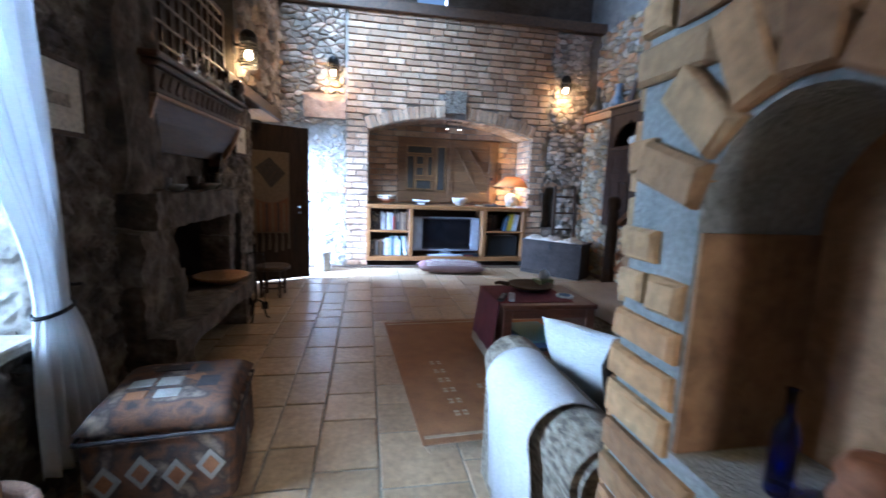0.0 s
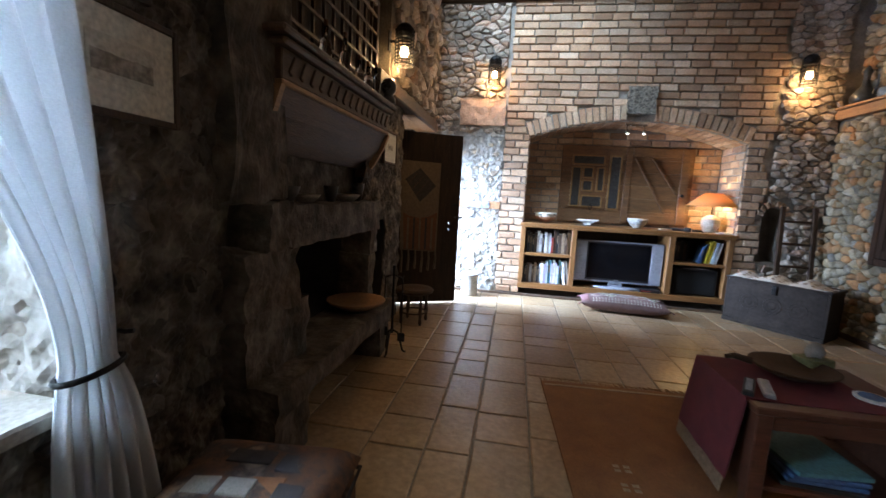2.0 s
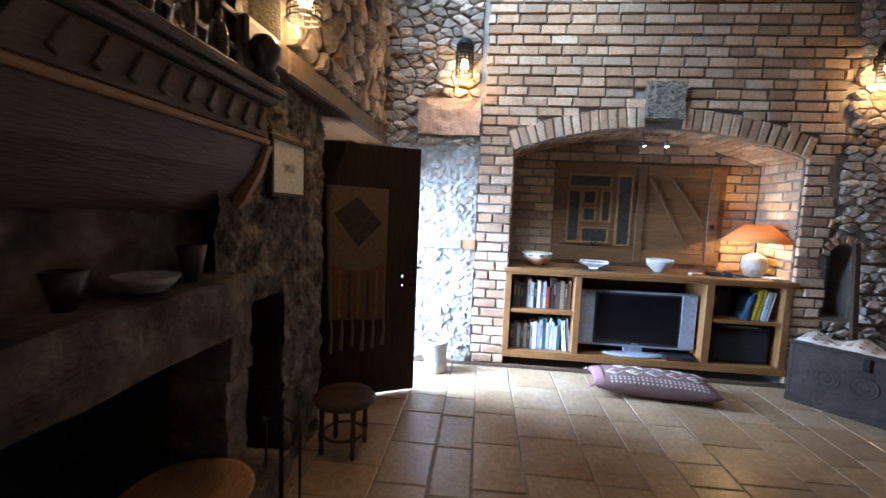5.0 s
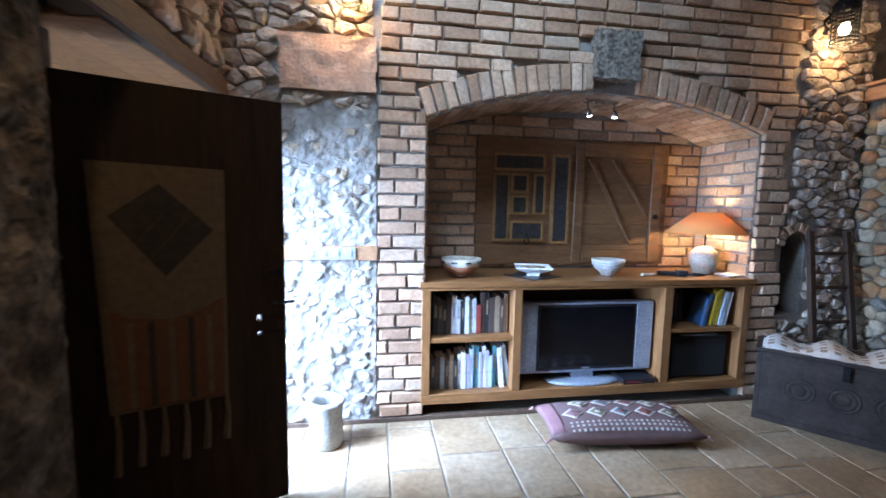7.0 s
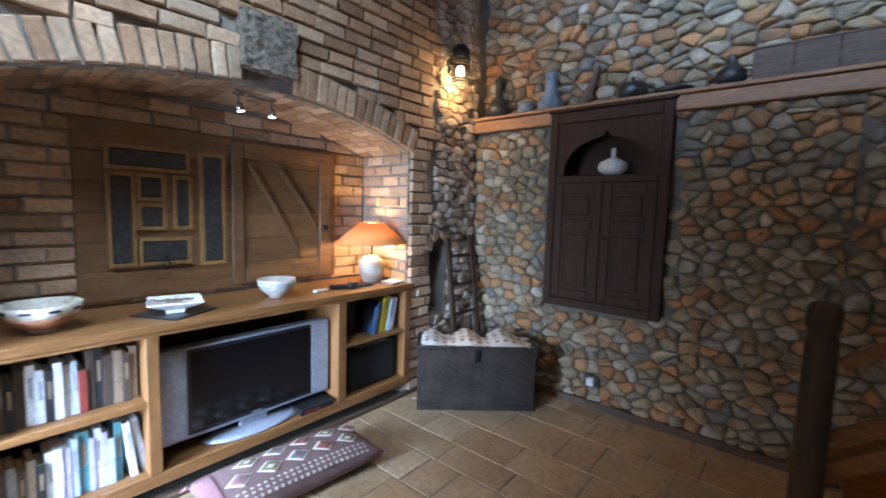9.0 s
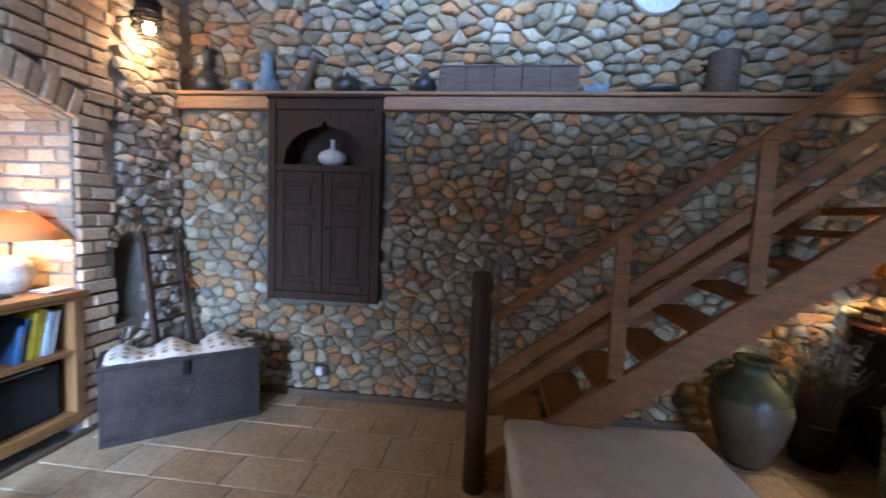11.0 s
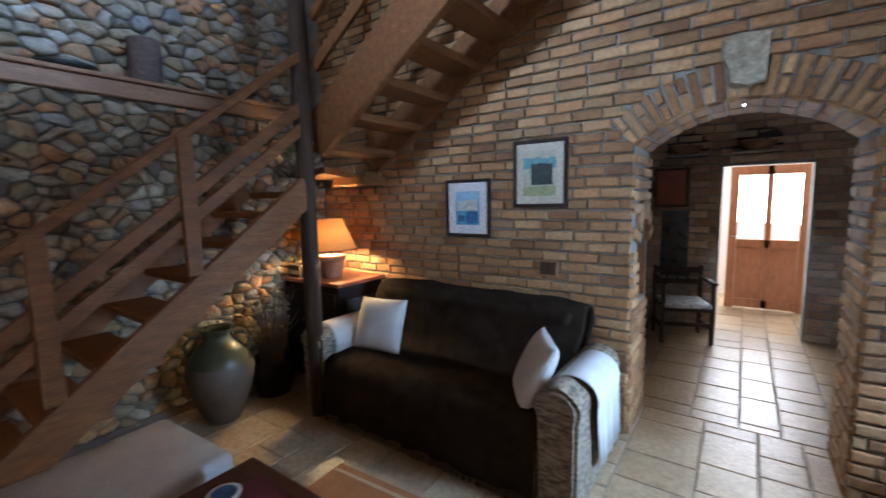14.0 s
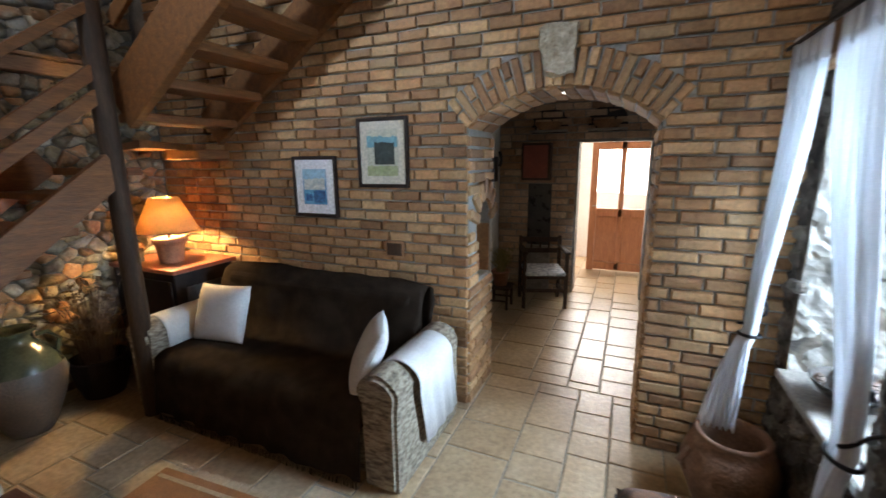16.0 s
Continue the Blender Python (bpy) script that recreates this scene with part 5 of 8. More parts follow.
for x in (0.25, L / 2, L - 0.25):
    part("carved_rosette", lathed([(0, 0.0), (0.09, 0.0), (0.085, 0.006), (0.07, 0.003), (0.06, 0.007), (0.04, 0.003), (0.03, 0.008), (0, 0.01)], 20, pose(x, -0.0005, 0.27, 90)), CHESTWOOD, chest)
PAD = material("checked_pad_cream", [(0.50, 0.46, 0.40), (0.62, 0.58, 0.52)], 0.95, 6, 0.3, fine=200)
PADB = material("checked_pad_brown", [(0.22, 0.17, 0.12), (0.28, 0.22, 0.16)], 0.95, 6, 0.3, fine=200)
pad = thing("seat_pad", "rumpled cream and brown checked pad on the chest", "cushion", pose(*p0, 0, 0, ca))
n1, n2 = 26, 11


def pad_z(u, v):
    return 0.56 + 0.028 * math.sin(u * 19) * (0.4 + v) + 0.018 * noise.noise(Vector((u * 6, v * 4, 3))) - 0.035 * (abs(2 * v - 1) ** 6 + abs(2 * u - 1) ** 10)


bm, bm2 = bmesh.new(), bmesh.new()
for i in range(n1):
    for j in range(n2):
        q = []
        tgt = bm2 if (i % 2 and j % 2) else bm
        for a, c in ((i, j), (i + 1, j), (i + 1, j + 1), (i, j + 1)):
            u, v = a / n1, c / n2
            q.append(tgt.verts.new((0.02 + u * (L - 0.03), 0.0 + v * (D - 0.02), pad_z(u, v))))
        tgt.faces.new(q)
for i in range(n1):
    u0, u1 = i / n1, (i + 1) / n1
    tgt = bm2 if i % 2 else bm
    for v, y in ((0.0, 0.0), (1.0, D - 0.02)):
        q = [(0.02 + u0 * (L - 0.03), y, 0.533), (0.02 + u1 * (L - 0.03), y, 0.533), (0.02 + u1 * (L - 0.03), y, pad_z(u1, v)), (0.02 + u0 * (L - 0.03), y, pad_z(u0, v))]
        tgt.faces.new([tgt.verts.new(p) for p in q])
for b4 in (bm, bm2):
    bmesh.ops.remove_doubles(b4, verts=b4.verts, dist=0.0005)
part("quilted_top", bm, PAD, pad, smooth=True)
tagged(part("check_pattern", bm2, PADB, pad), kind="stuff")
lad = thing("wooden_ladder", "short dark wooden ladder leaning in the corner", "ladder", pose(0, 0, 0))
for a, c in (((2.93, -0.30, 0.0), (3.02, -0.045, 1.36)), ((3.30, -0.30, 0.0), (3.36, -0.045, 1.36))):
    part("rail", barred(a, c, 0.05, 0.035), DARKWOOD, lad)
for k in range(5):
    z = 0.15 + 0.26 * k
    y = -0.30 + 0.255 * z / 1.36
    part("rung", tubed([(2.945 + 0.09 * z / 1.36, y, z), (3.29 + 0.06 * z / 1.36, y, z)], 0.014, 8), DARKWOOD, lad)


# ---- the stone wall ----
cab = thing("wall_cabinet", "dark carved wooden wall cabinet with arched display niche", "cabinet", pose(XE, -0.826, 0.825))
CW, CH = 0.945, 1.62          # runs towards -y from the origin
CABW = material("walnut_stain", [(0.026, 0.013, 0.008), (0.056, 0.028, 0.015)], 0.65, 4, 0.3, spec=0.2, fine=18, stretch=(9, 9, 1.3))
for y0, y1, z0, z1 in ((-0.07, 0, 0, CH), (-CW, -CW + 0.07, 0, CH), (-CW + 0.071, -0.071, 0, 0.07), (-CW + 0.071, -0.071, CH - 0.09, CH), (-CW + 0.071, -0.071, 1.045, 1.10)):
    part("frame_member", boxed(-0.055, y0, z0, 0.05, y1, z1, 0.006), CABW, cab)
part("cornice", boxed(-0.075, -CW - 0.015, CH + 0.001, 0.02, 0.015, CH + 0.03, 0.008), CABW, cab)
for s in (0, 1):
    y0, y1 = (-CW / 2 + 0.003, -0.074) if s else (-CW + 0.074, -CW / 2 - 0.003)
    dr = part("door", boxed(-0.040, y0, 0.073, 0.0, y1, 1.042, 0.003), CABW, cab)
    part("door_stile", boxed(-0.052, y0, 0.073, -0.0405, y0 + 0.07, 1.042, 0.004), CABW, dr)
    part("door_stile", boxed(-0.052, y1 - 0.07, 0.073, -0.0405, y1, 1.042, 0.004), CABW, dr)
    for z0, z1 in ((0.073, 0.15), (0.66, 0.74), (0.965, 1.042)):
        part("door_rail", boxed(-0.052, y0 + 0.071, z0, -0.0405, y1 - 0.071, z1, 0.004), CABW, dr)
    for z0, z1 in ((0.19, 0.62), (0.78, 0.93)):
        part("raised_panel", boxed(-0.05, y0 + 0.10, z0, -0.0405, y1 - 0.10, z1, 0.008), CABW, dr)
part("knob", lathed([(0, 0), (0.012, 0.0), (0.016, 0.02), (0, 0.028)], 12, pose(-0.052, -CW / 2 - 0.04, 0.60, 0, -90)), IRON, cab)
# arched spandrel around the display niche
nw, nz = CW - 0.142, 1.10
for s in (-1, 1):
    arc = [(s * (nw / 2 - 0.06) * math.cos(a), nz + (0.30 if math.cos(a) > 0.12 else 0.30 + 0.05 * (1 - math.cos(a) / 0.12)) * math.sin(a) ** 0.9) for a in [math.pi / 2 * k / 14 for k in range(15)]]
    bm = bmesh.new()
    prism(bm, [(s * nw / 2, nz), (s * nw / 2, CH - 0.091), (0, CH - 0.091)] + arc[::-1], 0.03, Matrix(((0, 1, 0, -0.04), (1, 0, 0, -CW / 2), (0, 0, 1, 0), (0, 0, 0, 1))))
    part("arch_spandrel", bm, CABW, cab)
part("niche_back", boxed(0.23, -CW + 0.072, 1.101, 0.25, -0.072, CH - 0.092), CABW, cab)
for y0, y1, z0, z1 in ((-CW + 0.072, -CW + 0.085, 1.101, CH - 0.092), (-0.085, -0.072, 1.101, CH - 0.092), (-CW + 0.086, -0.086, CH - 0.105, CH - 0.092), (-CW + 0.086, -0.086, 1.096, 1.106)):
    part("niche_lining", boxed(0.051, y0, z0, 0.229, y1, z1), CABW, cab)
jug = thing("white_flask", "white ceramic flask with narrow neck in the cabinet niche", "vase", pose(XE + 0.07, -1.325, 0.825 + 1.107))
part("flask_body", lathed([(0, 0), (0.06, 0), (0.105, 0.03), (0.115, 0.06), (0.10, 0.10), (0.05, 0.125), (0.018, 0.14), (0.015, 0.20), (0.02, 0.21), (0.012, 0.21), (0, 0.15)], 24), material("crackle_white", [(0.55, 0.55, 0.52), (0.66, 0.66, 0.63)], 0.3, 20, 0.1), jug, smooth=True)

PEWTER = material("patinated_copper", [(0.030, 0.034, 0.034), (0.10, 0.10, 0.09)], 0.4, 12, 0.2, metal=0.6)
BLUEGLAZE = material("blue_grey_glaze", [(0.10, 0.15, 0.19), (0.22, 0.28, 0.32)], 0.3, 10, 0.1)
OLDWOOD = material("weathered_wood", [(0.075, 0.05, 0.036), (0.15, 0.10, 0.07)], 0.8, 5, 0.4, fine=18, stretch=(9, 1.5, 9))
LZT = 2.502


def on_ledge(name, label, cat, y, profile, mat, n=22, lid=None):
    t = thing(name, label, cat, pose(XE + 0.085, y, LZT))
    part("vessel", lathed(profile, n), mat, t, smooth=True)
    if lid:
        part("spout", tubed(lid, 0.012, 7, 0.006), mat, t)
    return t


on_ledge("ewer", "tall dark copper ewer on the timber ledge", "jug", -0.20, [(0, 0), (0.09, 0), (0.115, 0.04), (0.12, 0.09), (0.07, 0.16), (0.035, 0.21), (0.03, 0.30), (0.045, 0.35), (0, 0.42)], PEWTER, lid=[(0.0, -0.10, 0.08), (0, -0.17, 0.18), (0, -0.16, 0.28)])
on_ledge("small_bowl", "small blue glazed pot on the ledge", "pot", -0.50, [(0, 0), (0.06, 0), (0.075, 0.05), (0.07, 0.11), (0.062, 0.11), (0, 0.02)], BLUEGLAZE)
on_ledge("bottle_vase", "blue-grey bottle vase on the timber ledge", "vase", -0.745, [(0, 0), (0.09, 0), (0.11, 0.03), (0.115, 0.08), (0.07, 0.15), (0.05, 0.22), (0.05, 0.30), (0.06, 0.33), (0.05, 0.33), (0, 0.20)], BLUEGLAZE)
t = thing("carved_bird", "weathered carved wooden bird figure on the ledge", "figurine", pose(XE + 0.085, -1.10, LZT))
bm = bmesh.new()
tube(bm, [(0, 0.06, 0), (0, 0.03, 0.08), (0, -0.02, 0.20), (0, -0.06, 0.32)], 0.055, 10, 0.014)
part("body", bm, OLDWOOD, t, smooth=True)
on_ledge("round_pot", "dark round-bellied pot with lid on the ledge", "pot", -1.43, [(0, 0), (0.08, 0), (0.115, 0.05), (0.11, 0.10), (0.07, 0.135), (0.02, 0.145), (0.015, 0.18), (0, 0.185)], PEWTER)
on_ledge("shallow_pan", "shallow black pan on the timber ledge", "pan", -1.72, [(0, 0), (0.10, 0), (0.14, 0.035), (0.135, 0.04), (0.09, 0.012), (0, 0.012)], PEWTER)
on_ledge("oil_jar", "small dark oil jar with handle on the ledge", "jar", -2.07, [(0, 0), (0.05, 0), (0.095, 0.05), (0.09, 0.10), (0.04, 0.14), (0.025, 0.19), (0.03, 0.21), (0, 0.215)], PEWTER, lid=[(0, 0.08, 0.09), (0, 0.13, 0.13), (0, 0.13, 0.16)])
t = thing("wooden_trough", "long low weathered wooden box on the ledge", "box", pose(XE + 0.09, -2.72, LZT))
for k in range(5):
    part("plank", boxed(-0.075, -0.53 + 0.212 * k, 0, -0.055, -0.53 + 0.212 * k + 0.208, 0.20, 0.004), OLDWOOD, t)
part("lid", boxed(-0.08, -0.535, 0.201, 0.08, 0.535, 0.215, 0.004), OLDWOOD, t)
part("back", boxed(0.055, -0.53, 0, 0.075, 0.53, 0.20, 0.004), OLDWOOD, t)
for y in (-0.53, 0.51):
    part("end", boxed(-0.054, y, 0, 0.054, y + 0.02, 0.20), OLDWOOD, t)
t = thing("blue_plate", "blue ceramic plate leaning on the stone wall", "plate", pose(XE + 0.155, -3.40, LZT + 0.085, 0, -70))
part("plate", lathed([(0, 0), (0.05, 0), (0.10, 0.015), (0.10, 0.02), (0.05, 0.008), (0, 0.008)], 24), BLUEGLAZE, t, smooth=True)
on_ledge("shallow_pan", "flat dark pan on the timber ledge", "pan", -3.82, [(0, 0), (0.13, 0), (0.17, 0.03), (0.165, 0.035), (0.12, 0.012), (0, 0.012)], PEWTER)
on_ledge("milk_can", "tall cylindrical dark wooden measure on the ledge", "container", -4.28, [(0, 0), (0.11, 0), (0.11, 0.02), (0.105, 0.03), (0.105, 0.30), (0.11, 0.31), (0.10, 0.31), (0.095, 0.03), (0, 0.02)], OLDWOOD)
on_ledge("small_cup", "small dark cup on the ledge beside the stairs", "cup", -4.92, [(0, 0), (0.03, 0), (0.04, 0.08), (0.035, 0.08), (0, 0.01)], PEWTER, 14)
mill = thing("millstone", "pale round millstone hung on the stone wall", "millstone", pose(XE + 0.16, -3.80, 3.30, 0, -90))
part("stone_disc", lathed([(0.03, 0), (0.19, 0), (0.195, 0.03), (0.185, 0.055), (0.05, 0.06), (0.03, 0.055), (0.03, 0)], 30), material("pale_limestone", [(0.48, 0.45, 0.40), (0.60, 0.57, 0.52)], 0.9, 9, 0.5), mill)
so = thing("wall_socket", "white electric socket low on the stone wall", "socket", pose(XE - 0.03, -1.30, 0.24))
part("plate", boxed(-0.02, -0.06, -0.045, 0, 0.06, 0.05, 0.004), INK, so)
part("plug", boxed(-0.06, -0.03, -0.03, -0.021, 0.03, 0.035, 0.008), material("white_plastic", [(0.72, 0.72, 0.72), (0.78, 0.78, 0.78)], 0.4), so)

# ---- sitting area ----
WEAVE = material("woven_rush", [(0.10, 0.075, 0.05), (0.24, 0.19, 0.13), (0.34, 0.29, 0.21)], 0.9, 22, 0.9, fine=120, contrast=1.5, stretch=(1, 1, 3))
THROW = material("dark_brown_throw", [(0.020, 0.014, 0.010), (0.038, 0.027, 0.020)], 1.0, 9, 0.7, spec=0.02, fine=220)
WCLOTH = material("white_cotton", [(0.47, 0.45, 0.425), (0.56, 0.54, 0.51)], 0.95, 6, 0.25, fine=180)
GREYLINEN = material("pale_linen", [(0.42, 0.40, 0.38), (0.52, 0.50, 0.47)], 0.95, 6, 0.25, fine=180)
sofa = thing("sofa", "rush-armed two-seat sofa under a dark brown throw", "sofa", pose(1.585, -5.26, 0, 0, 0, 180))
SOX, SW, SD = 1.585, 2.16, 0.86


def arm_mesh():
    bm = bmesh.new()
    n = 14
    prof = [(-0.105, 0.02), (-0.115, 0.50)] + [(-0.015 + 0.125 * math.cos(math.pi - math.pi * k / n), 0.56 + 0.115 * math.sin(math.pi * k / n)) for k in range(n + 1)] + [(0.10, 0.50), (0.10, 0.02)]
    prism(bm, prof, SD - 0.02, Matrix.Translation((0, -SD / 2, 0)))
    bmesh.ops.bevel(bm, geom=[e for e in bm.edges if abs(e.verts[0].co.y - e.verts[1].co.y) < 1e-6], offset=0.02, segments=2, affect="EDGES")
    rumple(bm, 0.006, 9, 1)
    return bm


for s in (-1, 1):
    ob = part("arm", arm_mesh(), WEAVE, sofa, "woven rush arm")
    ob.location.x = s * (SW / 2 - 0.12)
part("base", boxed(-SW / 2 + 0.25, -SD / 2 + 0.06, 0.03, SW / 2 - 0.25, SD / 2 - 0.02, 0.30, 0.02), WEAVE, sofa)
for x in (-0.96, 0.96):
    for y in (-0.36, 0.36):
        part("foot", lathed([(0.022, 0), (0.03, 0.03), (0, 0.03)], 10, pose(x, y, 0)), DARKWOOD, sofa)


def draped_seat():
    """The throw: from behind the back, over it, across the seat and down the front to a ragged hem."""
    prof = [(0.42, 0.55), (0.425, 0.80), (0.40, 0.93), (0.33, 0.965), (0.25, 0.93), (0.20, 0.80), (0.17, 0.60), (0.12, 0.475), (0.0, 0.465), (-0.18, 0.47), (-0.34, 0.465), (-0.415, 0.43), (-0.44, 0.33), (-0.45, 0.18), (-0.462, 0.055)]
    bm = bmesh.new()
    n = 60
    w0 = SW / 2 - 0.235
    rows = []
    for j, (y, z) in enumerate(prof):
        row = []
        for i in range(n + 1):
            u = 2 * i / n - 1
            wide = w0 + (0.05 if z > 0.64 else 0)
            fold = 0.012 * math.sin(u * 26 + j) * (1 if j > 10 else 0.35) + 0.02 * noise.noise(Vector((u * 3, j * 0.4, 1)))
            zz = z + 0.015 * noise.noise(Vector((u * 4, j * 0.5, 7))) - (0.03 * abs(u) ** 8 if z > 0.8 else 0)
            if j == len(prof) - 1:
                zz += 0.02 * noise.noise(Vector((u * 9, 2, 2)))
            row.append(bm.verts.new((u * wide, y - fold, zz)))
        rows.append(row)
    for a, b in zip(rows, rows[1:]):
        for i in range(n):
            bm.faces.new((a[i], a[i + 1], b[i + 1], b[i]))
    return bm


part("back_cushion", boxed(-SW / 2 + 0.26, 0.20, 0.30, SW / 2 - 0.26, SD / 2 - 0.03, 0.90, 0.05, 3), THROW, sofa)
part("seat_cushion", boxed(-SW / 2 + 0.26, -SD / 2 + 0.03, 0.302, SW / 2 - 0.26, 0.198, 0.44, 0.04, 3), THROW, sofa)
throw = thing("throw_blanket", "dark brown woollen throw draped over the sofa", "blanket", pose(SOX, -5.26, 0, 0, 0, 180))
tb = part("cloth", draped_seat(), THROW, throw, smooth=True)
tm = tb.modifiers.new("thickness", "SOLIDIFY")
tm.thickness = 0.008
bm = bmesh.new()
for k in range(150):
    x = -0.83 + 1.66 * k / 149
    tube(bm, [(x, -0.464, 0.06), (x + random.uniform(-0.006, 0.006), -0.47, random.uniform(0.006, 0.02))], 0.003, 4)
part("fringe", bm, THROW, throw)


def arm_cloth(y0, y1, drop_out, drop_in):
    bm = bmesh.new()
    n, m = 14, 24
    prof = [(-0.148, 0.56 - drop_out), (-0.146, 0.50)] + [(-0.015 + 0.138 * math.cos(math.pi - math.pi * k / n), 0.56 + 0.128 * math.sin(math.pi * k / n)) for k in range(n + 1)] + [(0.125, 0.56 - drop_in)]
    rows = []
    for j, (x, z) in enumerate(prof):
        rows.append([bm.verts.new((x + 0.006 * math.sin(i * 0.9) * (1 if j < 2 else 0.2), y0 + (y1 - y0) * i / m + (-0.22 * (0.56 - z) if z < 0.56 and j < 2 else 0), z)) for i in range(m + 1)])
    for a, b in zip(rows, rows[1:]):
        for i in range(m):
            bm.faces.new((a[i], a[i + 1], b[i + 1], b[i]))
    return bm


for s, lab, do in ((-1, "white cotton cloth folded over the sofa arm, hanging low", 0.40), (1, "white cotton cloth folded over the far sofa arm", 0.15)):
    c = thing("arm_cloth", lab, "cloth", pose(SOX + s * (SW / 2 - 0.12), -5.26, 0, 0, 0, 0 if s < 0 else 180), group="arm cloths on the sofa")
    ob = part("cloth", arm_cloth(-0.20, 0.24, do, 0.08) if s < 0 else arm_cloth(-0.30, 0.30, 0.10, 0.10), WCLOTH, c, smooth=True)
    md = ob.modifiers.new("thickness", "SOLIDIFY")
    md.thickness = 0.005
for m, lab in ((pose(2.20, -5.16, 0.47, 112, 0, 10), "white square cushion leaning on the sofa arm"), (pose(0.96, -5.10, 0.445, 116, 0, -58), "white cushion tipped against the sofa arm")):
    c = thing("cushion", lab, "cushion", m @ Matrix.Translation((0, 0.20, -0.07)), group="white sofa cushions")
    part("cover", pillow(0.42, 0.42, 0.15), WCLOTH, c, smooth=True)
    part("piping", tubed([(0.205 * a, 0.205 * b, 0.075) for a, b in ((-1, -1), (0, -0.96), (1, -1), (0.96, 0), (1, 1), (0, 0.96), (-1, 1), (-0.96, 0), (-1, -1))], 0.004, 5), WCLOTH, c)

rug = thing("rug", "rust brown woven rug with small pale motifs and fringe", "rug", pose(1.03, -3.60, 0, 0, 0, 3.5))
RUG = material("rust_rug", [(0.20, 0.085, 0.03), (0.27, 0.125, 0.045)], 0.95, 8, 0.5, fine=160)
RUGP = material("rug_pale_yarn", [(0.30, 0.22, 0.14), (0.38, 0.29, 0.19)], 0.95, 20, 0.4)
part("woven_field", boxed(-0.80, -0.96, 0.0005, 0.80, 0.96, 0.010, 0.004), RUG, rug)
for s in (-1, 1):
    part("border_line", boxed(-0.78, s * 0.90 - 0.012, 0.0102, 0.78, s * 0.90 + 0.012, 0.0125), RUGP, rug)
    bm = bmesh.new()
    for k in range(120):
        x = -0.79 + 1.58 * k / 119
        tube(bm, [(x, s * 0.96, 0.006), (x + random.uniform(-0.01, 0.01), s * (1.0 + random.uniform(0, 0.02)), 0.004)], 0.003, 4)
    part("fringe", bm, RUG if s > 0 else RUGP, rug)
for i in range(6):
    for x in (-0.56, -0.32):
        y = -0.72 + 0.14 * i + (0.02 if x > -0.4 else 0)
        for a, b in ((0, 0), (0.05, 0), (0, 0.035), (0.05, 0.035)):
            if x < -0.4 or i in (0, 1, 2):
                part("motif", boxed(x + a, y + b, 0.0102, x + a + 0.03, y + b + 0.02, 0.012), RUGP, rug)

tab = thing("coffee_table", "dark red-brown wooden coffee table with open shelf", "table", pose(1.30, -3.53, 0))
TABW = material("cherry_stain", [(0.075, 0.025, 0.015), (0.13, 0.05, 0.028)], 0.35, 4, 0.15, fine=14, stretch=(1.5, 9, 9))
TW, TD, TH = 0.72, 0.61, 0.50
part("tabletop", boxed(-TW / 2, -TD / 2, TH - 0.035, TW / 2, TD / 2, TH, 0.006), TABW, tab)
for x in (-1, 1):
    for y in (-1, 1):
        part("leg", boxed(x * (TW / 2 - 0.045) - 0.032, y * (TD / 2 - 0.045) - 0.032, 0.011, x * (TW / 2 - 0.045) + 0.032, y * (TD / 2 - 0.045) + 0.032, TH - 0.036, 0.004), TABW, tab)
for y in (-1, 1):
    part("apron", boxed(-TW / 2 + 0.08, y * (TD / 2 - 0.03) - 0.01, TH - 0.10, TW / 2 - 0.08, y * (TD / 2 - 0.03) + 0.01, TH - 0.037), TABW, tab)
for x in (-1, 1):
    part("side_panel", boxed(x * (TW / 2 - 0.03) - 0.008, -TD / 2 + 0.08, 0.10, x * (TW / 2 - 0.03) + 0.008, TD / 2 - 0.08, TH - 0.037), TABW, tab)
part("shelf", boxed(-TW / 2 + 0.04, -TD / 2 + 0.03, 0.12, TW / 2 - 0.04, TD / 2 - 0.03, 0.14, 0.003), TABW, tab)
RUN = material("crimson_runner", [(0.10, 0.014, 0.022), (0.17, 0.028, 0.036)], 0.95, 10, 0.4, fine=200)
rn = thing("table_runner", "crimson woven runner hanging over the table side", "cloth", pose(1.30, -3.53, 0))
part("top_cloth", boxed(-TW / 2 - 0.006, -0.24, TH + 0.001, 0.20, 0.27, TH + 0.006, 0.002), RUN, rn)
bm = boxed(-TW / 2 - 0.012, -0.24, 0.13, -TW / 2 - 0.006, 0.27, TH + 0.006)
bmesh.ops.subdivide_edges(bm, edges=bm.edges, cuts=8, use_grid_fill=True)
for v in bm.verts:
    v.co.x -= 0.06 * (TH - v.co.z) / TH + 0.008 * math.sin(v.co.y * 30) * (TH - v.co.z)
part("hanging_end", bm, RUN, rn)
bm = bmesh.new()
for k in range(26):
    y = -0.23 + 0.49 * k / 25
    tube(bm, [(-TW / 2 - 0.055, y, 0.135), (-TW / 2 - 0.062, y + 0.004, 0.06)], 0.005, 5)
part("fringe", bm, RUGP, rn)
pan = thing("wooden_platter", "dark carved wooden platter on the coffee table", "bowl", pose(1.30, -3.42, TH + 0.007))
part("dish", lathed([(0, 0), (0.09, 0), (0.16, 0.03), (0.185, 0.05), (0.175, 0.05), (0.10, 0.016), (0, 0.014)], 26), DARKWOOD, pan, smooth=True)
part("handle", tubed([(-0.17, 0.02, 0.043), (-0.24, 0.06, 0.05), (-0.28, 0.05, 0.045)], 0.018, 8, 0.012), DARKWOOD, pan)
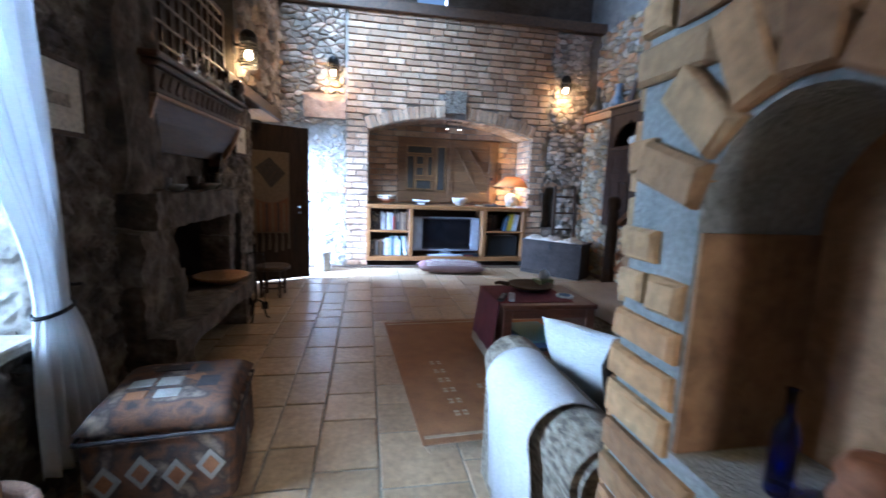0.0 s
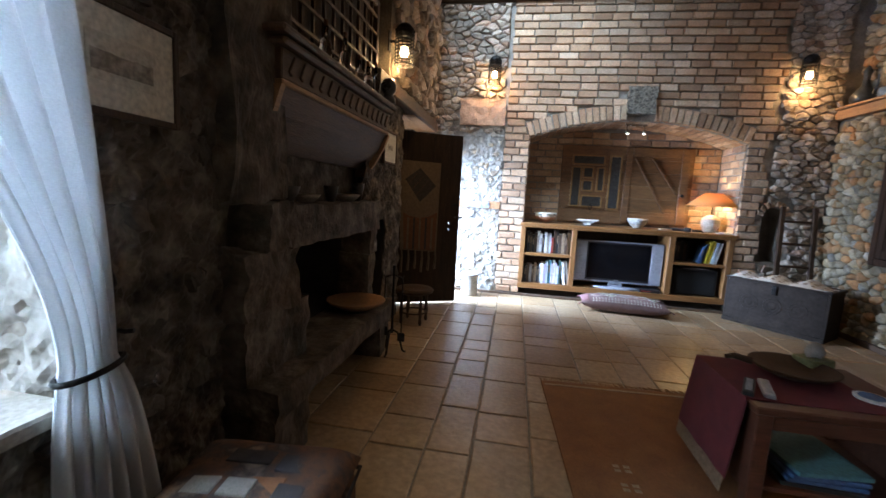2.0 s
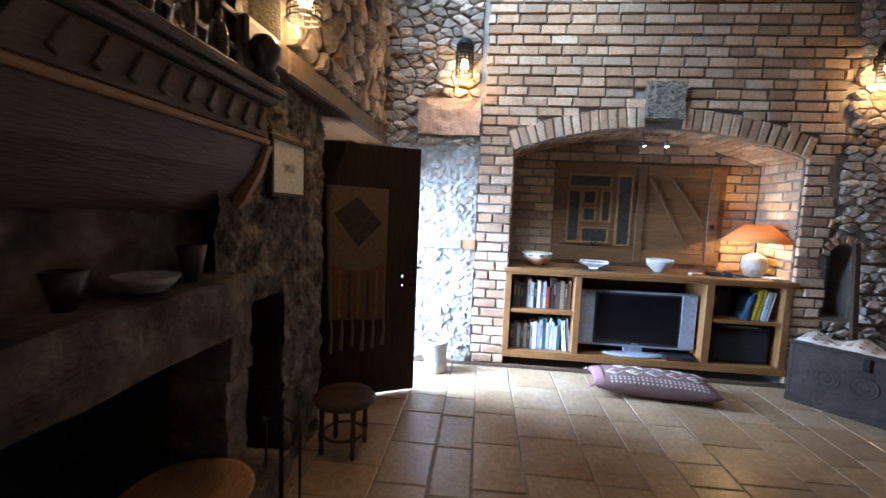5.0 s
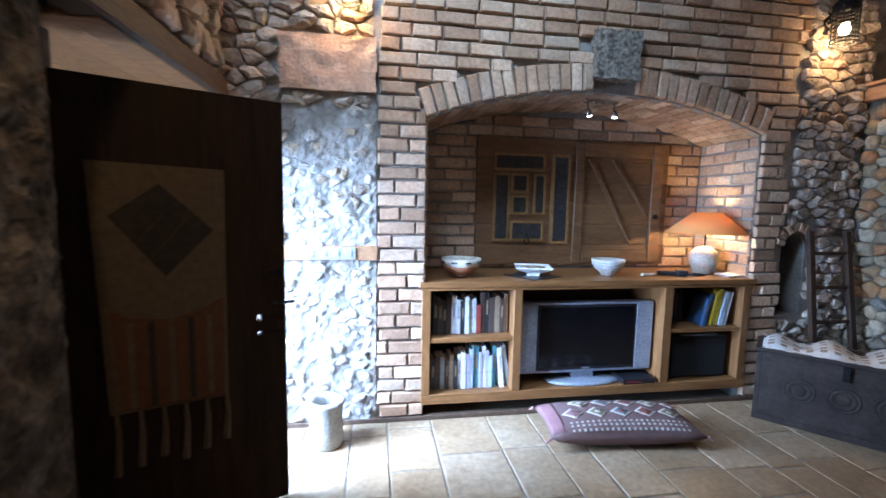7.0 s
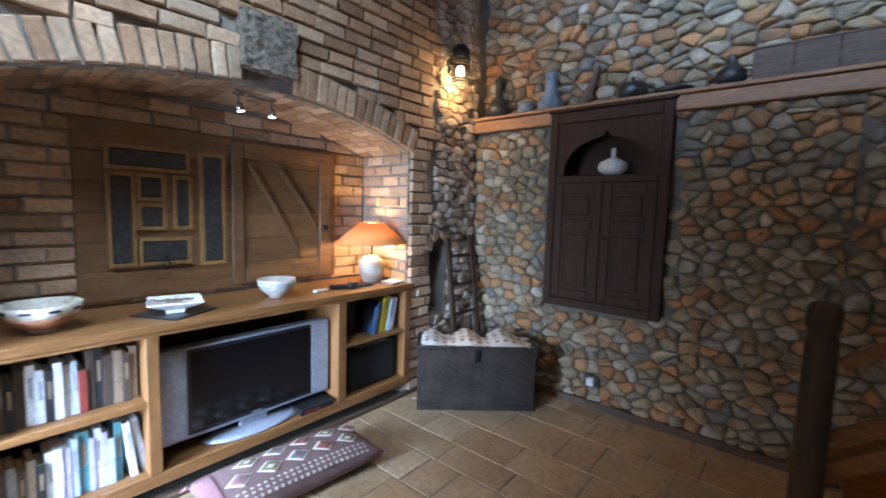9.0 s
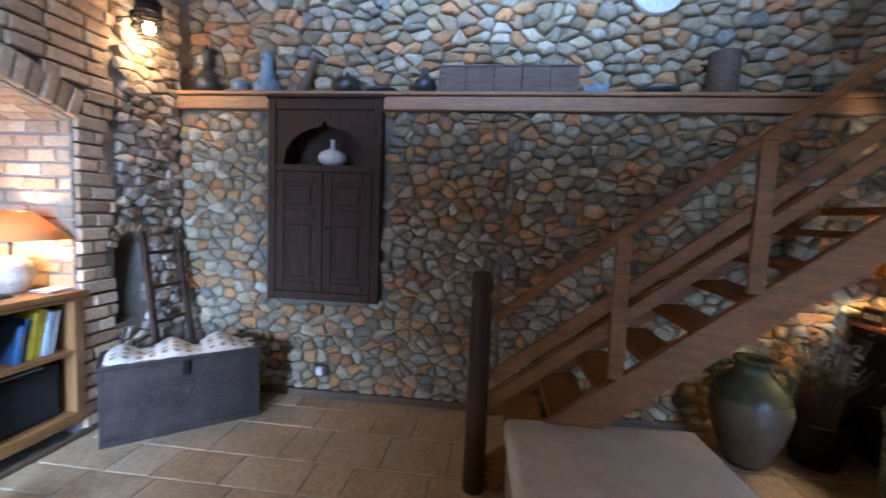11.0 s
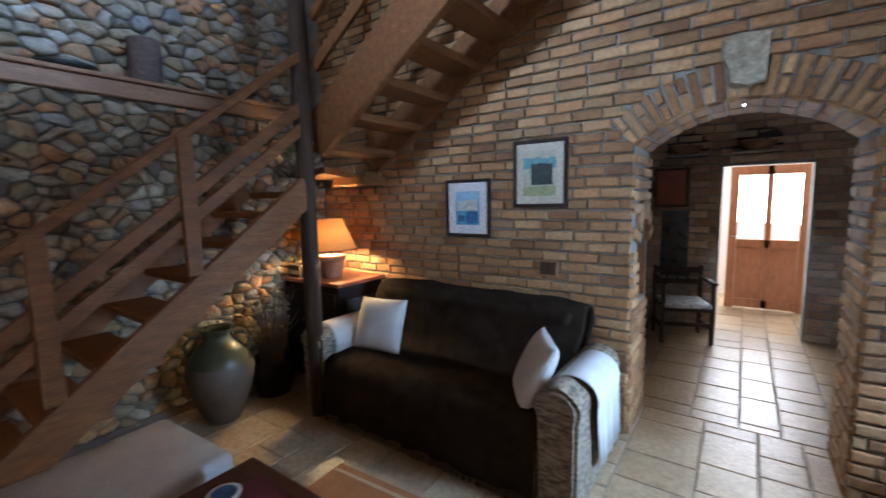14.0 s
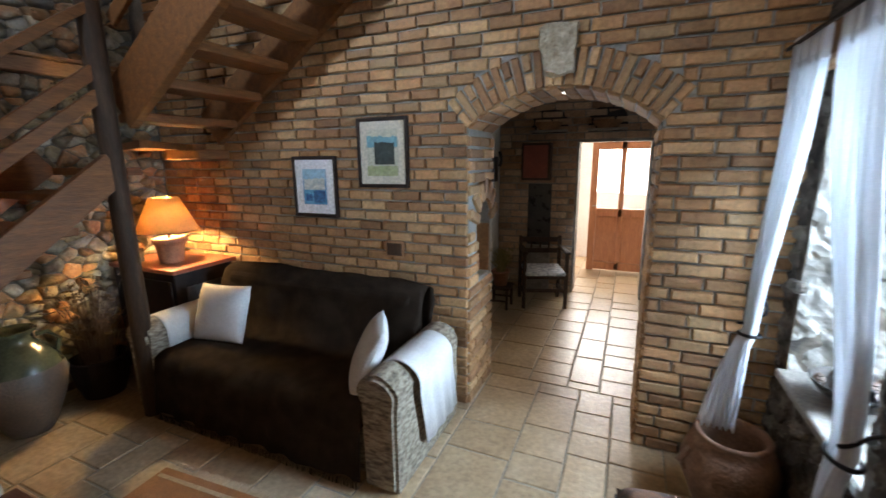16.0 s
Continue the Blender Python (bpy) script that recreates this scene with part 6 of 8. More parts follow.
for k in range(2):
    rc = thing("remote_control", ("long grey remote control on the red runner", "slim silver remote control on the red runner")[k], "remote control", pose(0.99 + 0.07 * k, -3.66, TH + 0.007, 0, 0, 62 + 8 * k), group="remote controls on the table")
    part("body", boxed(-0.10, -0.022, 0, 0.10, 0.022, 0.02, 0.006, 2), (BOOKS["black"], SILVER)[k], rc)
    for q in range(8):
        part("button", boxed(-0.075 + 0.02 * q, -0.012, 0.0202, -0.064 + 0.02 * q, 0.012, 0.0225), BOOKS["grey"], rc)
ash = thing("blue_dish", "small round blue and white dish on the table", "dish", pose(1.50, -3.62, TH + 0.001))
part("dish", lathed([(0, 0), (0.06, 0), (0.065, 0.015), (0.055, 0.018), (0, 0.008)], 24), BOOKS["white"], ash, smooth=True)
part("blue_centre", lathed([(0, 0.0085), (0.048, 0.0165), (0.046, 0.019), (0, 0.011)], 24), BOOKS["blue"], ash)
tis = thing("tissue_box", "small green tissue box with a white tissue", "tissue box", pose(1.46, -3.30, TH + 0.001, 0, 0, 20))
part("carton", boxed(-0.07, -0.055, 0, 0.07, 0.055, 0.07, 0.003), material("olive_card", [(0.18, 0.20, 0.09), (0.25, 0.27, 0.13)], 0.7), tis)
bm = lathed([(0.03, 0.071), (0.045, 0.10), (0.03, 0.13), (0.008, 0.15), (0, 0.15)], 12)
rumple(bm, 0.012, 30, 2)
part("tissue", bm, WCLOTH, tis, smooth=True)
for k, (c, z) in enumerate((("black", 0.142), ("blue", 0.166), ("blue", 0.186), ("teal", 0.206))):
    t = thing("magazine", "stacked magazine on the coffee table's shelf", "magazine", pose(1.28, -3.58, z, 0, 0, 4 * k - 6), group="magazines under the table")
    part("cover", boxed(-0.15, -0.21, 0, 0.15, 0.21, 0.018, 0.002), BOOKS[c], t)

ott = thing("ottoman", "long rush ottoman with a pale linen cushion", "ottoman", pose(2.21, -3.33, 0, 0, 0, 3))
part("rush_base", boxed(-0.335, -0.515, 0.0, 0.335, 0.515, 0.275, 0.02, 2), WEAVE, ott, "woven rush box base")
bm = boxed(-0.345, -0.53, 0.277, 0.345, 0.53, 0.425, 0.045, 4)
rumple(bm, 0.008, 5, 4)
part("cushion", bm, GREYLINEN, ott, "pale linen seat cushion", smooth=True)

# patchwork pouf beside the window
pf = thing("pouf", "square pouf upholstered in worn kilim cloth", "pouf", pose(-0.80, -4.66, 0, 0, 0, 6) @ Matrix.Scale(0.88, 4))
KOR = material("kilim_orange", [(0.20, 0.08, 0.03), (0.30, 0.13, 0.05)], 0.95, 12, 0.5, fine=200)
KMIX = material("kilim_ground", [(0.030, 0.022, 0.020), (0.15, 0.065, 0.028), (0.05, 0.035, 0.03), (0.27, 0.20, 0.14)], 0.95, 7, 0.5, fine=200, contrast=1.3)
KDK = material("kilim_dark", [(0.025, 0.022, 0.025), (0.06, 0.05, 0.05)], 0.95, 12, 0.5, fine=200)
KWH = material("kilim_white", [(0.24, 0.22, 0.19), (0.34, 0.32, 0.28)], 0.95, 12, 0.5, fine=200)
bm = boxed(-0.30, -0.30, 0.03, 0.30, 0.30, 0.38, 0.04, 3)
rumple(bm, 0.012, 6, 3)
part("body", bm, KMIX, pf)
bm = pillow(0.61, 0.61, 0.16, 18, 5)
bmesh.ops.translate(bm, vec=(0, 0, 0.345), verts=bm.verts)
part("top_cushion", bm, KMIX, pf, smooth=True)
part("welt", tubed([(0.302 * a, 0.302 * b, 0.385) for a, b in ((-1, -1), (1, -1), (1, 1), (-1, 1), (-1, -1))], 0.009, 6), KDK, pf)
for a, b in ((-1, -1), (1, -1), (-1, 1), (1, 1)):
    part("foot", boxed(a * 0.24 - 0.03, b * 0.24 - 0.03, 0, a * 0.24 + 0.03, b * 0.24 + 0.03, 0.04), DARKWOOD, pf)
for px, py, w, h, mt in ((-0.06, -0.10, 0.36, 0.28, KOR), (-0.14, -0.02, 0.10, 0.08, KWH), (-0.02, -0.02, 0.10, 0.08, KWH), (-0.13, -0.14, 0.09, 0.07, KOR), (0.0, -0.14, 0.10, 0.07, KWH), (0.14, 0.12, 0.16, 0.10, KDK), (-0.05, 0.14, 0.16, 0.08, KDK), (0.15, -0.04, 0.09, 0.11, KDK)):
    bm = boxed(px - w / 2, py - h / 2, 0.500, px + w / 2, py + h / 2, 0.512, 0.003)
    for v in bm.verts:
        v.co.z -= 0.05 * (abs(v.co.x) / 0.3) ** 4 + 0.05 * (abs(v.co.y) / 0.3) ** 4
    part("woven_motif", bm, mt, pf)
for k in range(4):
    u, zc = -0.20 + 0.135 * k, 0.20 + 0.03 * (k % 2)
    for mt, q, e in ((KWH, 0.06, 0.004), (KOR, 0.035, 0.006)):
        bm = bmesh.new()
        prism(bm, [(u - q, zc), (u, zc - q * 1.3), (u + q, zc), (u, zc + q * 1.3)], 0.010, Matrix.Translation((0, -0.306 - e, 0)))
        part("side_motif", bm, mt, pf)

# clay pots
CLAY = material("weathered_clay", [(0.15, 0.075, 0.04), (0.25, 0.14, 0.085)], 0.8, 6, 0.5)
pot = thing("clay_pot", "large brown clay pot by the brick pier", "pot", pose(-1.01, -5.42, 0))
part("pot_body", lathed([(0, 0), (0.11, 0), (0.14, 0.04), (0.205, 0.20), (0.21, 0.28), (0.18, 0.37), (0.15, 0.40), (0.165, 0.425), (0.155, 0.44), (0.135, 0.43), (0.135, 0.39), (0.17, 0.30), (0.10, 0.05), (0, 0.04)], 32), CLAY, pot, smooth=True)
for a in (20, 200):
    c, s = math.cos(radians(a)), math.sin(radians(a))
    part("lug", tubed([(0.205 * c, 0.205 * s, 0.24), (0.24 * c, 0.24 * s, 0.28), (0.19 * c, 0.19 * s, 0.345)], 0.016, 8), CLAY, pot)
bw = thing("stone_bowl", "dark bowl of pine cones on the window sill", "bowl", pose(-1.40, -5.36, WZ0 + 0.026))
part("bowl_body", lathed([(0, 0), (0.06, 0), (0.13, 0.05), (0.165, 0.10), (0.155, 0.10), (0.10, 0.05), (0, 0.03)], 24), CLAY_DARK, bw, smooth=True)
for k in range(14):
    a, r = k * 2.4, 0.02 + 0.008 * k
    c = thing("pine_cone", "dry pine cone heaped in the sill bowl", "pine cone", pose(-1.40 + r * math.cos(a), -5.36 + r * math.sin(a), WZ0 + 0.10), group="pine cones in the bowl")
    part("cone", lathed([(0, 0), (0.018, 0.004), (0.026, 0.012), (0.018, 0.016), (0.024, 0.022), (0.014, 0.03), (0.016, 0.036), (0, 0.046)], 8), OLDWOOD, c)
EBONY = material("blackened_oak", [(0.008, 0.005, 0.004), (0.02, 0.012, 0.009)], 0.6, 6, 0.3, spec=0.2, fine=20)
DRYLEAF = material("dry_brown_leaf", [(0.06, 0.035, 0.015), (0.16, 0.10, 0.04)], 0.9, 20, 0.2)
PITH = material("glazed_jar_clay", [(0.055, 0.034, 0.021), (0.105, 0.068, 0.043)], 0.55, 5, 0.3)
PGL = material("green_glaze", [(0.035, 0.036, 0.018), (0.075, 0.07, 0.035)], 0.22, 6, 0.1)
pit = thing("storage_jar", "big-bellied clay storage jar with green glazed shoulders", "jar", pose(3.08, -4.40, 0))
part("jar_body", lathed([(0, 0), (0.11, 0), (0.14, 0.05), (0.215, 0.25), (0.24, 0.38), (0.222, 0.46)], 32), PITH, pit, smooth=True)
part("glazed_shoulder", lathed([(0.224, 0.455), (0.20, 0.53), (0.13, 0.60), (0.10, 0.63), (0.10, 0.67), (0.125, 0.70), (0.115, 0.71), (0.085, 0.67), (0.085, 0.62), (0, 0.58)], 32), PGL, pit, smooth=True)
for a in (60, 240):
    c, s = math.cos(radians(a)), math.sin(radians(a))
    part("handle", tubed([(0.20 * c, 0.20 * s, 0.52), (0.22 * c, 0.22 * s, 0.60), (0.17 * c, 0.17 * s, 0.66), (0.11 * c, 0.11 * s, 0.655)], 0.016, 8), PGL, pit)

# a basket of dried stalks behind the jar
dry = thing("dried_bouquet", "dark basket of dried brown leaves and seed heads", "dried plant", pose(3.16, -4.88, 0))
part("basket", lathed([(0, 0), (0.13, 0), (0.17, 0.12), (0.19, 0.30), (0.18, 0.31), (0.15, 0.14), (0, 0.03)], 22), EBONY, dry)
srng = random.Random(11)
for mt, count, nm in ((OLDWOOD, 120, "dry_stem"), (DRYLEAF, 90, "foliage")):
    bm = bmesh.new()
    for k in range(count):
        a, r, h = srng.uniform(0, 6.28), srng.uniform(0.04, 0.26), srng.uniform(0.30, 0.72)
        tip_p = Vector((r * math.cos(a), r * math.sin(a), 0.18 + h))
        if nm == "dry_stem":
            tube(bm, [(0.06 * math.cos(a), 0.06 * math.sin(a), 0.12), tip_p * 0.6 + Vector((0, 0, 0.14)), tip_p], 0.004, 4, 0.002)
        else:
            d1 = Vector((srng.uniform(-1, 1), srng.uniform(-1, 1), srng.uniform(-0.3, 1))).normalized()
            d2 = d1.cross(Vector((0.3, 0.5, 0.8))).normalized()
            q = [bm.verts.new(tip_p + d1 * u + d2 * w + Vector((0, 0, e))) for u, w, e in ((0, 0, 0), (0.035, 0.018, 0.006), (0.08, 0, 0), (0.035, -0.018, 0.006))]
            bm.faces.new(q)
    tagged(part(nm, bm, mt, dry), kind="stuff")

# corner cabinet with the second lamp
cc = thing("corner_cabinet", "low dark cabinet with red top under the stairs", "cabinet", pose(3.03, -5.42, 0))
REDTOP = material("red_leather_top", [(0.24, 0.06, 0.03), (0.32, 0.10, 0.05)], 0.4, 6, 0.1)
part("body", boxed(-0.36, -0.32, 0.02, 0.40, 0.20, 0.90, 0.006), EBONY, cc)
part("top", boxed(-0.39, -0.35, 0.902, 0.43, 0.225, 0.935, 0.006), REDTOP, cc, "reddish cabinet top")
for x0, x1 in ((-0.33, 0.0), (0.03, 0.36)):
    dd = part("door", boxed(x0, 0.201, 0.08, x1, 0.22, 0.84, 0.004), EBONY, cc)
    part("pull", lathed([(0, 0), (0.012, 0), (0.014, 0.018), (0, 0.024)], 10, pose(x1 - 0.04, 0.22, 0.5, -90)), IRON, dd)
# Flat black plate in place of the dark inside of an arched opening.
part("side_arch", boxed(-0.372, -0.22, 0.30, -0.361, 0.12, 0.78, 0.004), INK, cc)
table_lamp("terracotta pot lamp with a parchment shade under the stairs", pose(2.97, -5.42, 0.937), [(0, 0), (0.085, 0), (0.09, 0.02), (0.105, 0.14), (0.115, 0.16), (0.125, 0.165), (0.125, 0.20), (0.11, 0.205), (0, 0.20)], 0.225, 0.105, 0.265, 0.53, SHADE2, TERRA)
bulb("stair_lamp_bulb", (2.97, -5.42, 0.937 + 0.37), 225, WARM, 0.035)
rb = thing("wooden_casket", "small dark casket on the cabinet beside the lamp", "box", pose(3.27, -5.28, 0.937))
part("case", boxed(-0.08, -0.06, 0, 0.08, 0.06, 0.09, 0.004), DARKWOOD, rb)
part("lid", boxed(-0.085, -0.065, 0.091, 0.085, 0.065, 0.115, 0.008), DARKWOOD, rb)
for k in range(3):
    part("inlay", boxed(-0.06 + 0.045 * k, 0.0605, 0.03, -0.03 + 0.045 * k, 0.063, 0.07), PLATE, rb)

# pictures on the brick wall
SEA = [material("sea_blue", [(0.05, 0.22, 0.42), (0.16, 0.40, 0.58)], 0.6, 9, 0.05), material("sky_wash", [(0.26, 0.48, 0.62), (0.40, 0.60, 0.70)], 0.6, 9, 0.05),
       material("town_pale", [(0.42, 0.48, 0.46), (0.66, 0.66, 0.58)], 0.6, 40, 0.05, contrast=1.8), material("deep_blue", [(0.02, 0.07, 0.18), (0.05, 0.18, 0.34)], 0.6, 30, 0.05, contrast=1.6)]
SHORE = [material("shore_sand", [(0.40, 0.40, 0.30), (0.52, 0.50, 0.38)], 0.6, 12, 0.05), material("sea_green", [(0.09, 0.25, 0.30), (0.20, 0.38, 0.42)], 0.6, 12, 0.05),
         material("dark_rocks", [(0.012, 0.02, 0.018), (0.045, 0.06, 0.05)], 0.6, 25, 0.05), material("grass_wash", [(0.26, 0.30, 0.13), (0.40, 0.42, 0.24)], 0.6, 20, 0.05)]
FRAMEDK = material("dark_picture_frame", [(0.014, 0.009, 0.007), (0.03, 0.018, 0.013)], 0.6, 8, 0.1, spec=0.2)
framed("framed_print", "framed blue harbour watercolour with white mount on brick", pose(1.72, YS + 0.03, 1.548, 0, 0, 180), 0.41, 0.455, 0.026, FRAMEDK, WHITEPAPER, SEA, 0.07, ((0, 0.72, 1, 1, 1), (0.05, 0.42, 0.95, 0.74, 2), (0.45, 0.05, 0.95, 0.40, 3), (0.1, 0.1, 0.4, 0.3, 3)))
framed("framed_print", "framed seaside rocks watercolour with cream mount on brick", pose(1.115, YS + 0.03, 1.79, 0, 0, 180), 0.405, 0.475, 0.026, FRAMEDK, PAPER, SHORE, 0.055, ((0, 0.62, 1, 0.85, 1), (0.25, 0.25, 0.9, 0.72, 2), (0.0, 0.0, 1, 0.22, 3)))
jb = thing("junction_box", "dark square cover plate on the brick wall", "switch", pose(1.05, YS + 0.006, 1.115))
part("cover", boxed(-0.075, 0, -0.06, 0.075, 0.02, 0.06, 0.004), BEAM, jb)
part("rim", boxed(-0.06, 0.0202, -0.045, 0.06, 0.026, 0.045, 0.003), DARKWOOD, jb)
ks = thing("carved_keystone", "pale carved stone head set over the arch", "stone block", pose(0, 0, 0))
bm = bmesh.new()
prism(bm, [(-0.115, 2.21), (-0.03, 2.19), (0.045, 2.21), (0.08, 2.44), (-0.005, 2.46), (-0.13, 2.44)], 0.11, Matrix.Translation((-0.02, YS - 0.02, 0.0)))
bmesh.ops.triangulate(bm, faces=bm.faces)
bmesh.ops.subdivide_edges(bm, edges=bm.edges, cuts=6, use_grid_fill=True)
rumple(bm, 0.02, 14, 5)
part("stone", bm, material("pale_carved_stone", [(0.24, 0.19, 0.12), (0.52, 0.46, 0.34)], 0.9, 26, 1.0), ks)

# niche in the arch's jamb with a blue bottle
BLUEGLASS = glass("cobalt_glass", (0.03, 0.08, 0.75), 0.05)
bb = thing("blue_bottle", "tall cobalt blue glass bottle in the jamb niche", "bottle", pose(SX1 + 0.09, -6.09, JZ0 + 0.001) @ Matrix.Scale(0.58, 4))
part("bottle", lathed([(0, 0), (0.028, 0), (0.03, 0.01), (0.03, 0.16), (0.022, 0.19), (0.012, 0.21), (0.012, 0.27), (0.015, 0.28), (0.009, 0.28), (0.009, 0.2), (0.024, 0.16), (0.024, 0.012), (0, 0.01)], 20), BLUEGLASS, bb, smooth=True)
cd = thing("ribbed_jar", "reddish ribbed clay jar in the jamb niche", "jar", pose(SX1 + 0.10, -6.20, JZ0 + 0.001) @ Matrix.Scale(0.8, 4))
part("jar_body", lathed([(0, 0), (0.04, 0), (0.055, 0.03), (0.05, 0.05), (0.06, 0.075), (0.05, 0.10), (0.058, 0.125), (0.045, 0.15), (0.03, 0.155), (0, 0.15)], 20), TERRA, cd, smooth=True)

lin = tagged(thing("jamb_niche_lining", "dark brick lining of the small arched niche", "niche", pose(0, 0, 0)), kind="structure")
for q in ((SX1 + JD - 0.01, JY0 + 0.001, JZ0 + 0.001, SX1 + JD - 0.002, JY1 - 0.001, JZ1 - 0.001), (SX1 + 0.004, JY0 + 0.001, JZ0 + 0.001, SX1 + JD - 0.011, JY0 + 0.008, JZ1 - 0.19), (SX1 + 0.004, JY1 - 0.008, JZ0 + 0.001, SX1 + JD - 0.011, JY1 - 0.001, JZ1 - 0.19)):
    part("lining_face", boxed(*q), BRICK_S, lin)

# ---- the hall beyond ----
hd = tagged(thing("door_2", "reddish wooden door with two glazed panes standing in the porch", "door", pose(-0.79, -10.15, 0)), kind="structure")
HDW = material("red_brown_door", [(0.26, 0.09, 0.035), (0.36, 0.14, 0.055)], 0.4, 4, 0.15, fine=14, stretch=(9, 9, 1.3))
for a in ((0.0, 0, 0.10, 1.98), (0.40, 0.02, 0.47, 1.98), (0.78, 0, 0.88, 1.98), (0.101, 1.86, 0.779, 1.98), (0.101, 0.86, 0.779, 0.98), (0.101, 0.02, 0.779, 0.14)):
    part("door_rail", boxed(a[0], 0, a[1], a[2], 0.045, a[3], 0.004), HDW, hd)
part("lower_panel", boxed(0.102, 0.012, 0.142, 0.778, 0.03, 0.858, 0.003), HDW, hd)
for x0, x1 in ((0.102, 0.398), (0.472, 0.778)):
    p = part("pane", boxed(x0, 0.02, 0.982, x1, 0.026, 1.858), PANE, hd)
    p.visible_shadow = False
part("door_handle", tubed([(0.83, 0.046, 1.02), (0.83, 0.08, 1.02), (0.74, 0.085, 1.02)], 0.009, 8), CHROME, hd)
arm = thing("armchair", "dark wooden armchair with pale patterned seat in the hall", "chair", pose(0.44, -8.24, 0, 0, 0, 200))
for x in (-0.24, 0.24):
    part("front_leg", boxed(x - 0.02, -0.24, 0, x + 0.02, -0.20, 0.66, 0.004), DARKWOOD, arm)
    part("back_leg", boxed(x - 0.02, 0.20, 0, x + 0.02, 0.24, 0.80, 0.004), DARKWOOD, arm)
    part("armrest", boxed(x - 0.03, -0.28, 0.661, x + 0.03, 0.199, 0.69, 0.008), DARKWOOD, arm)
    part("side_stretcher", boxed(x - 0.012, -0.199, 0.16, x + 0.012, 0.199, 0.19), DARKWOOD, arm)
part("front_stretcher", boxed(-0.219, -0.23, 0.20, 0.219, -0.21, 0.24), DARKWOOD, arm)
part("seat_frame", boxed(-0.219, -0.24, 0.36, 0.219, 0.22, 0.40, 0.004), DARKWOOD, arm)
part("seat_pad", boxed(-0.23, -0.26, 0.401, 0.23, 0.199, 0.45, 0.018, 3), material("patterned_seat", [(0.30, 0.32, 0.36), (0.66, 0.66, 0.68)], 0.9, 22, 0.2, contrast=2.0), arm, "pale patterned seat pad")
for z in (0.58, 0.72):
    part("back_rail", boxed(-0.219, 0.21, z, 0.219, 0.235, z + 0.06, 0.006), DARKWOOD, arm)
for k in range(3):
    part("back_spindle", boxed(-0.12 + 0.11 * k, 0.215, 0.641, -0.10 + 0.11 * k, 0.23, 0.719), DARKWOOD, arm)
stl = thing("plant_stool", "small dark stool holding a potted dried plant", "stool", pose(0.87, -7.92, 0))
part("seat", boxed(-0.14, -0.14, 0.24, 0.14, 0.14, 0.27, 0.006), DARKWOOD, stl)
for a in (-1, 1):
    for c in (-1, 1):
        part("leg", boxed(a * 0.11 - 0.014, c * 0.11 - 0.014, 0, a * 0.11 + 0.014, c * 0.11 + 0.014, 0.239), DARKWOOD, stl)
    part("stretcher", boxed(-0.095, a * 0.11 - 0.008, 0.09, 0.095, a * 0.11 + 0.008, 0.11), DARKWOOD, stl)
pl = thing("potted_plant", "dry yellow-green plant in a terracotta pot", "plant", pose(0.87, -7.92, 0.271))
part("flowerpot", lathed([(0, 0), (0.075, 0), (0.10, 0.15), (0.11, 0.15), (0.11, 0.18), (0.098, 0.18), (0.09, 0.14), (0, 0.14)], 20), TERRA, pl, smooth=True)
bm = bmesh.new()
for k in range(170):
    a, r, h = random.uniform(0, 6.28), random.uniform(0.02, 0.15), random.uniform(0.10, 0.30)
    p = Vector((r * math.cos(a), r * math.sin(a), 0.15 + h))
    tube(bm, [(0.03 * math.cos(a), 0.03 * math.sin(a), 0.14), p * 0.6 + Vector((0, 0, 0.07)), p], 0.0022, 4)
    v = [bm.verts.new(p + Vector((random.uniform(-1, 1), random.uniform(-1, 1), random.uniform(-1, 1))) * 0.022) for _ in range(3)]
    bm.faces.new(v)
part("dry_foliage", bm, material("dry_leaf", [(0.14, 0.12, 0.04), (0.32, 0.27, 0.11)], 0.9, 20, 0.2), pl)
# hall wall fittings: two flat arched plates coloured as recess shade with baskets, shelf, small cupboard
for x in (0.51, -0.17):
    fr2 = tagged(thing("arched_recess", "flat dark arched plate coloured as recess shade, high on the hall wall", "niche", pose(x, KY, 2.05)), kind="structure")
    bm = bmesh.new()
    prism(bm, [(-0.22, 0), (0.22, 0)] + [(0.22 * math.cos(a), 0.12 + 0.18 * math.sin(a)) for a in [math.pi * k / 14 for k in range(15)]], 0.012, Matrix.Translation((0, 0.001, 0)))
    part("recess_back", bm, SOOT_SHADE, fr2)
    bk = thing("basket", "round woven basket in the hall recess", "basket", pose(x, KY + 0.10, 2.06))
    part("weave", lathed([(0, 0), (0.10, 0), (0.16, 0.06), (0.17, 0.09), (0.155, 0.09), (0.10, 0.015), (0, 0.012)], 22, pose(0, 0, 0.02)), material("wicker", [(0.13, 0.06, 0.025), (0.24, 0.12, 0.05)], 0.7, 40, 0.6), bk)
    part("ledge", boxed(-0.22, -0.09, 0.0, 0.22, 0.10, 0.018, 0.003), MORTAR, bk)
hc = thing("wall_cupboard", "small dark painted cupboard on the hall wall", "cupboard", pose(0.64, KY, 1.47))
part("case", boxed(-0.18, 0.001, 0, 0.18, 0.16, 0.46, 0.006), DARKWOOD, hc)
part("door", boxed(-0.15, 0.161, 0.03, 0.15, 0.175, 0.43, 0.004), KIL["red"], hc, "faded painted door")
sl = thing("slate_panel", "tall dark slate panel on the hall wall", "panel", pose(0.60, KY, 0.62))
part("slate", boxed(-0.15, 0.001, 0, 0.15, 0.025, 0.80, 0.004), CLAY_DARK, sl)
part("stand", boxed(-0.16, 0.001, -0.62, 0.16, 0.06, -0.001, 0.006), MORTAR, sl)
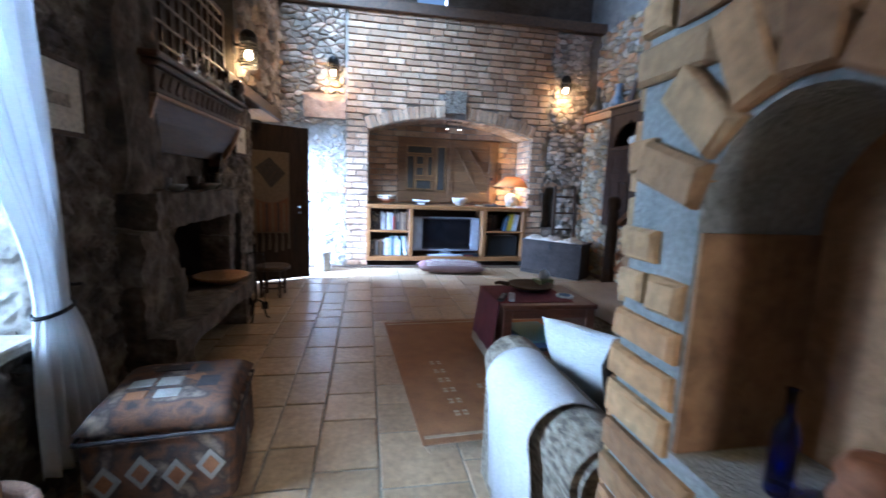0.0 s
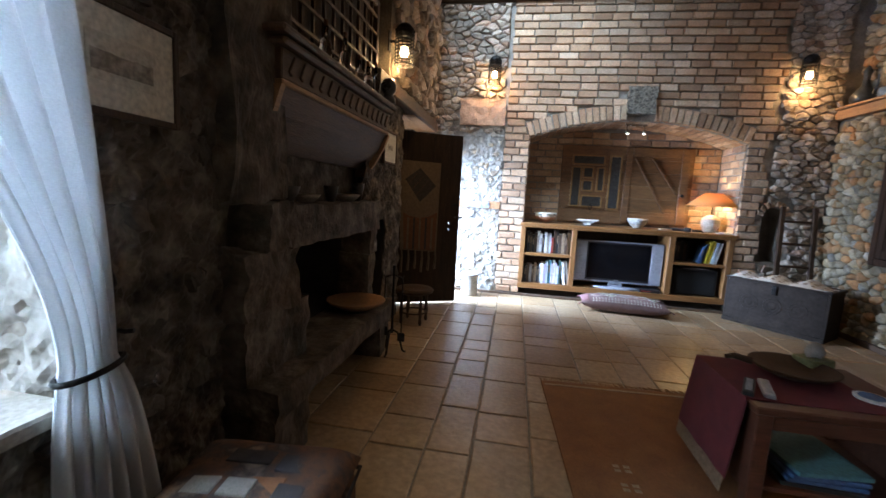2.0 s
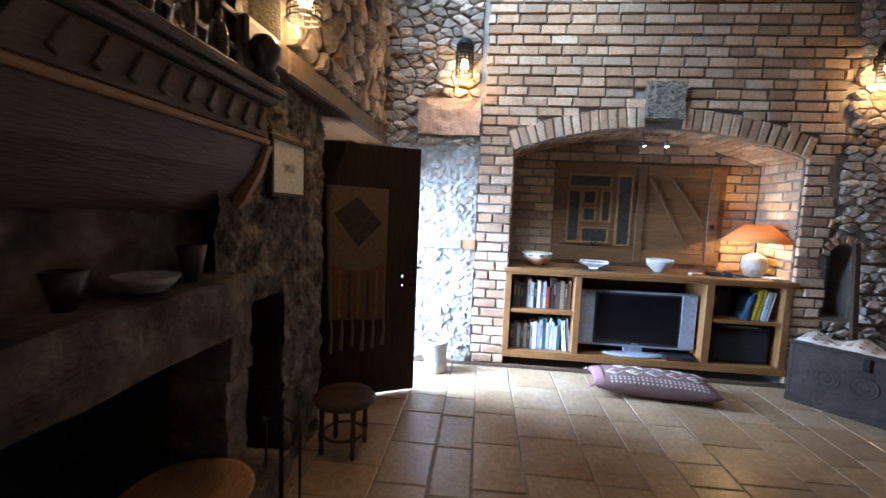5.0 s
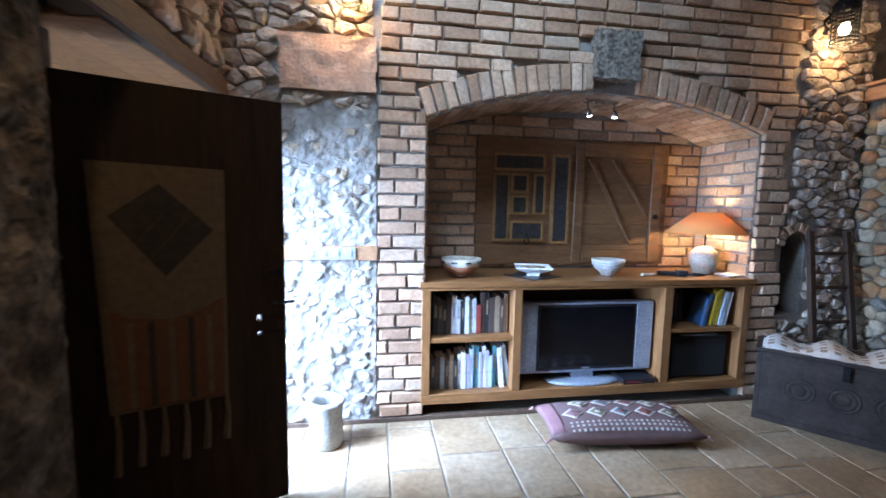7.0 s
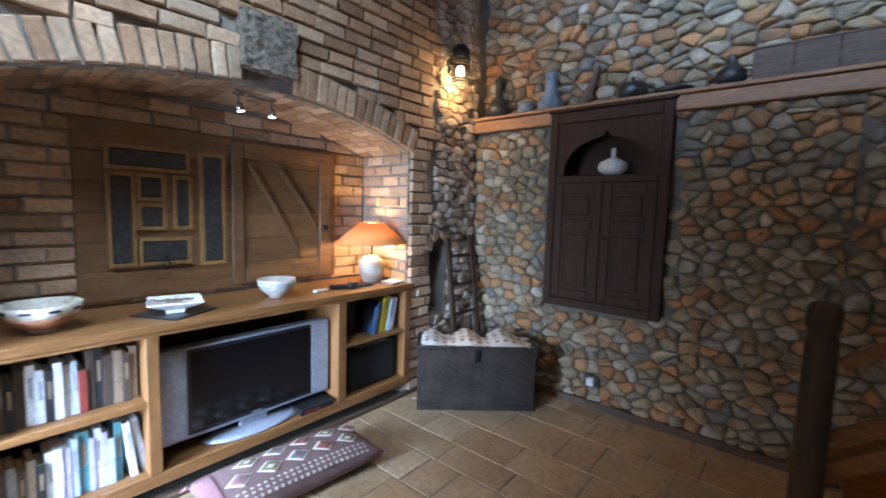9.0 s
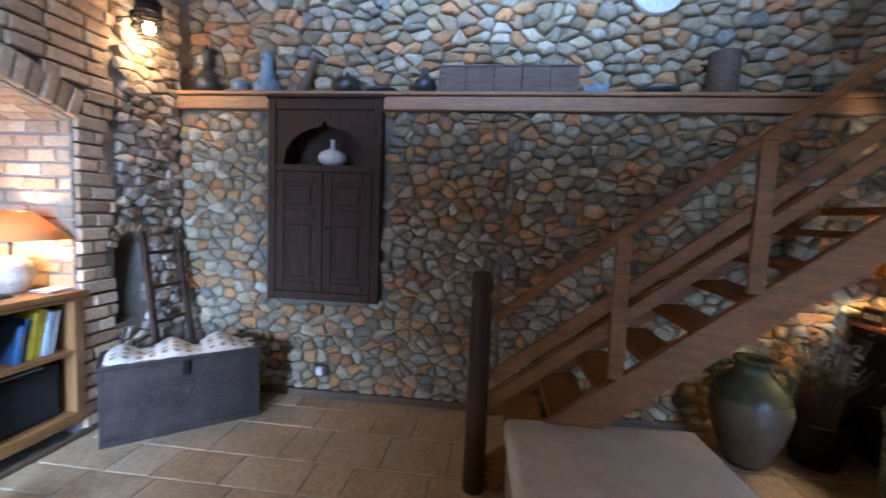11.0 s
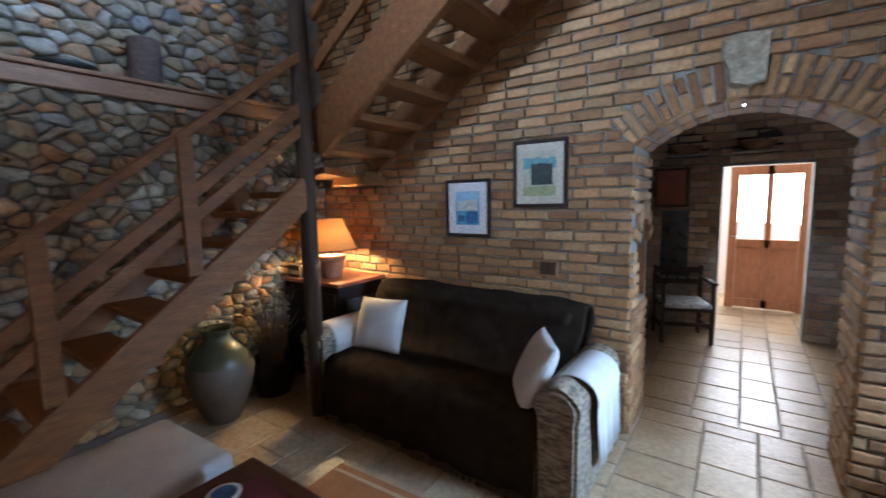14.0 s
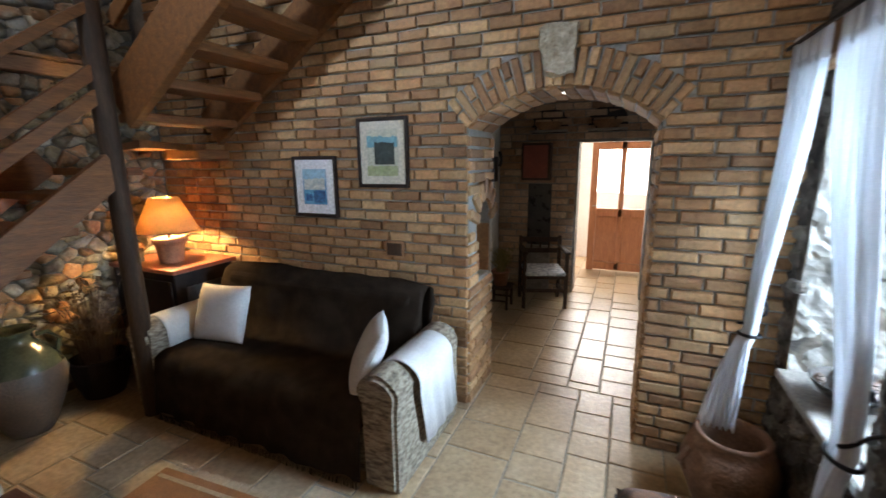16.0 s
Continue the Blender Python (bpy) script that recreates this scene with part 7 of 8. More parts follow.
ck = thing("wall_telephone", "old black wall telephone on the white hall wall", "telephone", pose(1.149, -8.2, 1.35))
part("backboard", boxed(-0.02, -0.12, 0, 0, 0.12, 0.62, 0.004), DARKWOOD, ck)
part("case", boxed(-0.12, -0.09, 0.12, -0.021, 0.09, 0.42, 0.01), BLACKPLASTIC, ck)
part("receiver", tubed([(-0.13, -0.12, 0.30), (-0.15, -0.12, 0.38), (-0.13, -0.12, 0.48)], 0.02, 8), BLACKPLASTIC, ck)
dl = thing("downlight", "small recessed downlight in the arch soffit", "ceiling light", pose(-0.05, -6.0, SSPR + SRISE - 0.001))
part("rim", lathed([(0.045, -0.006), (0.055, -0.004), (0.055, 0.0), (0.045, 0.0), (0.045, -0.006)], 24), CHROME, dl)
part("lens", lathed([(0, -0.003), (0.0445, -0.003), (0.0445, -0.001), (0, -0.001)], 24), SPOTGLOW, dl)
down = new("downlight_beam", bpy.data.lights.new("downlight_beam", "SPOT"))
down.data.energy, down.data.color, down.data.spot_size, down.data.spot_blend = 14, (1.0, 0.72, 0.30), radians(75), 0.8
down.data.shadow_soft_size = 0.03
down.matrix_world = look((-0.05, -6.0, SSPR + SRISE - 0.02), (-0.05, -6.25, 0))
for y in (-0.012,):
    setting("skirting", boxed(AX1 + 0.03, y - 0.012, 0.001, XE, 0.012, 0.045, 0.004), DARKWOOD_Y)
    setting("skirting", boxed(-1.2, -0.026, 0.001, 2.6, 0.012, 0.035, 0.004), DARKWOOD_Y)
setting("skirting", boxed(XE - 0.035, YS + 0.02, 0.001, XE + 0.03, -0.04, 0.06, 0.006), DARKWOOD_Y)

# ---- bricks, stones and tiles ----


def mesh_of(name, verts, faces, mat, smooth=False):
    me = bpy.data.meshes.new(name)
    me.from_pydata(verts, [], faces)
    me.materials.append(mat)
    if smooth:
        me.shade_smooth()
    return me


def brick_data(l, h, d, rng):
    """A worn brick: base on the wall, face proud by d along -y, corners knocked."""
    j = lambda q: rng.uniform(-q, q)
    vs = []
    for y, e in ((0.012, 0.0), (-d * 0.55, 0.0), (-d, 0.007)):
        for sx, sz in ((-1, -1), (1, -1), (1, 1), (-1, 1)):
            vs.append((sx * (l / 2 - e) + j(0.003), y + (j(0.0025) if e else 0), sz * (h / 2 - e) + j(0.003)))
    fs = []
    for k in (0, 4):
        for i in range(4):
            fs.append((k + i, k + (i + 1) % 4, k + 4 + (i + 1) % 4, k + 4 + i))
    fs.append((8, 9, 10, 11))
    return vs, fs


def lay_bricks(owner, spots, mat, d, turn, limit=300, keep=None):
    """spots: (x, z, length, height, lean, y). The first limit that keep allows are parts; the rest one part."""
    rng = random.Random(len(spots))
    pool = {}
    rest_v, rest_f, n = [], [], 0
    spin = Matrix.Rotation(turn, 4, "Z")
    for x, z, l, h, lean, y in spots:
        m = Matrix.Translation((x, y, z)) @ spin @ Matrix.Rotation(radians((-lean if turn else lean) + rng.uniform(-0.7, 0.7)), 4, "Y")
        if n < limit and (keep is None or keep(x, z)):
            k = (round(l, 2), round(h, 3), rng.randrange(3))
            if k not in pool:
                pool[k] = mesh_of("brick", *brick_data(k[0], h, d, rng), mat)
            ob = new("brick", pool[k])
            ob.matrix_world = m @ Matrix.Diagonal((l / k[0], rng.uniform(0.8, 1.25), 1, 1))
            ob.parent = owner
            n += 1
        else:
            vs, fs = brick_data(l, h, d * rng.uniform(0.8, 1.25), rng)
            o = len(rest_v)
            rest_v += [tuple(m @ Vector(p)) for p in vs]
            rest_f += [tuple(o + i for i in f) for f in fs]
    if rest_v:
        ob = tagged(new("brickwork", mesh_of("brickwork", rest_v, rest_f, mat)), kind="stuff")
        ob.parent = owner


def courses(z0, z1, step, spans, length, rng, y, joint=0.014):
    """Rows of bricks; spans(z) gives the stretches to fill at that height."""
    out = []
    z, row = z0, 0
    while z + step * 0.6 < z1:
        for a, b in spans(z + step / 2):
            x = a - (length * 0.5 if row % 2 else 0) * rng.uniform(0.8, 1.1)
            while x < b - 0.02:
                l = length * rng.uniform(0.82, 1.12)
                s, e = max(x, a), min(x + l, b)
                if b - e < 0.05:
                    e = b
                if e - s > 0.035:
                    out.append(((s + e) / 2, z + step / 2, e - s - joint, step - joint * rng.uniform(0.8, 1.3), 0, y))
                x = max(e, x + l)
        z += step
        row += 1
    return out


def ring(xc, x0, x1, spring, rise, thick, count, y):
    h = (x1 - x0) / 2
    r = (h * h + rise * rise) / (2 * rise)
    zc, half = spring + rise - r, math.asin(h / r)
    out = []
    for i in range(count):
        a = -half + 2 * half * (i + 0.5) / count
        rm = r + thick / 2
        out.append((xc + rm * math.sin(a), zc + rm * math.cos(a), 2 * half * rm / count - 0.013, thick - 0.012, math.degrees(a), y))
    return out, r, zc, half


def outer_half(z, r, zc, half, thick):
    dz = z - zc
    if dz >= r + thick:
        return 0
    w = math.sqrt((r + thick) ** 2 - dz * dz)
    if w > (r + thick) * math.sin(half):
        w = dz * math.tan(half)
    return max(w, 0)


rng = random.Random(7)
xc = (AX0 + AX1) / 2
vo, R, ZC, HALF = ring(xc, AX0 - 0.004, AX1 + 0.004, ASPR, ARISE, 0.19, 33, -0.002)
NBX0, NBX1 = -0.30, 2.80


def spans_n(z):
    right = NBX1 + 0.05 * math.sin(z * 9) + (0.10 if z < 0.7 else 0)
    left = NBX0 + 0.01 * math.sin(z * 23)
    if z < ASPR:
        return [(left, AX0 + 0.004), (AX1 - 0.004, min(right, 2.835) if 0.6 < z < 1.42 else right)]
    w = outer_half(z, R, ZC, HALF, 0.19)
    if w:
        return [(left, xc - w), (xc + w, right)]
    if z > 2.6:
        return [(left + 0.02, right + 0.05)]
    return [(left, right)]


spots = vo + courses(0.036, 3.715, 0.0905, spans_n, 0.235, rng, 0.0)
spots = [q for q in spots if not (1.16 < q[0] < 1.465 and 2.39 < q[1] < 2.69)]
lay_bricks(wall_north, spots, BRICK_N, 0.021, 0, 300, lambda x, z: z < 3.0)
# small arch over the niche
nv, *_ = ring(2.95, 2.84, 3.06, 1.24, 0.105, 0.085, 8, -0.002)
lay_bricks(wall_north, nv, BRICK_N, 0.02, 0, 0)

# inside the alcove: jambs, soffit and back
alc = tagged(thing("alcove_lining", "brick lining of the alcove", "wall", pose(0, 0, 0)), kind="structure")
js = courses(0.99, ASPR, 0.0905, lambda z: [(0.012, 0.60)], 0.245, rng, 0.0)
for sx, tn in ((AX0, math.pi / 2), (AX1, -math.pi / 2)):
    for (y, z, l, h, _, _) in js:
        ob = new("brick", mesh_of("brick", *brick_data(l, h, 0.014, rng), BRICK_N))
        ob.matrix_world = Matrix.Translation((sx, y, z)) @ Matrix.Rotation(tn, 4, "Z")
        ob.parent = alc
v, f = [], []
for i in range(30):
    a = -HALF + 2 * HALF * (i + 0.5) / 30
    for k in range(3):
        m = Matrix.Translation((xc + R * math.sin(a), 0.02 + 0.10 + 0.195 * k + (0.05 if i % 2 else 0), ZC + R * math.cos(a))) @ Matrix.Rotation(a, 4, "Y") @ Matrix.Rotation(radians(90), 4, "X") @ Matrix.Rotation(radians(90), 4, "Y")
        ob = new("brick", mesh_of("brick", *brick_data(0.18, 0.075, 0.010, rng), BRICK_N))
        ob.matrix_world = m
        ob.parent = alc
lay_bricks(alc, courses(0.99, 2.31, 0.0905, lambda z: [(AX0 + 0.01, AX1 - 0.01)] if z < ASPR else [(xc - math.sqrt(max(0.01, R * R - (z - ZC) ** 2)) + 0.02, xc + math.sqrt(max(0.01, R * R - (z - ZC) ** 2)) - 0.02)], 0.245, rng, 0.61), BRICK_N, 0.014, 0, 60, lambda x, z: x > 2.1)

# south wall: the double ring of voussoirs in short and long bricks
sc = (SX0 + SX1) / 2
sv, R2, ZC2, H2 = ring(sc, SX0 - 0.004, SX1 + 0.004, SSPR, SRISE, 0.215, 23, YS + 0.002)
sv2 = []
for i, (x, z, l, h, lean, y) in enumerate(sv):
    if i % 2:
        sv2.append((x, z, l, h, lean, y))
    else:
        for s in (-1, 1):
            o = s * h * 0.26
            sv2.append((x + o * math.sin(radians(lean)), z + o * math.cos(radians(lean)), l, h * 0.46, lean, y))
sv2 = [q for q in sv2 if not (abs(q[0] + 0.01) < 0.09 and q[1] > 2.27)]


def spans_s(z):
    if z < SSPR:
        return [(XW + 0.2, SX0 + 0.004), (SX1 - 0.004, XE)]
    w = outer_half(z, R2, ZC2, H2, 0.215)
    return [(XW + 0.2, sc - w), (sc + w, XE)] if w else [(XW + 0.2, XE)]


sp = courses(0.0, 3.75, 0.073, spans_s, 0.205, rng, YS, 0.013)
sp = [q for q in sp if not (-0.10 < q[0] < 0.01 and 2.2 < q[1] < 2.45)]
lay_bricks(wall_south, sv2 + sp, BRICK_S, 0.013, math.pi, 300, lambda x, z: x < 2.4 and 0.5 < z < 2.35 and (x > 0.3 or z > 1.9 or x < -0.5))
# jambs and soffit of the arch
v, f = [], []


def put_brick(m, l, h, d):
    vs, fs = brick_data(l, h, d, rng)
    o = len(v)
    v.extend(tuple(m @ Vector(p)) for p in vs)
    f.extend(tuple(o + j for j in q) for q in fs)


v2 = []
jamb = courses(0.0, SSPR, 0.079, lambda z: [(YK, YS)], 0.25, rng, 0, 0.018)
for y, z, l, h, _, _ in jamb:
    put_brick(Matrix.Translation((SX0, y, z)) @ Matrix.Rotation(math.pi / 2, 4, "Z"), l, h, 0.016)
    if JZ0 - 0.03 < z < JZ1 + 0.06 and JY0 - l / 2 < y < JY1 + l / 2:
        if z > JZ1 - 0.24:
            continue
        for a, b in ((y - l / 2, JY0 - 0.005), (JY1 + 0.005, y + l / 2)):
            if b - a > 0.03:
                v2.append(((a + b) / 2, z, b - a, h))
    else:
        v2.append((y, z, l, h))
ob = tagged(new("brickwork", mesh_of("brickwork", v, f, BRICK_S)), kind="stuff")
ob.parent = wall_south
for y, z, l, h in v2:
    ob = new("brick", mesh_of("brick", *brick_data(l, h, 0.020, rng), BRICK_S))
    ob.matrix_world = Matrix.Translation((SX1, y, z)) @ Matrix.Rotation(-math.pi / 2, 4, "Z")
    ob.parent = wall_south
for k in range(7):
    a = -72 + 24 * k
    rr = 0.15 + 0.085
    ob = new("brick", mesh_of("brick", *brick_data(0.075, 0.15, 0.026, rng), BRICK_S))
    yc = (JY0 + JY1) / 2
    ob.matrix_world = Matrix.Translation((SX1, yc - rr * math.sin(radians(a)) * 0.95, JZ1 - 0.18 + (rr + 0.03) * math.cos(radians(a)))) @ Matrix.Rotation(-math.pi / 2, 4, "Z") @ Matrix.Rotation(radians(a), 4, "Y")
    ob.parent = wall_south
v, f = [], []
for i in range(14):
    a = -H2 + 2 * H2 * (i + 0.5) / 14
    for k in range(2):
        put_brick(Matrix.Translation((sc + R2 * math.sin(a), YS - 0.13 - 0.26 * k, ZC2 + R2 * math.cos(a))) @ Matrix.Rotation(a, 4, "Y") @ Matrix.Rotation(radians(90), 4, "X") @ Matrix.Rotation(radians(90), 4, "Y"), 0.24, 0.075, 0.010)
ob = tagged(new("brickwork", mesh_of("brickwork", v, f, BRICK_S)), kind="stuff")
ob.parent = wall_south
hs = courses(0.0, 2.66, 0.089, lambda z: [(0.16, 1.15)] if z < 1.93 else [(-1.9, 1.15)], 0.25, rng, KY + 0.0)
hs += courses(0.0, 1.96, 0.089, lambda z: [(-1.9, -0.68)], 0.25, rng, KY)
lay_bricks(tagged(thing("hall_brickwork", "pale brick facing of the hall wall", "wall", pose(0, 0, 0)), kind="structure"), hs, BRICK_N, 0.016, math.pi, 300, lambda x, z: x > -0.8)


def stones(u0, u1, v0, v1, su, sv, gap, rng, skip=None, jit=0.36):
    """Cells of a jittered grid, clipped against their neighbours: outlines of fitted stones."""
    nu, nv = max(1, round((u1 - u0) / su)), max(1, round((v1 - v0) / sv))
    pts = {}
    for j in range(-1, nv + 1):
        for i in range(-1, nu + 1):
            pts[i, j] = ((u0 + (i + 0.5 + (0.5 if j % 2 else 0) + rng.uniform(-jit, jit)) * (u1 - u0) / nu), v0 + (j + 0.5 + rng.uniform(-jit, jit)) * (v1 - v0) / nv)
    out = []
    for (i, j), (px, py) in pts.items():
        if not (u0 < px < u1 and v0 < py < v1) or (skip and skip(px, py)):
            continue
        poly = [(max(u0, px - su), max(v0, py - sv)), (min(u1, px + su), max(v0, py - sv)), (min(u1, px + su), min(v1, py + sv)), (max(u0, px - su), min(v1, py + sv))]
        for a in range(-2, 3):
            for b in range(-2, 3):
                q = pts.get((i + a, j + b))
                if q is None or (a == 0 and b == 0):
                    continue
                nx, ny = (q[0] - px) / su, (q[1] - py) / sv
                mx, my = (q[0] + px) / 2, (q[1] + py) / 2
                res = []
                for k in range(len(poly)):
                    c, d = poly[k], poly[(k + 1) % len(poly)]
                    fc = ((c[0] - mx) / su) * nx + ((c[1] - my) / sv) * ny
                    fd = ((d[0] - mx) / su) * nx + ((d[1] - my) / sv) * ny
                    if fc <= 0:
                        res.append(c)
                    if fc * fd < 0:
                        t = fc / (fc - fd)
                        res.append((c[0] + (d[0] - c[0]) * t, c[1] + (d[1] - c[1]) * t))
                poly = res
                if len(poly) < 3:
                    break
            if len(poly) < 3:
                break
        if len(poly) < 3:
            continue
        cx, cy = sum(p[0] for p in poly) / len(poly), sum(p[1] for p in poly) / len(poly)
        sm = []
        for k in range(len(poly)):
            c, d = poly[k], poly[(k + 1) % len(poly)]
            sm += [(c[0] * 0.83 + d[0] * 0.17, c[1] * 0.83 + d[1] * 0.17), (c[0] * 0.17 + d[0] * 0.83, c[1] * 0.17 + d[1] * 0.83)]
        sh = []
        for p in sm:
            l = math.hypot(p[0] - cx, p[1] - cy)
            f = max(0.3, (l - gap * rng.uniform(0.7, 1.6)) / l) if l > 0 else 1
            sh.append((p[0] - cx) * f)
            sh.append((p[1] - cy) * f)
        out.append((cx, cy, [(sh[2 * k], sh[2 * k + 1]) for k in range(len(sm))]))
    return out


def stone_data(poly, h, rng):
    """A field stone: broken outline, a tilted and knocked face, edges rounded in two steps."""
    n = len(poly)
    tx, tz = rng.uniform(-0.22, 0.22), rng.uniform(-0.22, 0.22)
    edge = [(x * k, z * k) for (x, z), k in ((p, rng.uniform(0.90, 1.05)) for p in poly)]
    vs = [(x, 0.015, z) for x, z in edge] + [(x, -h * rng.uniform(0.25, 0.55), z) for x, z in edge]
    vs += [(x * 0.86 + rng.uniform(-0.006, 0.006), -h * rng.uniform(0.72, 1.05) - x * tx - z * tz, z * 0.86 + rng.uniform(-0.006, 0.006)) for x, z in edge]
    vs += [(x * 0.45 + rng.uniform(-0.008, 0.008), -h * rng.uniform(0.9, 1.25) - 0.5 * (x * tx + z * tz), z * 0.45 + rng.uniform(-0.008, 0.008)) for x, z in edge]
    vs += [(0, -h * rng.uniform(0.95, 1.2), 0)]
    fs = []
    for k in (0, n, 2 * n):
        fs += [(k + i, k + (i + 1) % n, k + n + (i + 1) % n, k + n + i) for i in range(n)]
    fs += [(3 * n + i, 3 * n + (i + 1) % n, 4 * n) for i in range(n)]
    return vs, fs


def lay_stones(owner, cells, mat, h, to_world, limit, rng, keep=None, soft=False):
    rest_v, rest_f, n = [], [], 0
    for u, w, poly in cells:
        hh = h * rng.uniform(0.6, 1.4)
        vs, fs = stone_data(poly, hh, rng)
        m = to_world(u, w)
        if n < limit and (keep is None or keep(u, w)):
            ob = new("stone", mesh_of("stone", vs, fs, mat, soft))
            ob.matrix_world = m
            ob.parent = owner
            n += 1
        else:
            o = len(rest_v)
            rest_v += [tuple(m @ Vector(p)) for p in vs]
            rest_f += [tuple(o + i for i in q) for q in fs]
    if rest_v:
        ob = tagged(new("stonework", mesh_of("stonework", rest_v, rest_f, mat, soft)), kind="stuff")
        ob.parent = owner


RUBBLE_PALE = material("pale_rubble", [(0.24, 0.20, 0.15), (0.42, 0.32, 0.21), (0.36, 0.34, 0.31), (0.50, 0.48, 0.44)], 0.95, 6, 0.9, vary=0.25, hue=0.5, fine=36)
rng = random.Random(21)
east = Matrix.Rotation(-math.pi / 2, 4, "Z")
# u runs along -y on the east wall
cab_hole = lambda u, w: 0.80 < u < 1.80 and 0.80 < w < 2.4
cells = stones(0.02, 2.75, 0.03, 2.36, 0.112, 0.084, 0.0035, rng, cab_hole, 0.49) + stones(2.75, 5.78, 0.03, 2.36, 0.112, 0.084, 0.0035, rng, None, 0.49)
lay_stones(wall_east, cells, STONE_E, 0.036, lambda u, w: Matrix.Translation((XE + 0.028, -u, w)) @ east, 300, rng, lambda u, w: 0.9 < u < 4.0 and 0.2 < w < 2.36, True)
cells = stones(-0.02, 5.78, 2.50, 3.75, 0.135, 0.088, 0.004, rng, None, 0.49)
lay_stones(wall_upper, cells, STONE_E, 0.046, lambda u, w: Matrix.Translation((XE + 0.195, -u, w)) @ east, 150, rng, lambda u, w: 1.0 < u < 5.0 and w < 3.3, True)
north = Matrix.Identity(4)
slab_hole = lambda u, w: -0.93 < u < -0.30 and 2.19 < w < 2.56
cells = stones(XW + 0.02, NBX0 - 0.02, 2.12, 3.70, 0.13, 0.075, 0.003, rng, slab_hole, 0.49)
lay_stones(wall_north, cells, STONE_N, 0.042, lambda u, w: Matrix.Translation((u, 0.012, w)), 0, rng)
cells = stones(2.86, XE + 0.02, 0.05, 3.70, 0.12, 0.075, 0.003, rng, lambda u, w: u < 3.12 and 0.62 < w < 1.42)
lay_stones(wall_north, cells, STONE_N, 0.028, lambda u, w: Matrix.Translation((u, 0.012, w)), 0, rng)
cells = stones(XW + 0.02, NBX0 - 0.03, 0.04, 2.2, 0.085, 0.065, 0.008, rng, lambda u, w: (slab_hole(u, w) or rng.random() < 0.45 or (1.12 < w < 1.25 and u > -0.95)), 0.46)
lay_stones(wall_north, cells, RUBBLE_PALE, 0.017, lambda u, w: Matrix.Translation((u, -0.004, w)), 120, rng)
sheet = part("rough_render", rough_sheet((XW, -0.010, 0.0), (NBX0 - XW - 0.01, 0, 0), (0, 0, 2.2), 90, 170, 0.016, 9.0, (0, -1, 0)), REVEAL, wall_north, "pale crumbling lime render")
sl2 = thing("stone_slab", "square terracotta-coloured stone slab set in the wall", "stone block", pose(0, 0, 0))
bm = boxed(-0.895, -0.045, 2.205, -0.312, 0.0, 2.535)
bmesh.ops.subdivide_edges(bm, edges=bm.edges, cuts=12, use_grid_fill=True)
rumple(bm, 0.014, 12, 1)
part("slab", bm, SLAB, sl2)
# west wall
west = Matrix.Rotation(math.pi / 2, 4, "Z")
wsk = math.atan(0.048)
westm = Matrix.Rotation(math.pi / 2 + wsk, 4, "Z")
wskip = lambda u, w: (WY0 - 0.03 < u < WY1 + 0.03 and WZ0 - 0.05 < w < WZ1 + 0.14) or (-4.22 < u < -2.12 and w < 2.0) or (-2.52 < u < -1.06 and w < 2.12) or (w > 2.2 and u > -2.08)
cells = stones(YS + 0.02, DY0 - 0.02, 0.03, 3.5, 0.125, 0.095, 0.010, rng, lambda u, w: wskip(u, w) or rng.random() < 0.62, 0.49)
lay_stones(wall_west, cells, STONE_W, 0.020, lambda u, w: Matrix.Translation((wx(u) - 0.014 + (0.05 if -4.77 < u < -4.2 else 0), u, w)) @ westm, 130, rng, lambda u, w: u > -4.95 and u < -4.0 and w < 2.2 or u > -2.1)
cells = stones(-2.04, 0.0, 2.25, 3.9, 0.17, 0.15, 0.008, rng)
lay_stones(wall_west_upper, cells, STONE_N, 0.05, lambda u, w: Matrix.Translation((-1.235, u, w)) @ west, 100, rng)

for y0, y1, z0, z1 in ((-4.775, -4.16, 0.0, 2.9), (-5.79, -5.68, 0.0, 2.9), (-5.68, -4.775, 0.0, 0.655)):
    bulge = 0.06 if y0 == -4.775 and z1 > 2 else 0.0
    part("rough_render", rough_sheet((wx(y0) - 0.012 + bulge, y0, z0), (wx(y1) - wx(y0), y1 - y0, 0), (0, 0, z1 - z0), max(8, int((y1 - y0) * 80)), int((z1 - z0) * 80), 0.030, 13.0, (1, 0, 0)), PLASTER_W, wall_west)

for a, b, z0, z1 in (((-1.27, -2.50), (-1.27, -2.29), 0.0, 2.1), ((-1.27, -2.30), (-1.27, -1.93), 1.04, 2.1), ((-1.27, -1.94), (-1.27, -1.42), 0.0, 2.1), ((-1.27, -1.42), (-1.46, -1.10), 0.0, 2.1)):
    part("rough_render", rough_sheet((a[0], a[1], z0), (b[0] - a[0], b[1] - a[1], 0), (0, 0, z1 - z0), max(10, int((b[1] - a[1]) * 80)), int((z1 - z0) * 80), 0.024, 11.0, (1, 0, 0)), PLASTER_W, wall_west)

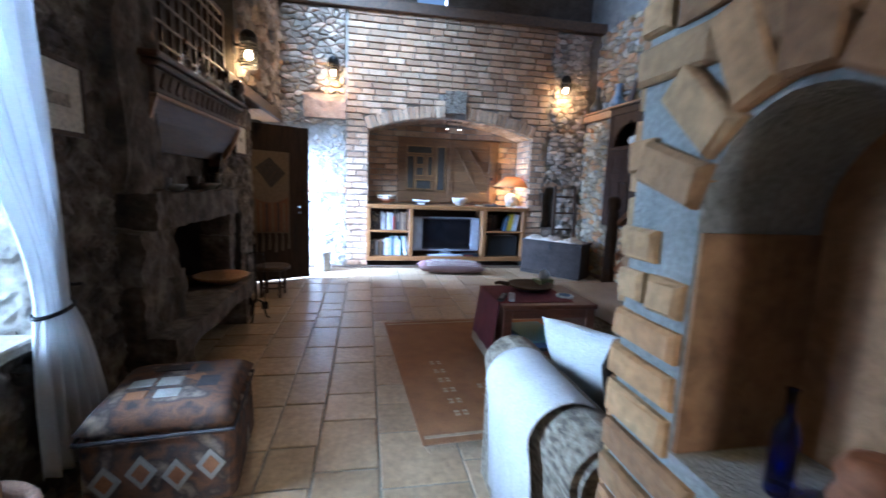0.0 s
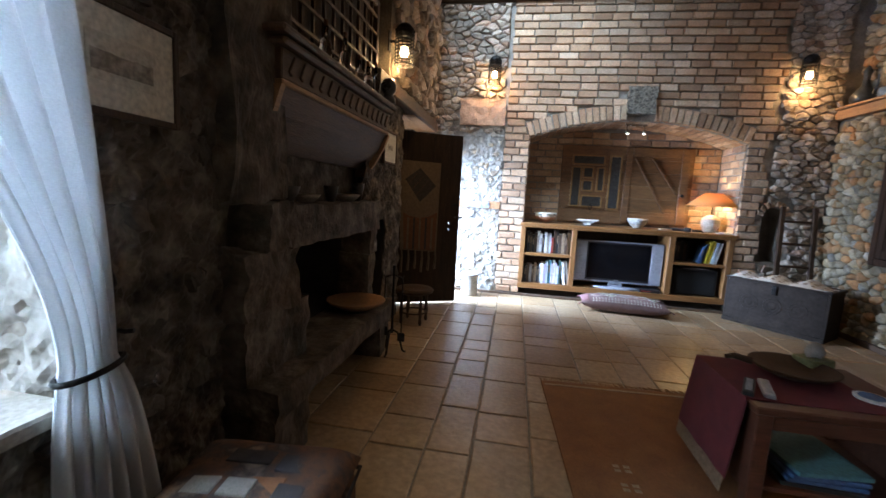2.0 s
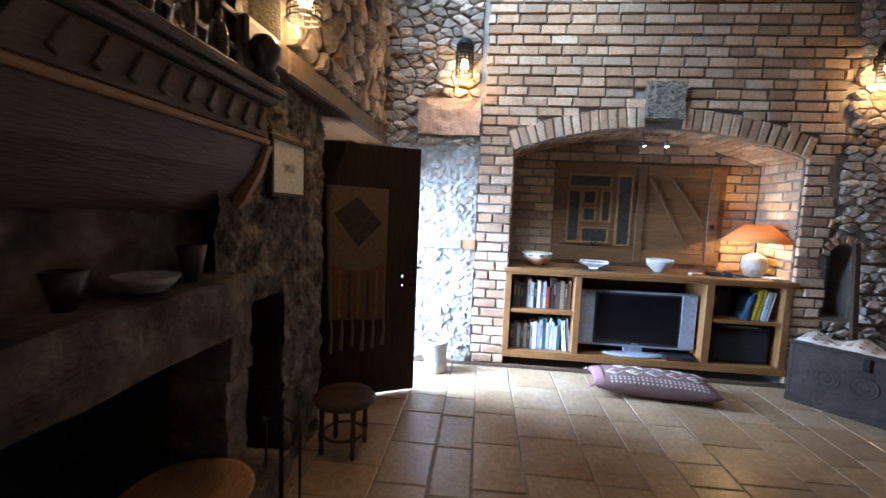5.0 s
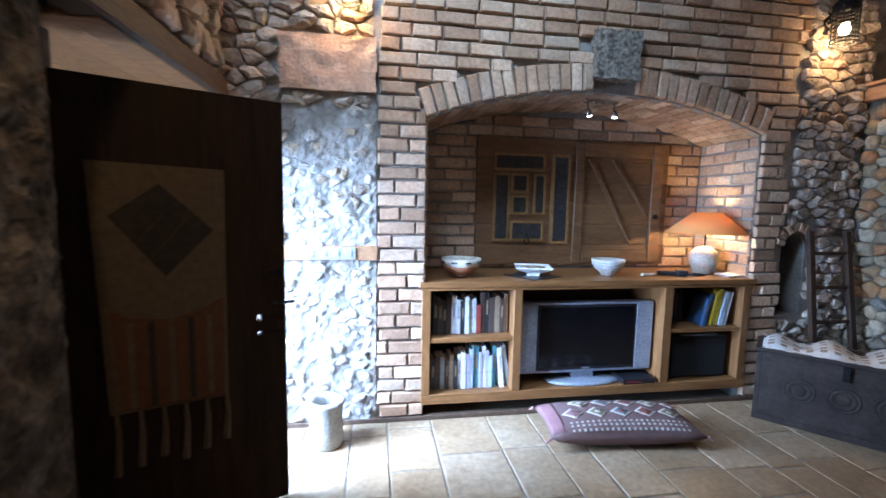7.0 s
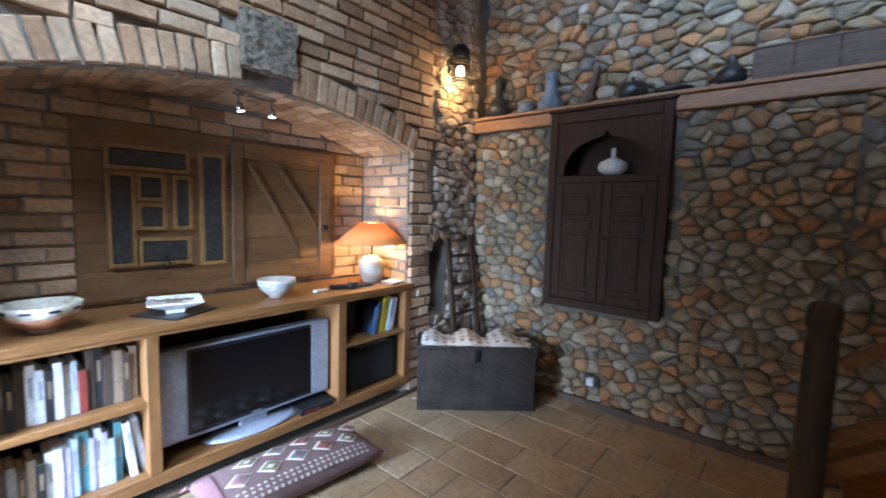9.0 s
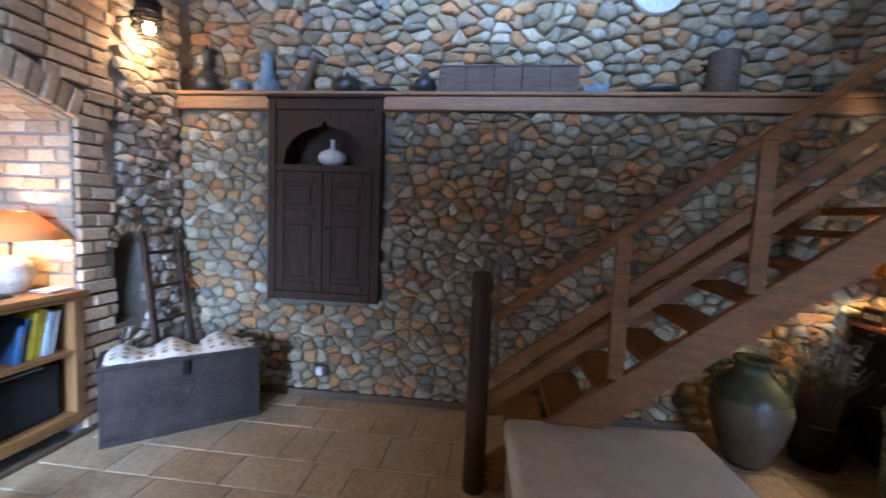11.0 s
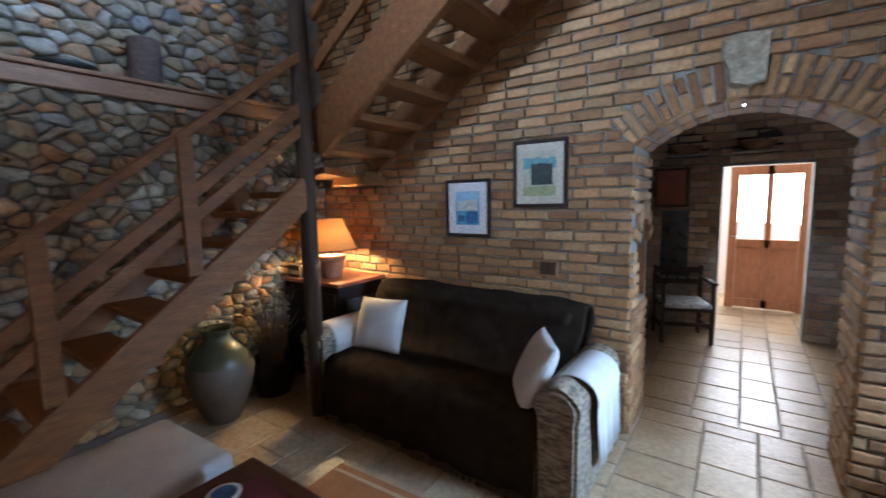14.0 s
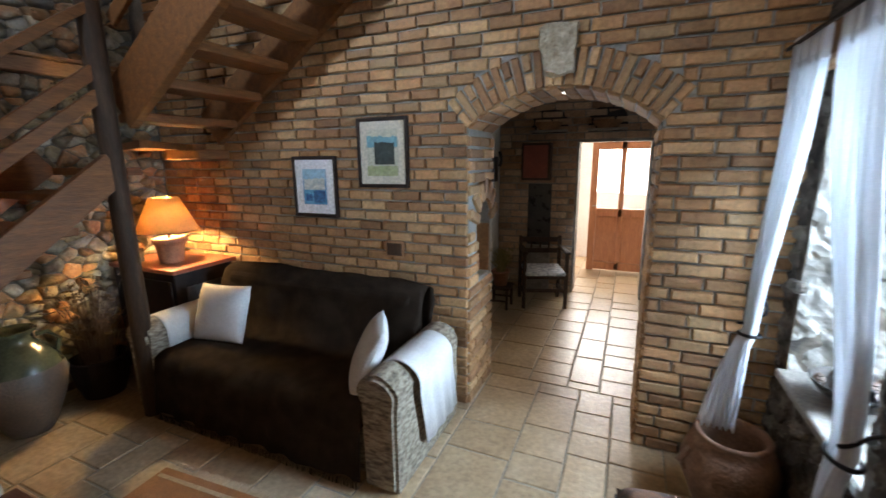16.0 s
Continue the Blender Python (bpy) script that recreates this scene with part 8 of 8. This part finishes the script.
# floor tiles
rng = random.Random(5)
tiles = []


def tile_area(x0, x1, y0, y1):
    x = x0
    wi = 0
    while x < x1 - 0.02:
        w = (0.30, 0.235, 0.30, 0.40)[wi % 4]
        wi += 1
        w = min(w, x1 - x)
        y = y0 + rng.uniform(-0.35, 0)
        while y < y1:
            l = rng.choice((0.24, 0.30, 0.42, 0.47))
            a, b = max(y, y0), min(y + l, y1)
            if b - a > 0.03:
                tiles.append((x, a, x + w, b))
            y += l
        x += w


tile_area(-2.0, XE + 0.05, YS - 0.52, 0.0)
room = len(tiles)
tile_area(-1.9, 1.2, -11.0, YS - 0.52)
rest_v, rest_f, n = [], [], 0
for k, (x0, y0, x1, y1) in enumerate(tiles):
    g, e = 0.0055, 0.005
    j = lambda: rng.uniform(-0.0025, 0.0025)
    zt = rng.uniform(-0.0012, 0.0012)
    low = [(x0 + g, y0 + g), (x1 - g, y0 + g), (x1 - g, y1 - g), (x0 + g, y1 - g)]
    low = [(a + j(), b + j()) for a, b in low]
    cx, cy = (x0 + x1) / 2, (y0 + y1) / 2
    top = [(a + (e if a < cx else -e), b + (e if b < cy else -e)) for a, b in low]
    vs = [(a - cx, b - cy, -0.010) for a, b in low] + [(a - cx, b - cy, -0.0035 + zt) for a, b in low] + [(a - cx, b - cy, zt + rng.uniform(-0.0008, 0.0008)) for a, b in top]
    fs = [(i, (i + 1) % 4, 4 + (i + 1) % 4, 4 + i) for i in range(4)] + [(4 + i, 4 + (i + 1) % 4, 8 + (i + 1) % 4, 8 + i) for i in range(4)] + [(8, 9, 10, 11)]
    if k < room and n < 300 and x0 < 2.6:
        ob = new("tile", mesh_of("tile", vs, fs, TILE))
        ob.location = (cx, cy, 0)
        ob.parent = floor
        n += 1
    else:
        o = len(rest_v)
        rest_v += [(a + cx, b + cy, c) for a, b, c in vs]
        rest_f += [tuple(o + i for i in q) for q in fs]
ob = tagged(new("tiling", mesh_of("tiling", rest_v, rest_f, TILE)), kind="stuff")
ob.parent = floor
